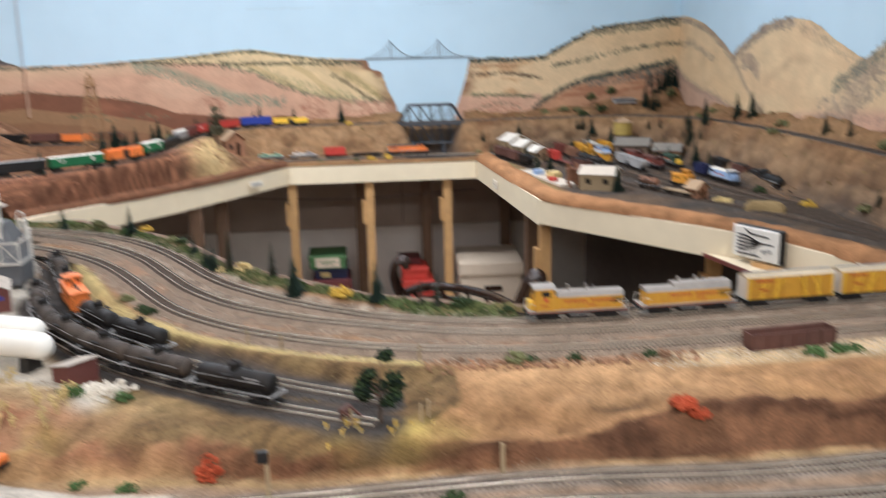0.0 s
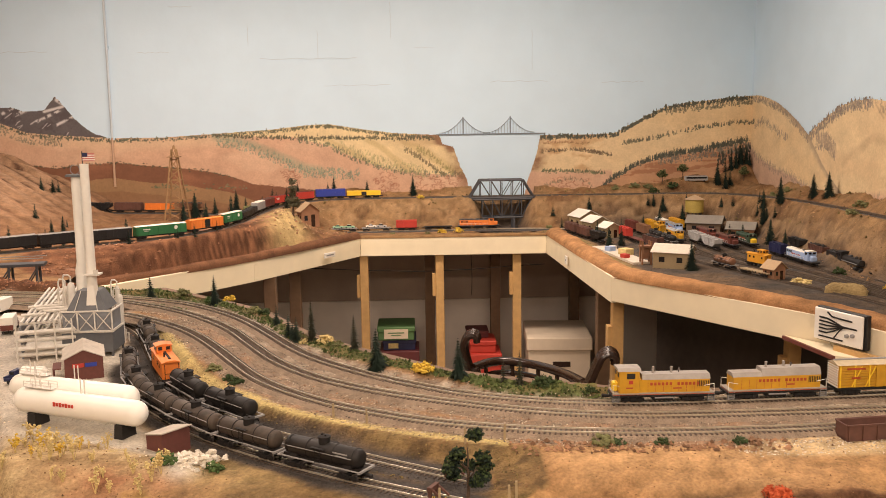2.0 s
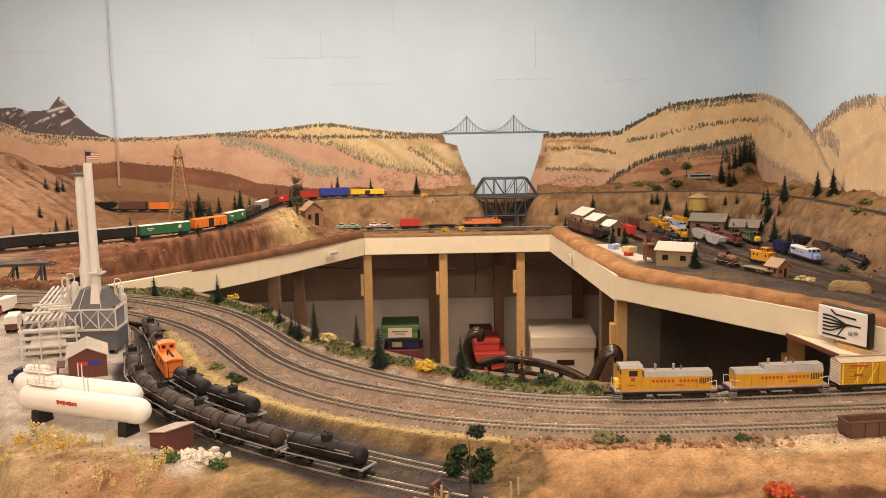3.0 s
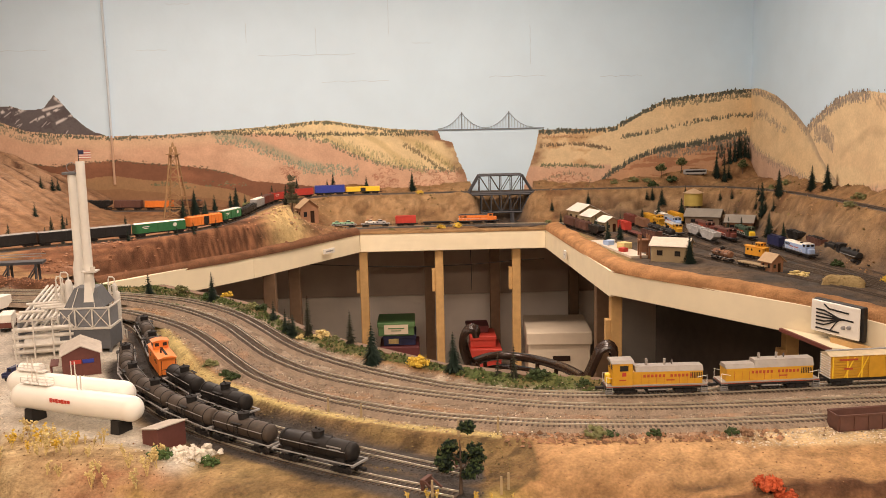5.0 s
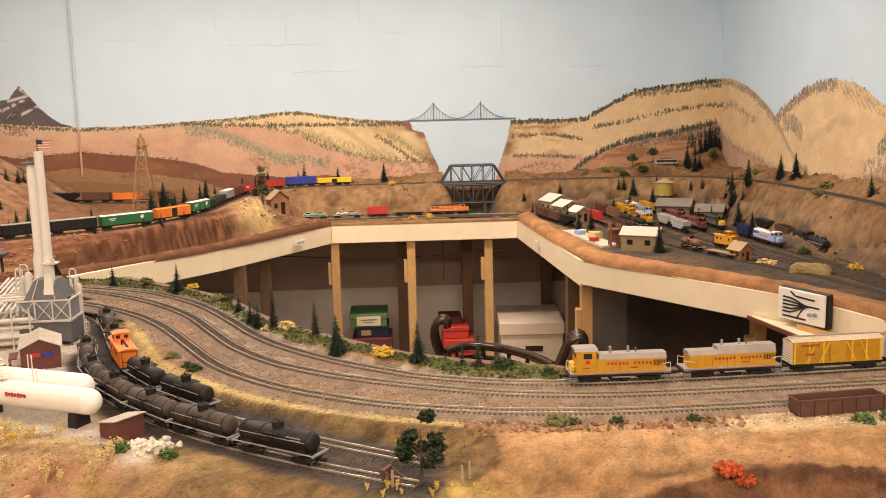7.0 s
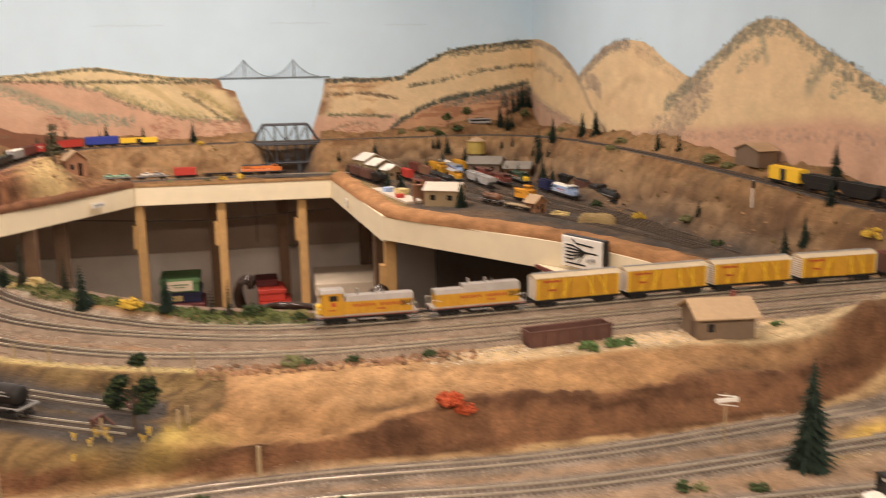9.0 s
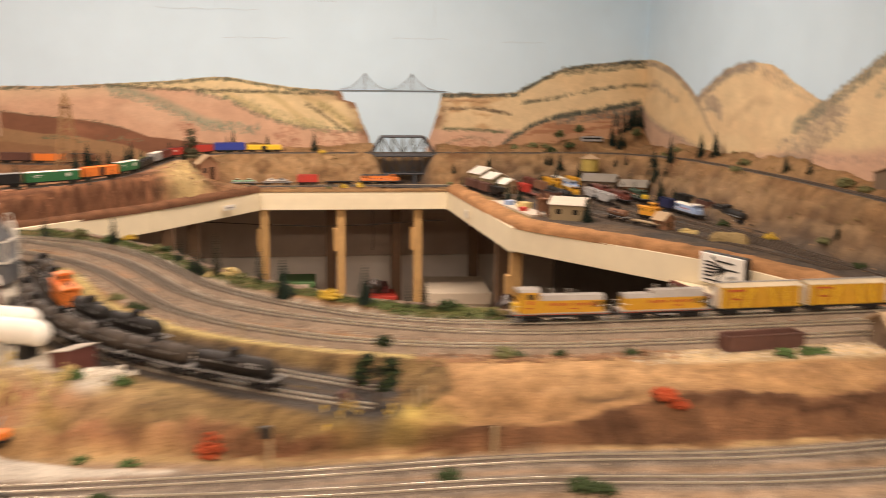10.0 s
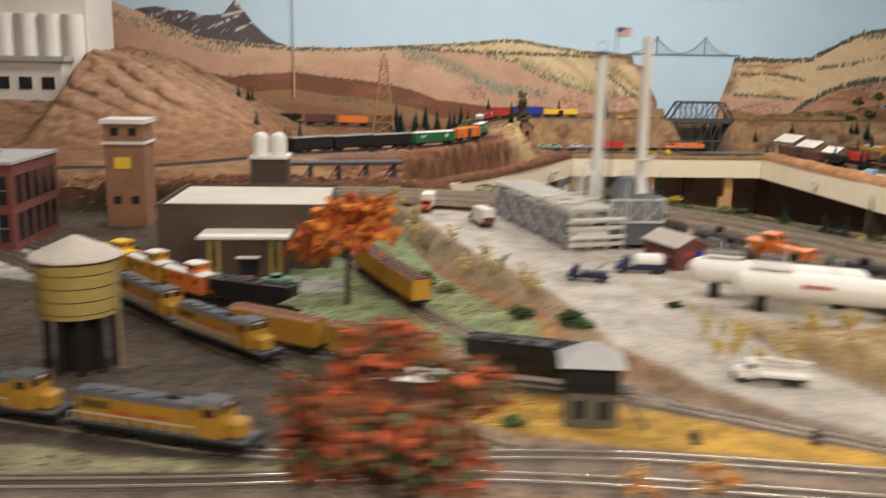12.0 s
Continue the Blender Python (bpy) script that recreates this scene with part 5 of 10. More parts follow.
M_DUST = mat("dusty_black_tank", (0.056, 0.041, 0.030), 0.62, var=0.45, scale=45, stain=0.7, stain_colour=(0.115, 0.085, 0.062), bump=0.12, bump_scale=300)
M_DKTANK = mat("sooty_black_tank", (0.013, 0.011, 0.010), 0.55, var=0.4, scale=45, stain=0.5, stain_colour=(0.042, 0.031, 0.024), spec=0.35)
M_UNDERF = mat("dark_underframe", (0.018, 0.016, 0.015), 0.75, var=0.3, scale=80, spec=0.25)
M_WHEEL = mat("wheel_steel", (0.12, 0.10, 0.09), 0.45, metal=0.7, var=0.2)
M_RED = mat("red_paint", (0.48, 0.045, 0.03), 0.5, var=0.12, scale=40, stain=0.15)
M_BOXRED = mat("boxcar_red_paint", (0.14, 0.034, 0.022), 0.65, var=0.2, scale=40, stain=0.2)
M_BROWN = mat("brown_car_paint", (0.115, 0.05, 0.035), 0.7, var=0.25, scale=40, stain=0.2)
M_ORANGE = mat("orange_paint", (0.80, 0.22, 0.035), 0.5, var=0.1, scale=40, stain=0.12)
M_GREEN = mat("green_car_paint", (0.03, 0.16, 0.055), 0.55, var=0.15, scale=40)
M_NAVY = mat("navy_paint", (0.018, 0.022, 0.075), 0.45, var=0.1, scale=40)
M_DGREY = mat("dark_grey_roof_paint", (0.085, 0.085, 0.09), 0.6, var=0.25, scale=50, stain=0.2)
M_BLUE = mat("blue_car_paint", (0.025, 0.045, 0.30), 0.5, var=0.12, scale=40)
M_LBLUE = mat("pale_blue_paint", (0.33, 0.44, 0.66), 0.5, var=0.1, scale=40)
M_GREY = mat("grey_car_paint", (0.30, 0.29, 0.28), 0.6, var=0.15, scale=40, stain=0.2)
M_GLASS = mat("dark_window_glass", (0.02, 0.02, 0.022), 0.12, var=0.0)
M_LETTER = mat("red_lettering", (0.42, 0.07, 0.02), 0.6, var=0.1)
M_RUST = mat("rusty_paint", (0.22, 0.105, 0.055), 0.75, var=0.3, scale=60, stain=0.3)
M_TANC = mat("tan_car_paint", (0.34, 0.25, 0.14), 0.7, var=0.2, scale=60, stain=0.2)
M_PGREY = mat("pale_grey_paint", (0.42, 0.41, 0.40), 0.6, var=0.15, scale=40, stain=0.2)
M_DGREEN = mat("dark_green_paint", (0.03, 0.06, 0.035), 0.5, var=0.15, scale=40)
M_GOLD = mat("worn_gold_paint", (0.42, 0.225, 0.02), 0.5, var=0.2, scale=50, stain=0.3, stain_colour=(0.16, 0.09, 0.03))
M_LAMP = mat("lens_white", (0.85, 0.8, 0.7), 0.2, var=0.0)
ROLL = random.Random(4)


def bogie(parent, x, wb=0.021):
    m = Mesh()
    for s in (-1, 1):
        m.box((x, s * 0.0115, 0.0062), (wb + 0.012, 0.0022, 0.0048), bev=0.0006)
        m.box((x, s * 0.0122, 0.0062), (0.008, 0.003, 0.0075), bev=0.0006)
        for d in (-wb / 2, wb / 2):
            m.box((x + d, s * 0.0122, 0.0064), (0.0055, 0.003, 0.006), bev=0.0006)
    m.box((x, 0, 0.007), (0.006, 0.024, 0.004))
    t = part("truck", m, M_UNDERF, parent)
    for d in (-wb / 2, wb / 2):
        w = Mesh()
        for s in (-1, 1):
            w.tube((x + d, s * 0.0075, 0.0053), (x + d, s * 0.0098, 0.0053), 0.0055, 0.005, 12)
        w.tube((x + d, -0.008, 0.0053), (x + d, 0.008, 0.0053), 0.0012, None, 6)
        part("wheelset", w, M_WHEEL, t)
    return t


def couplers(parent, half):
    for s in (-1, 1):
        part("coupler", Mesh().box((s * (half + 0.004), 0, 0.0095), (0.012, 0.004, 0.004), bev=0.0008).box((s * (half + 0.009), 0.001, 0.0095), (0.004, 0.006, 0.005), bev=0.0008), M_UNDERF, parent)


def set_on(ob, P, x=None, s=None, flip=False):
    """Stand a car on a track line, by its x or by the distance from the line's first point."""
    if x is not None:
        i = int(np.argmin(np.abs(P[:, 0] - x)))
    else:
        d = np.concatenate([[0], np.cumsum(np.linalg.norm(np.diff(P[:, :2], axis=0), axis=1))])
        i = int(np.argmin(np.abs(d - s)))
    a, b = max(0, i - 6), min(len(P) - 1, i + 6)
    t = P[b] - P[a]
    rz = math.atan2(t[1], t[0])
    if flip:
        rz += math.pi
    ob.location, ob.rotation_euler = (P[i, 0], P[i, 1], P[i, 2]), (0, 0, rz)
    return ob


def bars(parent, rows, y, material, name="lettering"):
    """Plain bars in place of writing: rows of x, z, length, height; y of the side they lie on."""
    m = Mesh()
    for x, z, l, h in rows:
        m.box((x, y, z), (l, 0.0005, h))
    return part(name, m, material, parent)


def word(parent, x, z, l, h, y, material, n=9):
    w = l / n
    bars(parent, [(x - l / 2 + w * (i + 0.5), z, w * 0.62, h) for i in range(n) if i != n // 2], y, material)


def switcher(label, cab=True):
    t = thing("switcher_locomotive", label, "locomotive")
    L = 0.148
    part("frame", Mesh().box((0, 0, 0.0125), (L, 0.034, 0.004), bev=0.0008), M_UNDERF, t)
    part("sill_stripe", Mesh().box((0, 0, 0.0150), (L - 0.004, 0.0345, 0.0010)), M_LETTER, t)
    part("walkway", Mesh().box((0, 0, 0.0163), (L - 0.004, 0.0350, 0.0016)), M_GREYR, t)
    hx0, hx1 = (-0.034, 0.066) if cab else (-0.064, 0.064)
    top = 0.0445
    part("hood", Mesh().along_x([(-0.0135, 0.017), (0.0135, 0.017), (0.0135, 0.037), (-0.0135, 0.037)], hx0, hx1), M_YEL, t, "yellow painted hood")
    rf = Mesh()
    if cab:
        rf.along_x([(-0.0137, 0.037), (0.0137, 0.037), (0.009, top), (-0.009, top)], hx0 + 0.004, hx1 + 0.001)
    else:
        rf.along_x([(-0.0137, 0.037), (0.0137, 0.037), (0.009, 0.043), (-0.009, 0.043)], hx0 - 0.001, -0.022)
        rf.along_x([(-0.0137, 0.037), (0.0137, 0.037), (0.009, top + 0.004), (-0.009, top + 0.004)], -0.022, hx1 + 0.001)
    part("hood_roof", rf, M_GREYR, t, "dusty grey roof")
    for x in (-0.012, 0.014):
        part("exhaust_stack", Mesh().lathe([(0.0022, 0), (0.0018, 0.004), (0.002, 0.0105), (0.0013, 0.0105)], (x, 0, top - 0.001 + (0 if cab else 0.003)), 10), M_GREYR, t)
    part("horn", Mesh().lathe([(0.0008, 0), (0.0008, 0.004), (0.0022, 0.005), (0.0006, 0.009)], (0.025, 0, top - 0.001 + (0 if cab else 0.003)), 8), M_WHEEL, t)
    gr = Mesh()
    for i in range(7):
        gr.box((hx1 - 0.002 - i * 0.0025, -0.0137, 0.030), (0.0012, 0.0006, 0.009))
    part("grille", gr, M_UNDERF, t)
    dr = Mesh()
    for i in range(8):
        dr.box((hx0 + 0.012 + i * 0.011, -0.0136, 0.0255), (0.0004, 0.0005, 0.015))
    part("door_seams", dr, M_LETTER, t)
    if cab:
        part("cab", Mesh().box((-0.049, 0, 0.034), (0.029, 0.0335, 0.036), bev=0.001), M_YEL, t, "yellow painted cab")
        part("cab_roof", Mesh().along_x([(-0.0178, 0.0515), (0.0178, 0.0515), (0.012, 0.0555), (-0.012, 0.0555)], -0.0655, -0.0325), M_GREYR, t)
        for y in (-0.0169, 0.0169):
            part("window", Mesh().box((-0.047, y, 0.044), (0.012, 0.0006, 0.0085)), M_GLASS, t)
            part("emblem", Mesh().box((-0.047, y, 0.0345), (0.006, 0.0005, 0.006)), M_RED, t)
            bars(t, [(-0.049, 0.0255, 0.010, 0.0022)], y, M_LETTER, "number_bar")
        for y in (-0.009, 0.009):
            part("window", Mesh().box((-0.0636, y, 0.045), (0.0006, 0.009, 0.007)), M_GLASS, t)
        part("nose_hood", Mesh().box((-0.067, 0, 0.025), (0.008, 0.014, 0.016), bev=0.002), M_YELB, t)
    for x in (-L / 2 + 0.006, L / 2 - 0.006):
        for y in (-0.0145, 0.0145):
            for k in range(4):
                part("step", Mesh().box((x, y, 0.004 + 0.0032 * k), (0.009, 0.005, 0.0008)), M_GREY, t)
            for q in (-0.0045, 0.0045):
                part("step_side", Mesh().box((x + q, y, 0.0085), (0.0007, 0.005, 0.012)), M_GREY, t)
        s = 1 if x > 0 else -1
        for y in (-0.015, 0.015):
            part("handrail", Mesh().path([(x + s * 0.004, y, 0.015), (x + s * 0.004, y, 0.030), (x - s * 0.010, y, 0.027)], 0.00055, 5), M_WHITE, t)
    part("headlight", Mesh().tube((hx1, 0, 0.040), (hx1 + 0.003, 0, 0.040), 0.0026, None, 10), M_LAMP, t)
    part("fuel_tank", Mesh().box((0, 0, 0.0075), (0.030, 0.026, 0.007), bev=0.001), M_UNDERF, t)
    part("air_tank", Mesh().tube((-0.012, -0.0145, 0.0095), (0.016, -0.0145, 0.0095), 0.002, None, 8), M_GREY, t)
    word(t, 0.016 if cab else 0.008, 0.0305, 0.072, 0.0045, -0.0139, M_LETTER, 13)
    bars(t, [(0.02, 0.0235, 0.012, 0.002)], -0.0139, M_LETTER, "number_bar")
    bogie(t, -0.043), bogie(t, 0.043), couplers(t, L / 2)
    return t


def stock_car(label):
    t = thing("stock_car", label, "railway car")
    L, W, H = 0.150, 0.031, 0.050
    part("floor_frame", Mesh().box((0, 0, 0.012), (L, W, 0.004), bev=0.0006), M_UNDERF, t)
    part("body", Mesh().box((0, 0, 0.032), (L - 0.002, W - 0.003, 0.036)), M_YEL, t)
    part("roof", Mesh().along_x([(-W / 2 - 0.001, H), (W / 2 + 0.001, H), (0.002, H + 0.005), (-0.002, H + 0.005)], -L / 2 - 0.001, L / 2 + 0.001), mat("tan_roof", (0.55, 0.45, 0.30), 0.7, var=0.15), t, "dusty tan roof")
    part("roof_walk", Mesh().box((0, 0, H + 0.006), (L, 0.005, 0.0012)), M_GREY, t)
    for s in (-1, 1):
        y = s * (W / 2)
        for k in range(8):
            part("slat", Mesh().box((0, y - s * 0.0006, 0.0165 + k * 0.0043), (L - 0.004, 0.0014, 0.0029)), M_YEL, t)
        for i in range(7):
            x = -L / 2 + 0.004 + i * (L - 0.008) / 6
            part("side_post", Mesh().box((x, y + s * 0.0006, 0.0325), (0.0022, 0.0012, 0.035)), M_YELB, t)
        for x0, x1 in ((-0.052, -0.036), (-0.030, -0.014), (0.030, 0.014), (0.052, 0.036)):
            part("side_brace", Mesh().tube((x0, y + s * 0.0008, 0.016), (x1, y + s * 0.0008, 0.048), 0.0011, None, 4), M_YELB, t)
        part("door", Mesh().box((0, y + s * 0.0009, 0.032), (0.026, 0.0014, 0.034)), M_YEL, t)
        bars(t, [(-0.046, 0.0445, 0.030, 0.003), (-0.046, 0.030, 0.014, 0.003)], y + s * 0.0014, M_LETTER)
    for s in (-1, 1):
        e = Mesh()
        for k in range(9):
            e.box((s * (L / 2), 0, 0.016 + k * 0.0039), (0.0016, W, 0.0019))
        part("end_slats", e, M_WHITE, t, "white slatted end")
    bogie(t, -0.052), bogie(t, 0.052), couplers(t, L / 2)
    return t


def boxcar(label, body, roof=None, door=None, L=0.142, H=0.047, emblem=None):
    t = thing("boxcar", label, "railway car")
    W = 0.031
    part("floor_frame", Mesh().box((0, 0, 0.0115), (L, W - 0.002, 0.004)), M_UNDERF, t)
    part("body", Mesh().box((0, 0, (0.0135 + H + 0.0005) / 2), (L, W, H - 0.013), bev=0.0006), body, t)
    part("roof", Mesh().along_x([(-W / 2 - 0.0008, H), (W / 2 + 0.0008, H), (0, H + 0.003)], -L / 2 - 0.0005, L / 2 + 0.0005), roof or body, t)
    rw = Mesh().box((0, 0, H + 0.0034), (L, 0.004, 0.001))
    for i in range(11):
        part("roof_rib", Mesh().box((-L / 2 + 0.006 + i * (L - 0.012) / 10, 0, H + 0.0016), (0.0012, W, 0.0016)), roof or body, t)
    part("roof_walk", rw, roof or body, t)
    for s in (-1, 1):
        part("door", Mesh().box((0, s * (W / 2 + 0.0005), (0.014 + H - 0.001) / 2), (0.026, 0.0016, H - 0.016), bev=0.0004), door or body, t)
        for i in range(10):
            x = -L / 2 + 0.004 + i * (L - 0.008) / 9
            if abs(x) > 0.016:
                part("side_rib", Mesh().box((x, s * (W / 2 + 0.0003), (0.0135 + H) / 2), (0.0008, 0.0008, H - 0.014)), body, t)
        if emblem:
            part("emblem", Mesh().tube((L * 0.28, s * W / 2, 0.034), (L * 0.28, s * (W / 2 + 0.0008), 0.034), 0.0075, None, 12), emblem, t)
            bars(t, [(-L * 0.3, 0.036, 0.028, 0.003), (-L * 0.3, 0.030, 0.018, 0.002)], s * (W / 2 + 0.0006), emblem)
        ld = Mesh()
        for k in range(6):
            ld.box((-L / 2 + 0.005, s * (W / 2 + 0.0012), 0.016 + k * 0.005), (0.006, 0.0008, 0.0006))
        part("ladder", ld, body, t)
    bogie(t, -L / 2 + 0.024), bogie(t, L / 2 - 0.024), couplers(t, L / 2)
    return t


def tank_car(label, paint, L=0.128, panel=False):
    t = thing("tank_car", label, "railway car")
    r = 0.0130
    zc = 0.0288
    prof = [(0.003, -L / 2 + 0.004), (0.008, -L / 2 + 0.0048), (0.0112, -L / 2 + 0.0066), (r, -L / 2 + 0.0095), (r, L / 2 - 0.0095), (0.0112, L / 2 - 0.0066), (0.008, L / 2 - 0.0048), (0.003, L / 2 - 0.004)]
    part("tank", Mesh().lathe(prof, (0, 0, zc), 24, "x"), paint, t, "dusty weathered tank", True)
    for x in (-L / 2 + 0.013, -0.022, 0.022, L / 2 - 0.013):
        part("band", Mesh().lathe([(r + 0.0005, -0.0008), (r + 0.0005, 0.0008)], (x, 0, zc), 24, "x"), M_UNDERF, t)
    part("dome", Mesh().lathe([(0.0078, 0), (0.0078, 0.0085), (0.0088, 0.0088), (0.0088, 0.0100), (0.006, 0.0112), (0.002, 0.0116)], (0, 0, zc + r - 0.0025), 16), M_UNDERF, t, "", True)
    part("valve", Mesh().lathe([(0.0015, 0), (0.0015, 0.003)], (0.003, 0, zc + r + 0.008), 8).lathe([(0.0015, 0), (0.0015, 0.0025)], (-0.004, 0.002, zc + r + 0.008), 8), M_UNDERF, t)
    part("centre_sill", Mesh().box((0, 0, 0.0145), (L + 0.002, 0.012, 0.006)), M_UNDERF, t)
    for x in (-L / 2 + 0.022, L / 2 - 0.022):
        part("saddle", Mesh().box((x, 0, 0.0192), (0.014, 0.024, 0.006), taper=0.8), M_UNDERF, t)
    for s in (-1, 1):
        part("running_board", Mesh().box((0, s * 0.0155, 0.0172), (L + 0.002, 0.0024, 0.0010)), M_GREY, t, "light grey running board")
        part("dome_platform", Mesh().box((0, s * 0.0150, zc + 0.008), (0.022, 0.005, 0.0009)), M_UNDERF, t)
        ld = Mesh()
        for d in (-0.004, 0.004):
            ld.tube((d, s * 0.0163, 0.0172), (d, s * 0.0155, zc + 0.008), 0.0005, None, 4)
        for k in range(6):
            ld.tube((-0.004, s * 0.0165, 0.019 + k * 0.0033), (0.004, s * 0.0165, 0.019 + k * 0.0033), 0.0004, None, 4)
        part("ladder", ld, M_UNDERF, t)
        hr = Mesh().tube((-L / 2 + 0.012, s * (r + 0.0015), zc + 0.003), (L / 2 - 0.012, s * (r + 0.0015), zc + 0.003), 0.0005, None, 5)
        part("handrail", hr, M_GREY, t)
        if panel:
            bars(t, [(-0.036, zc + 0.007, 0.024, 0.0018), (-0.038, zc + 0.003, 0.018, 0.0018)], s * (r + 0.0004), M_GREY)
    for s in (-1, 1):
        part("end_beam", Mesh().box((s * (L / 2 + 0.001), 0, 0.0165), (0.003, 0.033, 0.0026)), M_GREY, t)
    bogie(t, -L / 2 + 0.022), bogie(t, L / 2 - 0.022), couplers(t, L / 2)
    return t


def caboose(label, paint, roof=None, L=0.105):
    t = thing("caboose", label, "railway car")
    W = 0.031
    part("floor_frame", Mesh().box((0, 0, 0.0115), (L + 0.012, W - 0.002, 0.004)), M_UNDERF, t)
    part("body", Mesh().box((0, 0, 0.0295), (L - 0.012, W, 0.032), bev=0.0008), paint, t)
    part("roof", Mesh().along_x([(-W / 2 - 0.001, 0.045), (W / 2 + 0.001, 0.045), (0.006, 0.0485), (-0.006, 0.0485)], -L / 2 - 0.002, L / 2 + 0.002), roof or paint, t)
    part("cupola", Mesh().box((0.018, 0, 0.0545), (0.026, 0.027, 0.013), bev=0.0008), paint, t)
    part("cupola_roof", Mesh().along_x([(-0.0155, 0.061), (0.0155, 0.061), (0.004, 0.0635), (-0.004, 0.0635)], 0.003, 0.033), roof or paint, t)
    part("roof_walk", Mesh().box((-0.022, 0, 0.0495), (0.06, 0.004, 0.001)), M_UNDERF, t)
    for y in (-0.0138, 0.0138):
        for x in (0.012, 0.024):
            part("window", Mesh().box((x, y, 0.0555), (0.006, 0.0006, 0.006)), M_GLASS, t)
    for x in (0.0046, 0.0314):
        for y in (-0.007, 0.007):
            part("window", Mesh().box((x, y, 0.0555), (0.0006, 0.007, 0.006)), M_GLASS, t)
    for s in (-1, 1):
        for x in (-0.03, -0.01, 0.03):
            part("window", Mesh().box((x, s * (W / 2 + 0.0002), 0.034), (0.007, 0.0006, 0.008)), M_GLASS, t)
        rl = Mesh()
        x = s * (L / 2 + 0.004)
        for y in (-0.012, 0.012):
            rl.path([(x, y, 0.0135), (x, y, 0.043)], 0.0006, 5)
        rl.path([(x, -0.012, 0.026), (x, 0.012, 0.026)], 0.0006, 5)
        part("end_railing", rl, M_UNDERF, t)
    part("chimney", Mesh().tube((-0.03, 0.006, 0.046), (-0.03, 0.006, 0.056), 0.0015, None, 8), M_UNDERF, t)
    bogie(t, -L / 2 + 0.016), bogie(t, L / 2 - 0.016), couplers(t, L / 2)
    return t


def diesel(label, lower, roof, L=0.205, nose=None):
    t = thing("diesel_locomotive", label, "locomotive")
    part("frame", Mesh().box((0, 0, 0.014), (L, 0.035, 0.005), bev=0.0008), M_UNDERF, t)
    part("sill_stripe", Mesh().box((0, 0, 0.0172), (L - 0.004, 0.0353, 0.0016)), M_DGREY, t)
    part("hood", Mesh().box((-0.022, 0, 0.0305), (L - 0.062, 0.0255, 0.026), bev=0.001), lower, t)
    part("hood_roof", Mesh().along_x([(-0.0132, 0.0435), (0.0132, 0.0435), (0.0095, 0.048), (-0.0095, 0.048)], -L / 2 + 0.008, L / 2 - 0.052), roof, t)
    part("cab", Mesh().box((L / 2 - 0.041, 0, 0.0345), (0.026, 0.034, 0.034), bev=0.0012), lower, t)
    part("cab_roof", Mesh().along_x([(-0.0178, 0.051), (0.0178, 0.051), (0.011, 0.0545), (-0.011, 0.0545)], L / 2 - 0.0555, L / 2 - 0.0265), roof, t)
    part("nose", Mesh().box((L / 2 - 0.019, 0, 0.0265), (0.020, 0.022, 0.019), bev=0.003), nose or lower, t)
    for y in (-0.0172, 0.0172):
        part("window", Mesh().box((L / 2 - 0.040, y, 0.044), (0.013, 0.0006, 0.008)), M_GLASS, t)
    for y in (-0.008, 0.008):
        part("windscreen", Mesh().box((L / 2 - 0.0277, y, 0.0455), (0.0006, 0.011, 0.007)), M_GLASS, t)
    for x in (-0.075, -0.058, -0.035, -0.005):
        part("fan", Mesh().lathe([(0.0085, 0), (0.0085, 0.0022), (0.006, 0.003)], (x * L / 0.205, 0, 0.0475), 16), roof, t)
    part("exhaust", Mesh().box((0.014, 0, 0.0492), (0.014, 0.006, 0.003)), M_UNDERF, t)
    for s in (-1, 1):
        g = Mesh()
        for i in range(6):
            g.box((-L / 2 + 0.018 + i * 0.006, s * 0.0129, 0.036), (0.0036, 0.0006, 0.009))
        part("grille", g, M_UNDERF, t)
        rl = Mesh()
        xs = np.linspace(-L / 2 + 0.006, L / 2 - 0.058, 8)
        for x in xs:
            rl.tube((x, s * 0.0165, 0.0165), (x, s * 0.0165, 0.0275), 0.0005, None, 4)
        rl.tube((xs[0], s * 0.0165, 0.0275), (xs[-1], s * 0.0165, 0.0275), 0.0005, None, 4)
        part("handrail", rl, M_WHITE, t)
        word(t, -0.02, 0.030, 0.07, 0.0045, s * 0.0131, M_LETTER, 13)
    part("fuel_tank", Mesh().box((0, 0, 0.008), (0.046, 0.029, 0.0085), bev=0.002), M_UNDERF, t)
    part("headlight", Mesh().box((L / 2 - 0.0272, 0, 0.0505), (0.0015, 0.006, 0.0028)), M_LAMP, t)
    bogie(t, -L / 2 + 0.038, 0.040), bogie(t, L / 2 - 0.038, 0.040), couplers(t, L / 2)
    return t


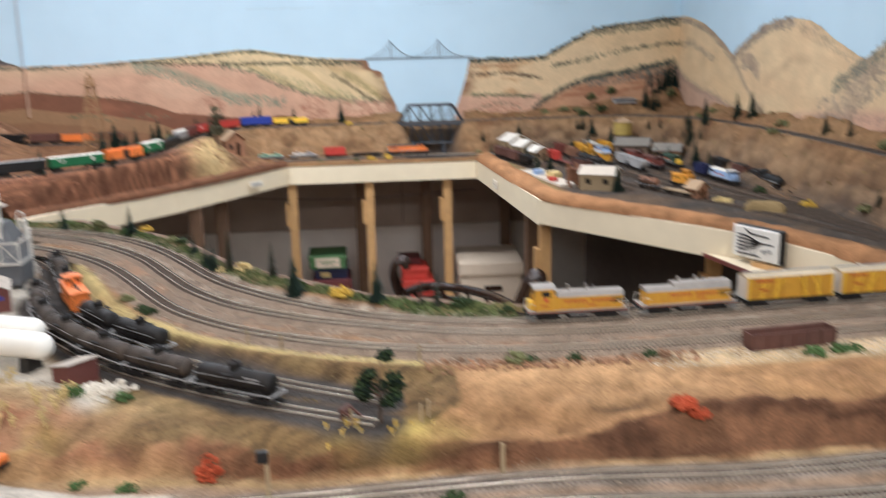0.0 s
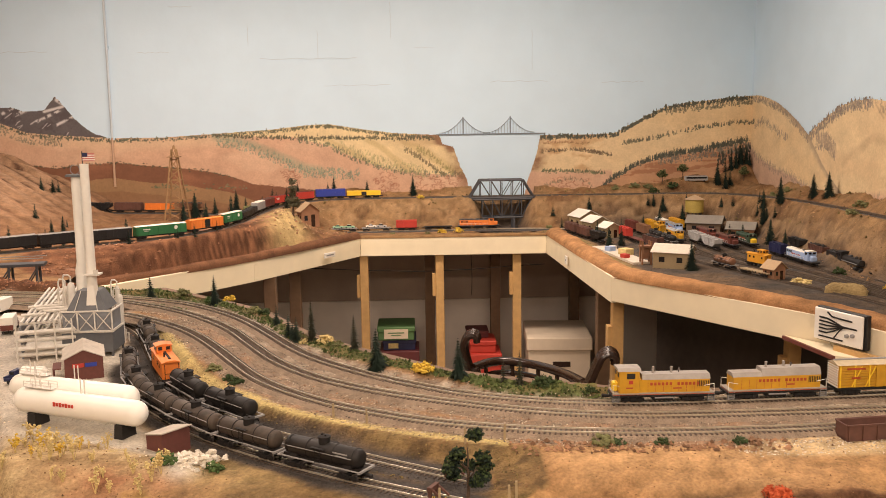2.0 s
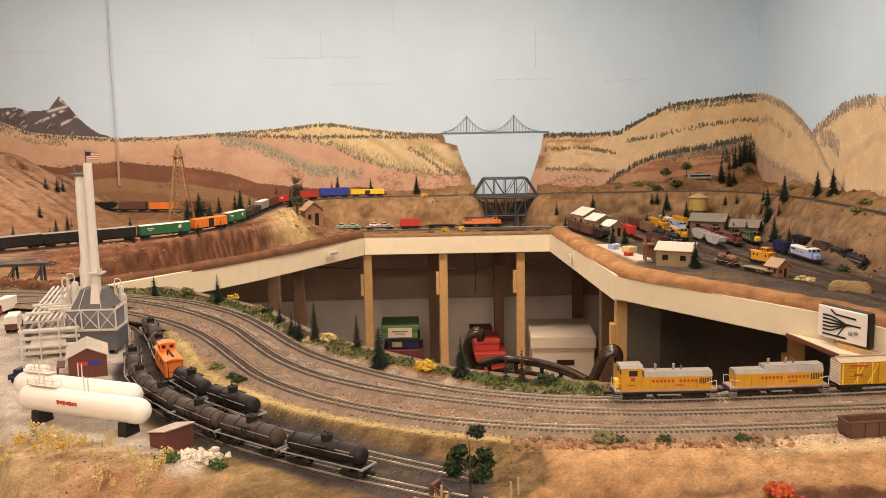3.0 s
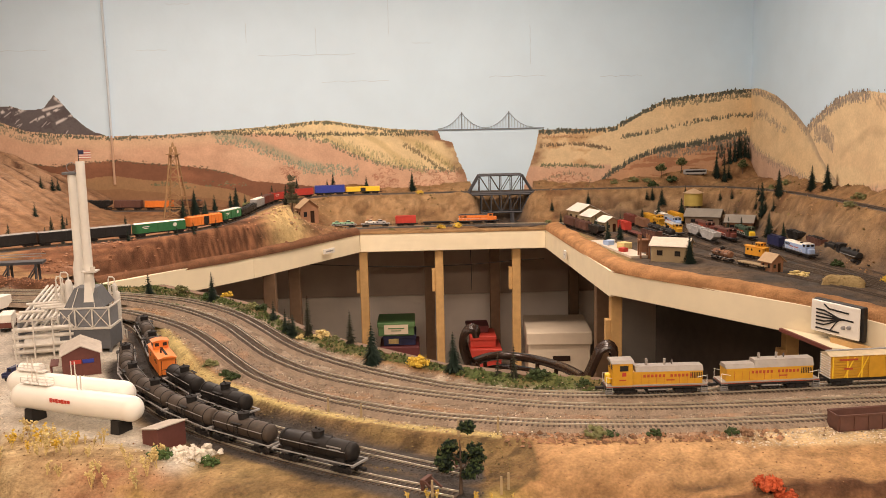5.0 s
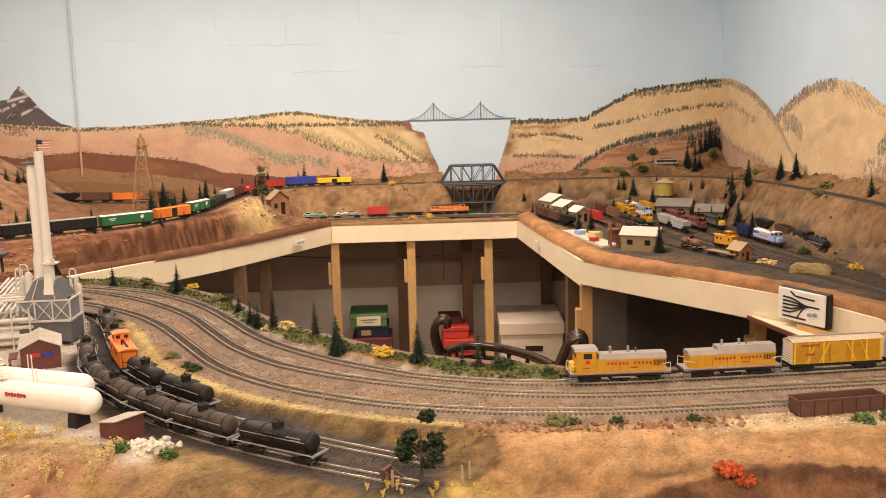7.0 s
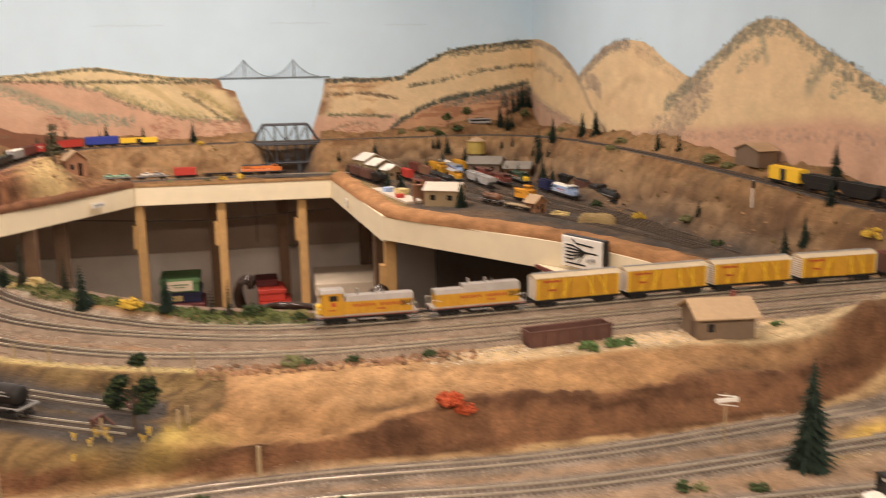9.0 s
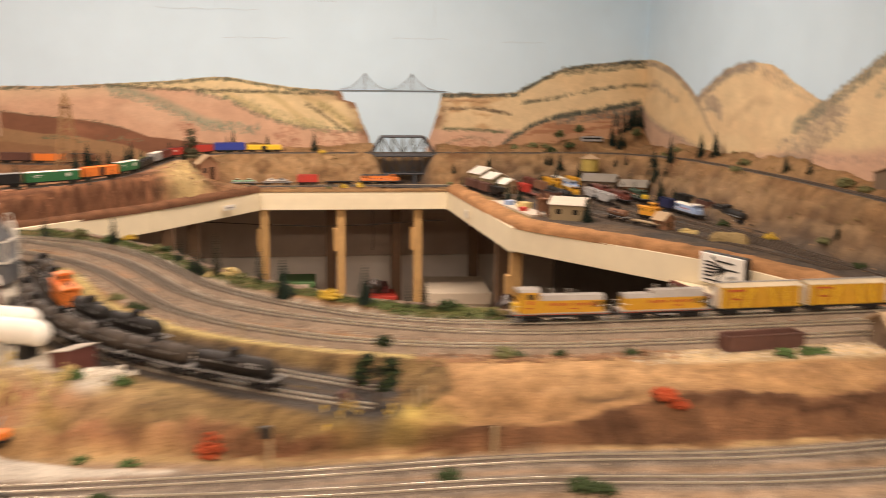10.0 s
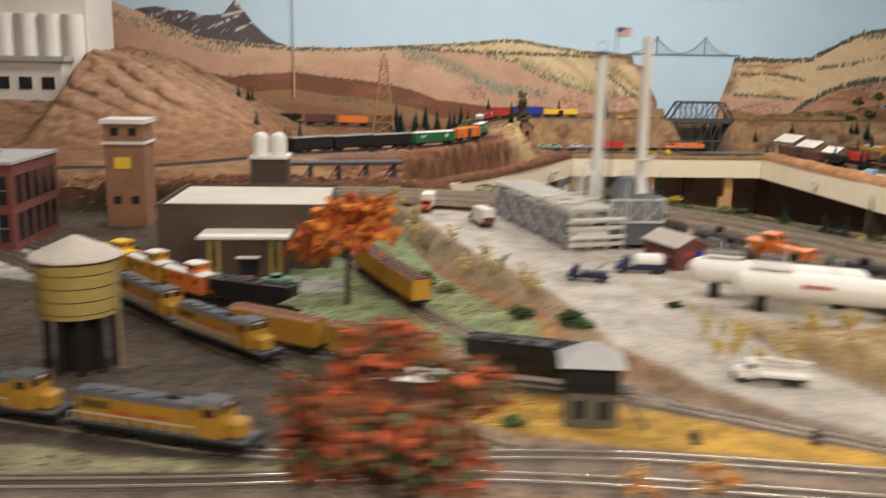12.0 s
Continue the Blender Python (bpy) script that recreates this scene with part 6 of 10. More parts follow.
def hopper(label, paint, L=0.142, load=None):
    t = thing("hopper_car", label, "railway car")
    part("hopper_body", Mesh().along_y([(-L / 2, 0.046), (-L / 2, 0.030), (-L / 2 + 0.030, 0.014), (L / 2 - 0.030, 0.014), (L / 2, 0.030), (L / 2, 0.046)], -0.0155, 0.0155), paint, t)
    for s in (-1, 1):
        for i in range(10):
            x = -L / 2 + 0.004 + i * (L - 0.008) / 9
            z0 = 0.030 if abs(x) > L / 2 - 0.02 else 0.016
            part("side_post", Mesh().box((x, s * 0.0162, (z0 + 0.046) / 2), (0.0018, 0.0018, 0.046 - z0)), paint, t)
        part("top_rail", Mesh().box((0, s * 0.0162, 0.0462), (L, 0.002, 0.0022)), paint, t)
        part("belt_rail", Mesh().box((0, s * 0.0162, 0.0300), (L, 0.0012, 0.0012)), paint, t)
    lm = Mesh()
    for i in range(40):
        lm.clump((ROLL.uniform(-L / 2 + 0.008, L / 2 - 0.008), ROLL.uniform(-0.010, 0.010), 0.0455 + ROLL.uniform(0, 0.003)), ROLL.uniform(0.003, 0.007), ROLL, 0.6)
    tagged(part("load", lm, load or M_BLACK, t), kind="stuff")
    part("centre_sill", Mesh().box((0, 0, 0.0115), (L, 0.008, 0.005)), M_UNDERF, t)
    bogie(t, -L / 2 + 0.02), bogie(t, L / 2 - 0.02), couplers(t, L / 2)
    return t


def flat_car(label, paint, L=0.14, load=None):
    t = thing("flat_car", label, "railway car")
    part("deck", Mesh().box((0, 0, 0.0145), (L, 0.031, 0.004), bev=0.0005), paint, t)
    part("centre_sill", Mesh().box((0, 0, 0.0105), (L - 0.02, 0.010, 0.005)), M_UNDERF, t)
    for s in (-1, 1):
        for i in range(9):
            part("stake_pocket", Mesh().box((-L / 2 + 0.006 + i * (L - 0.012) / 8, s * 0.0158, 0.0145), (0.002, 0.0014, 0.004)), M_UNDERF, t)
    if load:
        load(t)
    bogie(t, -L / 2 + 0.022), bogie(t, L / 2 - 0.022), couplers(t, L / 2)
    return t


def steam_engine(label):
    t = thing("steam_locomotive", label, "locomotive")
    part("boiler", Mesh().lathe([(0.006, 0.100), (0.0115, 0.098), (0.0118, 0.075), (0.0122, 0.02), (0.014, -0.01), (0.014, -0.03)], (0, 0, 0.031), 18, "x"), M_BLACK, t, "", True)
    part("cab", Mesh().box((-0.045, 0, 0.036), (0.030, 0.033, 0.032), bev=0.001), M_BLACK, t)
    part("cab_roof", Mesh().along_x([(-0.018, 0.052), (0.018, 0.052), (0.010, 0.056), (-0.010, 0.056)], -0.063, -0.027), M_BLACK, t)
    for y in (-0.0167, 0.0167):
        part("window", Mesh().box((-0.045, y, 0.043), (0.012, 0.0006, 0.009)), M_GLASS, t)
    part("chimney", Mesh().lathe([(0.004, 0), (0.0035, 0.008), (0.0042, 0.011)], (0.086, 0, 0.041), 10), M_BLACK, t)
    for x in (0.055, 0.015):
        part("dome", Mesh().lathe([(0.0065, 0), (0.0065, 0.005), (0.004, 0.008), (0.001, 0.009)], (x, 0, 0.0415), 12), M_BLACK, t, "", True)
    part("running_board", Mesh().box((0.03, 0, 0.026), (0.12, 0.031, 0.0012)), M_GREY, t)
    part("cylinder", Mesh().tube((0.070, -0.0135, 0.011), (0.090, -0.0135, 0.011), 0.0055, None, 10).tube((0.070, 0.0135, 0.011), (0.090, 0.0135, 0.011), 0.0055, None, 10), M_BLACK, t)
    for x in (-0.03, -0.008, 0.014, 0.036):
        w = Mesh()
        for s in (-1, 1):
            w.tube((x, s * 0.0085, 0.0085), (x, s * 0.0112, 0.0085), 0.0087, None, 16)
        part("drive_wheel", w, M_WHEEL, t)
    part("side_rod", Mesh().box((0.02, -0.0128, 0.008), (0.10, 0.0012, 0.0022)).box((0.02, 0.0128, 0.008), (0.10, 0.0012, 0.0022)), M_RAIL, t)
    part("frame", Mesh().box((0.02, 0, 0.012), (0.16, 0.010, 0.006)), M_UNDERF, t)
    part("pilot", Mesh().box((0.103, 0, 0.007), (0.010, 0.026, 0.010), taper=0.6), M_BLACK, t)
    part("tender", Mesh().box((-0.115, 0, 0.030), (0.085, 0.032, 0.028), bev=0.001), M_BLACK, t)
    cl = Mesh()
    for i in range(24):
        cl.clump((-0.112 + ROLL.uniform(-0.03, 0.03), ROLL.uniform(-0.010, 0.010), 0.044), ROLL.uniform(0.003, 0.006), ROLL)
    tagged(part("coal", cl, M_BLACK, t), kind="stuff")
    bogie(t, -0.092), bogie(t, -0.138), couplers(t, 0.158)
    return t


# yellow train on the outer main line
set_on(switcher("yellow switch engine with cab and dusty grey roof"), T_A, x=0.372, flip=True).scale = (1.08, 1, 1)
set_on(switcher("yellow cabless booster switch engine with grey roof", False), T_A, x=0.546, flip=True).scale = (1.08, 1, 1)
proto = stock_car("yellow slatted stock car with white ends and tan roof")
tagged(proto, group="yellow stock cars on the outer line")
set_on(proto, T_A, x=0.717, flip=True)
for x in (0.881, 1.047, 1.213):
    c = copy_thing(proto, Matrix())
    set_on(c, T_A, x=x, flip=True)
set_on(boxcar("dark brown boxcar behind the yellow stock cars", M_BROWN, M_BOXRED), T_A, x=1.378, flip=True)
set_on(boxcar("dark brown boxcar behind the yellow stock cars", M_BROWN, M_BOXRED), T_A, x=1.53, flip=True)

# tank cars on the two sidings
proto = tank_car("dusty grey-black tank car on the siding", M_DUST)
tagged(proto, group="tank cars on the sidings")
spots = (-0.128, -0.241, -0.336, -0.420, -0.485, -0.538)
first = tank_car("black tank car with white lettering panel on the siding", M_DKTANK, 0.134, True)
tagged(first, group="tank cars on the sidings")
set_on(first, T_S1, x=spots[0])
set_on(proto, T_S1, x=spots[1])
for x in spots[2:]:
    set_on(copy_thing(proto, Matrix()), T_S1, x=x)
black = tank_car("black riveted tank car on the outer siding", M_DKTANK)
tagged(black, group="tank cars on the sidings")
set_on(black, T_S2, x=-0.298)
set_on(copy_thing(black, Matrix()), T_S2, x=-0.391)
set_on(caboose("bright orange caboose among the tank cars", M_ORANGE, M_ORANGE, 0.124), T_S2, x=-0.463)
for x in (-0.520, -0.578):
    set_on(copy_thing(proto, Matrix()), T_S2, x=x)

# long freight on the upper line in the west and the parked black cars in the east
upper = [(0.17, M_YELB, M_YELB, None, "yellow boxcar with black doors on the upper line"), (0.15, M_BLUE, M_BLUE, None, "blue boxcar on the upper line"), (0.142, M_RED, M_BOXRED, None, "red boxcar on the upper line"),
         (0.142, M_RED, M_BOXRED, M_WHITE, "red boxcar with white emblem on the upper line"), (0.142, M_BOXRED, M_BROWN, None, "dark red boxcar on the upper line"), (0.13, M_GREY, M_WHITE, None, "pale grey boxcar with white roof on the upper line"),
         (0.13, M_BLACK, M_BLACK, None, "low black boxcar on the upper line"), (0.13, M_BLACK, M_BLACK, None, "low black boxcar on the upper line"), (0.15, M_GREEN, M_WHITE, M_WHITE, "green boxcar with white roof on the upper line"), (0.17, M_ORANGE, M_ORANGE, None, "orange boxcar with black open door on the upper line"),
         (0.20, M_GREEN, M_WHITE, M_WHITE, "long green boxcar with white roof on the upper line")] + [(0.16, M_BLACK, M_GREY, None, "black boxcar with grey roof on the upper line")] * 3
run = np.concatenate([[0], np.cumsum(np.linalg.norm(np.diff(T_FAR[:, :2], axis=0), axis=1))])
back_part = np.where((T_FAR[:, 1] > 4.3) & (T_FAR[:, 0] < 0.5))[0]
at = run[back_part[int(np.argmin(np.abs(T_FAR[back_part, 0] + 0.185)))]]
for length, body, roof, emb, lab in upper:
    ob = boxcar(lab, body, roof, M_BLACK if body in (M_ORANGE, M_YELB) else None, length, 0.034 if "low" in lab else 0.047, emb)
    tagged(ob, group="freight cars on the upper line")
    set_on(ob, T_FAR, s=at - length / 2)
    at -= length + 0.010


T_CUT = track("rusty track in the cut behind the upper line", [(-2.2, 4.62), (-1.8, 4.60), (-1.5, 4.56), (-1.2, 4.50), (-0.95, 4.42)], 1.168, rail=M_DULLRAIL)
for x, ob in ((-1.60, hopper("black hopper car in the hillside cut", M_BLACK)), (-1.44, boxcar("brown boxcar in the hillside cut", M_BROWN)), (-1.28, boxcar("orange boxcar in the hillside cut", M_ORANGE, M_RUST)), (-1.12, hopper("rusty hopper car in the hillside cut", M_RUST))):
    tagged(ob, group="cars in the hillside cut")
    set_on(ob, T_CUT, x=x)


def set_y(ob, P, y, flip=False):
    sel = np.where(P[:, 0] > 0.6)[0]
    i = sel[int(np.argmin(np.abs(P[sel, 1] - y)))]
    a, b = max(0, i - 6), min(len(P) - 1, i + 6)
    t = P[b] - P[a]
    ob.location, ob.rotation_euler = tuple(P[i]), (0, 0, math.atan2(t[1], t[0]) + (math.pi if flip else 0))
    return ob


set_y(boxcar("bright yellow boxcar on the upper line by the east wall", M_YELB, M_YELB, M_BLACK, 0.142), T_FAR, 2.17)
hp = hopper("black hopper car with coal on the upper east line", M_BLACK)
tagged(hp, group="black hoppers on the upper line")
set_y(hp, T_FAR, 2.015)
for y in (1.86, 1.705, 1.55):
    set_y(copy_thing(hp, Matrix()), T_FAR, y)

# west engine yard
gold = diesel("yellow and grey road diesel in the engine yard", M_GOLD, M_DGREY)
tagged(gold, group="yellow diesels in the engine yard")
set_on(gold, T_F2, x=-1.345, flip=True)
set_on(copy_thing(gold, Matrix()), T_F2, x=-1.555, flip=True)
set_on(copy_thing(gold, Matrix()), T_F2, x=-1.765, flip=True)
set_on(copy_thing(gold, Matrix()), T_Y1, x=-1.335, flip=True)
set_on(copy_thing(gold, Matrix()), T_Y1, x=-1.474, flip=True)
set_on(copy_thing(gold, Matrix()), T_Y1, x=-1.612, flip=True)
set_on(hopper("black hopper car in the engine yard", M_BLACK), T_Y2, x=-1.325, flip=True)
set_on(caboose("orange and white caboose in the engine yard", M_ORANGE, M_WHITE), T_Y2, x=-1.435, flip=True)
set_on(caboose("yellow caboose in the engine yard", M_YEL, M_WHITE), T_Y2, x=-1.517, flip=True)
set_on(caboose("yellow caboose in the engine yard", M_YEL, M_YELB), T_Y2, x=-1.60, flip=True)
bh = hopper("long black hopper car beside the ochre island", M_BLACK, 0.165)
set_on(bh, T_F1, x=-0.945).scale = (1, 1, 1.12)
for x in (-1.125, -1.27):
    set_on(boxcar("mustard boxcar with rusty roof beside the ochre island", M_GOLD, M_RUST, None, 0.145), T_F1, x=x)
for s_ in (0.56, 0.71):
    set_on(boxcar("yellow boxcar with brown end on the lawn track", M_YEL, M_BROWN), T_LAWN, s=s_)
ws_ = thing("yard_shed", "low dark yard shed with two white roofs", "shed", (-1.085, 1.168, 1.094), math.radians(-14))
for x, w in ((-0.026, 0.044), (0.024, 0.052)):
    part("wall", Mesh().box((x, 0, 0.013), (w, 0.044, 0.030)), M_BROWN, ws_)
    part("roof", Mesh().along_x([(-0.026, 0.028), (0.026, 0.028), (0.0, 0.037)], x - w / 2 - 0.002, x + w / 2 + 0.002), M_WHITE, ws_, "white gabled roof")

# east yard
yard_cars = [
    (0, 4.22, boxcar("weathered brown boxcar in the far yard", M_BROWN)), (0, 4.06, boxcar("weathered brown boxcar in the far yard", M_BROWN)), (0, 3.90, hopper("black hopper car in the far yard", M_BLACK, 0.12)),
    (1, 4.22, flat_car("rusty brown flat car in the far yard", M_BROWN)), (1, 3.86, flat_car("rusty brown flat car in the far yard", M_BOXRED)), (1, 3.70, hopper("rusty hopper car in the far yard", M_BROWN)),
    (1, 3.16, tank_car("rusty brown tank car in the far yard", M_RUST, 0.115)), (1, 3.00, flat_car("worn tan flat car in the far yard", M_TANC)),
    (1, 4.02, boxcar("bright red boxcar in the far yard", M_RED, M_RED, None, 0.11)), (2, 4.28, boxcar("brown boxcar in the far yard", M_BOXRED, None, None, 0.12)), (2, 4.11, boxcar("brown boxcar in the far yard", M_RUST, None, None, 0.12)), (2, 3.95, tank_car("black tank car in the far yard", M_BLACK)), (2, 3.80, tank_car("black tank car in the far yard", M_BLACK)),
    (2, 3.18, caboose("yellow-orange caboose in the far yard", M_AMBER, M_AMBER, 0.100)),
    (3, 4.28, boxcar("tan yellow boxcar in the far yard", M_YEL, None, None, 0.13)), (3, 4.12, caboose("yellow caboose in the far yard", M_YEL, M_YEL)), (3, 3.90, diesel("yellow and grey diesel in the far yard", M_YEL, M_PGREY)),
    (4, 4.34, boxcar("pale grey boxcar in the far yard", M_GREY, M_WHITE)), (4, 4.14, diesel("pale blue and yellow diesel in the far yard", M_LBLUE, M_GREY)),
    (4, 3.80, hopper("pale grey hopper car in the far yard", M_PGREY, 0.15, M_GREY)), (4, 3.63, hopper("pale grey hopper car in the far yard", M_PGREY, 0.15, M_GREY)),
    (5, 4.32, boxcar("yellow boxcar in the far yard", M_YEL)), (5, 3.93, diesel("dark red diesel locomotive in the far yard", M_BOXRED, M_BROWN)),
    (5, 3.70, diesel("dark red diesel locomotive in the far yard", M_BOXRED, M_BROWN)), (6, 3.72, diesel("dark green diesel with yellow nose in the far yard", M_DGREEN, M_DGREEN, 0.19, M_YELB)),
    (6, 3.42, boxcar("dark blue boxcar in the far yard", M_NAVY, M_NAVY, None, 0.10)), (6, 3.23, diesel("pale blue diesel locomotive in the far yard", M_LBLUE, M_WHITE)),
    (7, 3.56, hopper("black hopper car with coal in the far yard", M_BLACK, 0.12)), (7, 3.36, hopper("brown hopper car in the far yard", M_BROWN, 0.13)), (7, 3.10, steam_engine("black steam locomotive with tender in the far yard")),
]
for k, y, ob in yard_cars:
    tagged(ob, group="rolling stock in the far yard")
    set_y(ob, T_YARD[k], y)
for x, ob in ((-0.36, flat_car("grey flat car carrying model automobiles", M_GREY)), (-0.20, flat_car("grey flat car carrying model automobiles", M_GREY)), (-0.05, boxcar("small red car on the low track", M_RED, None, None, 0.10)), (0.10, flat_car("dark flat car on the low track", M_UNDERF)), (0.30, diesel("orange diesel on the low track under the bridge", M_ORANGE, M_BLACK))):
    tagged(ob, group="cars on the low track")
    set_on(ob, T_LOW, x=x)

# ---- plants ----
M_PINEG = mat("pine_foliage", (0.017, 0.028, 0.019), 0.9, var=0.5, scale=160, spec=0.2)
M_CYPRESS = mat("brown_green_foliage", (0.030, 0.030, 0.018), 0.9, var=0.5, scale=160, spec=0.2)
M_WILLOW = mat("willow_foliage", (0.105, 0.095, 0.055), 0.9, var=0.5, scale=160, spec=0.2)
M_DKG = mat("dark_foliage", (0.045, 0.065, 0.025), 0.9, var=0.5, scale=160, spec=0.2)
M_LEAFG = mat("green_foliage", (0.085, 0.135, 0.045), 0.9, var=0.45, scale=160, spec=0.2)
M_OLIVE = mat("olive_foliage", (0.17, 0.17, 0.075), 0.9, var=0.4, scale=160, spec=0.2)
M_YFOL = mat("yellow_foliage", (0.62, 0.42, 0.06), 0.9, var=0.3, scale=160, spec=0.2)
M_STRAW = mat("straw_foliage", (0.60, 0.47, 0.21), 0.9, var=0.35, scale=160, spec=0.2)
M_OFOL = mat("orange_foliage", (0.62, 0.22, 0.035), 0.9, var=0.4, scale=120, spec=0.2)
M_RFOL = mat("red_foliage", (0.40, 0.08, 0.03), 0.9, var=0.4, scale=120, spec=0.2)
M_SCARLET = mat("scarlet_foliage", (0.58, 0.13, 0.05), 0.9, var=0.4, scale=120, spec=0.2)
M_RUSTF = mat("rust_brown_foliage", (0.22, 0.10, 0.05), 0.9, var=0.4, scale=120, spec=0.2)
M_BARK = mat("bark", (0.085, 0.055, 0.035), 0.9, var=0.4, scale=200, bump=0.5, bump_scale=500)
M_STONEW = mat("white_gravel", (0.66, 0.60, 0.50), 0.9, var=0.3, scale=200)
M_ROCK = mat("brown_rock", (0.28, 0.16, 0.09), 0.95, var=0.4, scale=120, bump=0.6)
PL = random.Random(9)


def on_ground(x, y):
    return (x, y, ground_at(x, y) - 0.001)


def pine(at, h, label="dark green bottle-brush pine tree", w=0.30, group="pine trees", thin=False):
    t = thing("pine_tree", label, "tree", at, PL.uniform(0, 6), group)
    part("trunk", Mesh().tube((0, 0, -0.004), (0, 0, h * 0.95), h * 0.026 + 0.0005, 0.0004, 7), M_BARK, t)
    m = Mesh()
    layers = max(9, int(h / 0.0045))
    for i in range(layers):
        f = i / (layers - 1)
        z = h * (0.05 + 0.93 * f)
        r = 1.22 * h * w * (1 - f) ** 0.8 * PL.uniform(0.8, 1.1) + 0.0012
        n = max(6, int(13 * (1 - f)) + 6)
        for k in range(n):
            a = 6.283 * (k + PL.random()) / n
            rr = r * PL.uniform(0.65, 1.08)
            c, s = math.cos(a), math.sin(a)
            wd = 0.0016 + rr * 0.26
            tip = (c * rr, s * rr, z - rr * PL.uniform(0.25, 0.5))
            b1 = (-s * wd * 0.5 + c * rr * 0.35, c * wd * 0.5 + s * rr * 0.35, z - rr * 0.05)
            b2 = (s * wd * 0.5 + c * rr * 0.35, -c * wd * 0.5 + s * rr * 0.35, z - rr * 0.12)
            top = (0, 0, z + h * 0.025)
            m.add([top, b1, tip, b2], [(0, 1, 2), (0, 2, 3)])
    part("crown", m, M_PINEG if not thin else M_CYPRESS, t)
    return t


def bush(at, r, material, label, n=46, squash=0.75, group="", name="bush"):
    m = Mesh()
    for i in range(n):
        a, e = PL.uniform(0, 6.283), PL.uniform(0.0, 1.0)
        q = r * PL.uniform(0.35, 1.0)
        c = (math.cos(a) * q * (1 - e * e) ** 0.5, math.sin(a) * q * (1 - e * e) ** 0.5, q * e * squash + r * 0.12)
        m.clump(c, r * PL.uniform(0.14, 0.27), PL, 0.8, 0.45)
    for i in range(n * 2):
        a, e = PL.uniform(0, 6.283), PL.uniform(0, 1)
        q = r * PL.uniform(0.8, 1.15)
        m.leaf((math.cos(a) * q * (1 - e * e) ** 0.5, math.sin(a) * q * (1 - e * e) ** 0.5, q * e * squash + r * 0.1), r * PL.uniform(0.06, 0.13), PL)
    ob = m.obj(name, material)
    ob.location = at
    return tagged(ob, label, "bush", group)


def leafy_tree(at, h, mats, label, spread=0.42, trunk_h=0.40, n=520, limbs=7, leaf=0.035, clusters=None):
    """Trunk, limbs and a gappy crown; mats: one or more leaf materials."""
    t = thing("leafy_tree", label, "tree", at, 0, "")
    part("trunk", Mesh().tube((0, 0, -0.005), (h * 0.01, 0, h * trunk_h), h * 0.032, h * 0.020, 9).tube((h * 0.01, 0, h * trunk_h), (0, 0.01 * h, h * 0.8), h * 0.020, h * 0.006, 7), M_BARK, t)
    ends = []
    for i in range(limbs):
        a = 6.283 * (i + PL.uniform(-0.3, 0.3)) / limbs
        z0 = h * PL.uniform(trunk_h * 0.8, 0.66)
        q = h * spread * PL.uniform(0.55, 0.95)
        e = (math.cos(a) * q, math.sin(a) * q, z0 + h * PL.uniform(0.08, 0.30))
        mid = (e[0] * 0.5, e[1] * 0.5, z0 + (e[2] - z0) * 0.35)
        part("limb", Mesh().tube((0, 0, z0), mid, h * 0.013, h * 0.009, 6).tube(mid, e, h * 0.009, h * 0.003, 6), M_BARK, t)
        ends.append(e)
    ends.append((0, 0, h * 0.88))
    if clusters:
        ends = [(x * h, y * h, z * h) for x, y, z in clusters]
    for k, m_leaf in enumerate(mats):
        m = Mesh()
        for i in range(n // len(mats)):
            e = ends[PL.randrange(len(ends))]
            q = h * spread * 0.55 * PL.random() ** 0.5
            d = Vector((PL.gauss(0, 1), PL.gauss(0, 1), PL.gauss(0, 0.8))).normalized() * q
            c = (e[0] + d.x, e[1] + d.y, e[2] + d.z * 0.75)
            if i % 4 == 0:
                m.clump(c, h * leaf * PL.uniform(0.6, 1.1), PL, 0.8, 0.5)
            else:
                m.leaf(c, h * leaf * PL.uniform(0.8, 1.4), PL)
        part("crown", m, m_leaf, t)
    return t


def stalks(at, h, material, label, n=5):
    """Thin dry weeds with tufts."""
    t = thing("dry_shrub", label, "shrub", at, PL.uniform(0, 6), "dry shrubs")
    st, tf = Mesh(), Mesh()
    for i in range(n):
        a = PL.uniform(0, 6.283)
        e = (math.cos(a) * h * 0.22, math.sin(a) * h * 0.22, h * PL.uniform(0.6, 1.0))
        st.tube((0, 0, -0.002), e, 0.0007, 0.0004, 4)
        for k in range(9):
            f = PL.uniform(0.45, 1.05)
            tf.clump((e[0] * f + PL.gauss(0, h * 0.06), e[1] * f + PL.gauss(0, h * 0.06), e[2] * f + PL.gauss(0, h * 0.04)), h * PL.uniform(0.03, 0.075), PL, 0.9, 0.5)
    part("stem", st, M_STRAW, t)
    part("tuft", tf, material, t)
    return t


# ---- buildings and small things of the near layout ----
M_ROOFG = mat("pale_grey_shingle", (0.50, 0.44, 0.37), 0.85, var=0.15, scale=60, stain=0.25)
M_REDWOOD = mat("dark_red_siding", (0.135, 0.045, 0.035), 0.75, var=0.15, scale=60)
M_STEEL = mat("grey_sheet_steel", (0.24, 0.25, 0.27), 0.5, metal=0.2, var=0.15, scale=50, stain=0.2)
M_DSTEEL = mat("dark_grey_cladding", (0.115, 0.118, 0.125), 0.65, var=0.15, scale=50, stain=0.15)
M_PIPEW = mat("dusty_white_pipe", (0.68, 0.64, 0.57), 0.55, var=0.1, scale=60, stain=0.15)
M_BRICK = mat("red_brick", (0.18, 0.055, 0.04), 0.85, var=0.2, scale=120, bump=0.3, bump_scale=700)
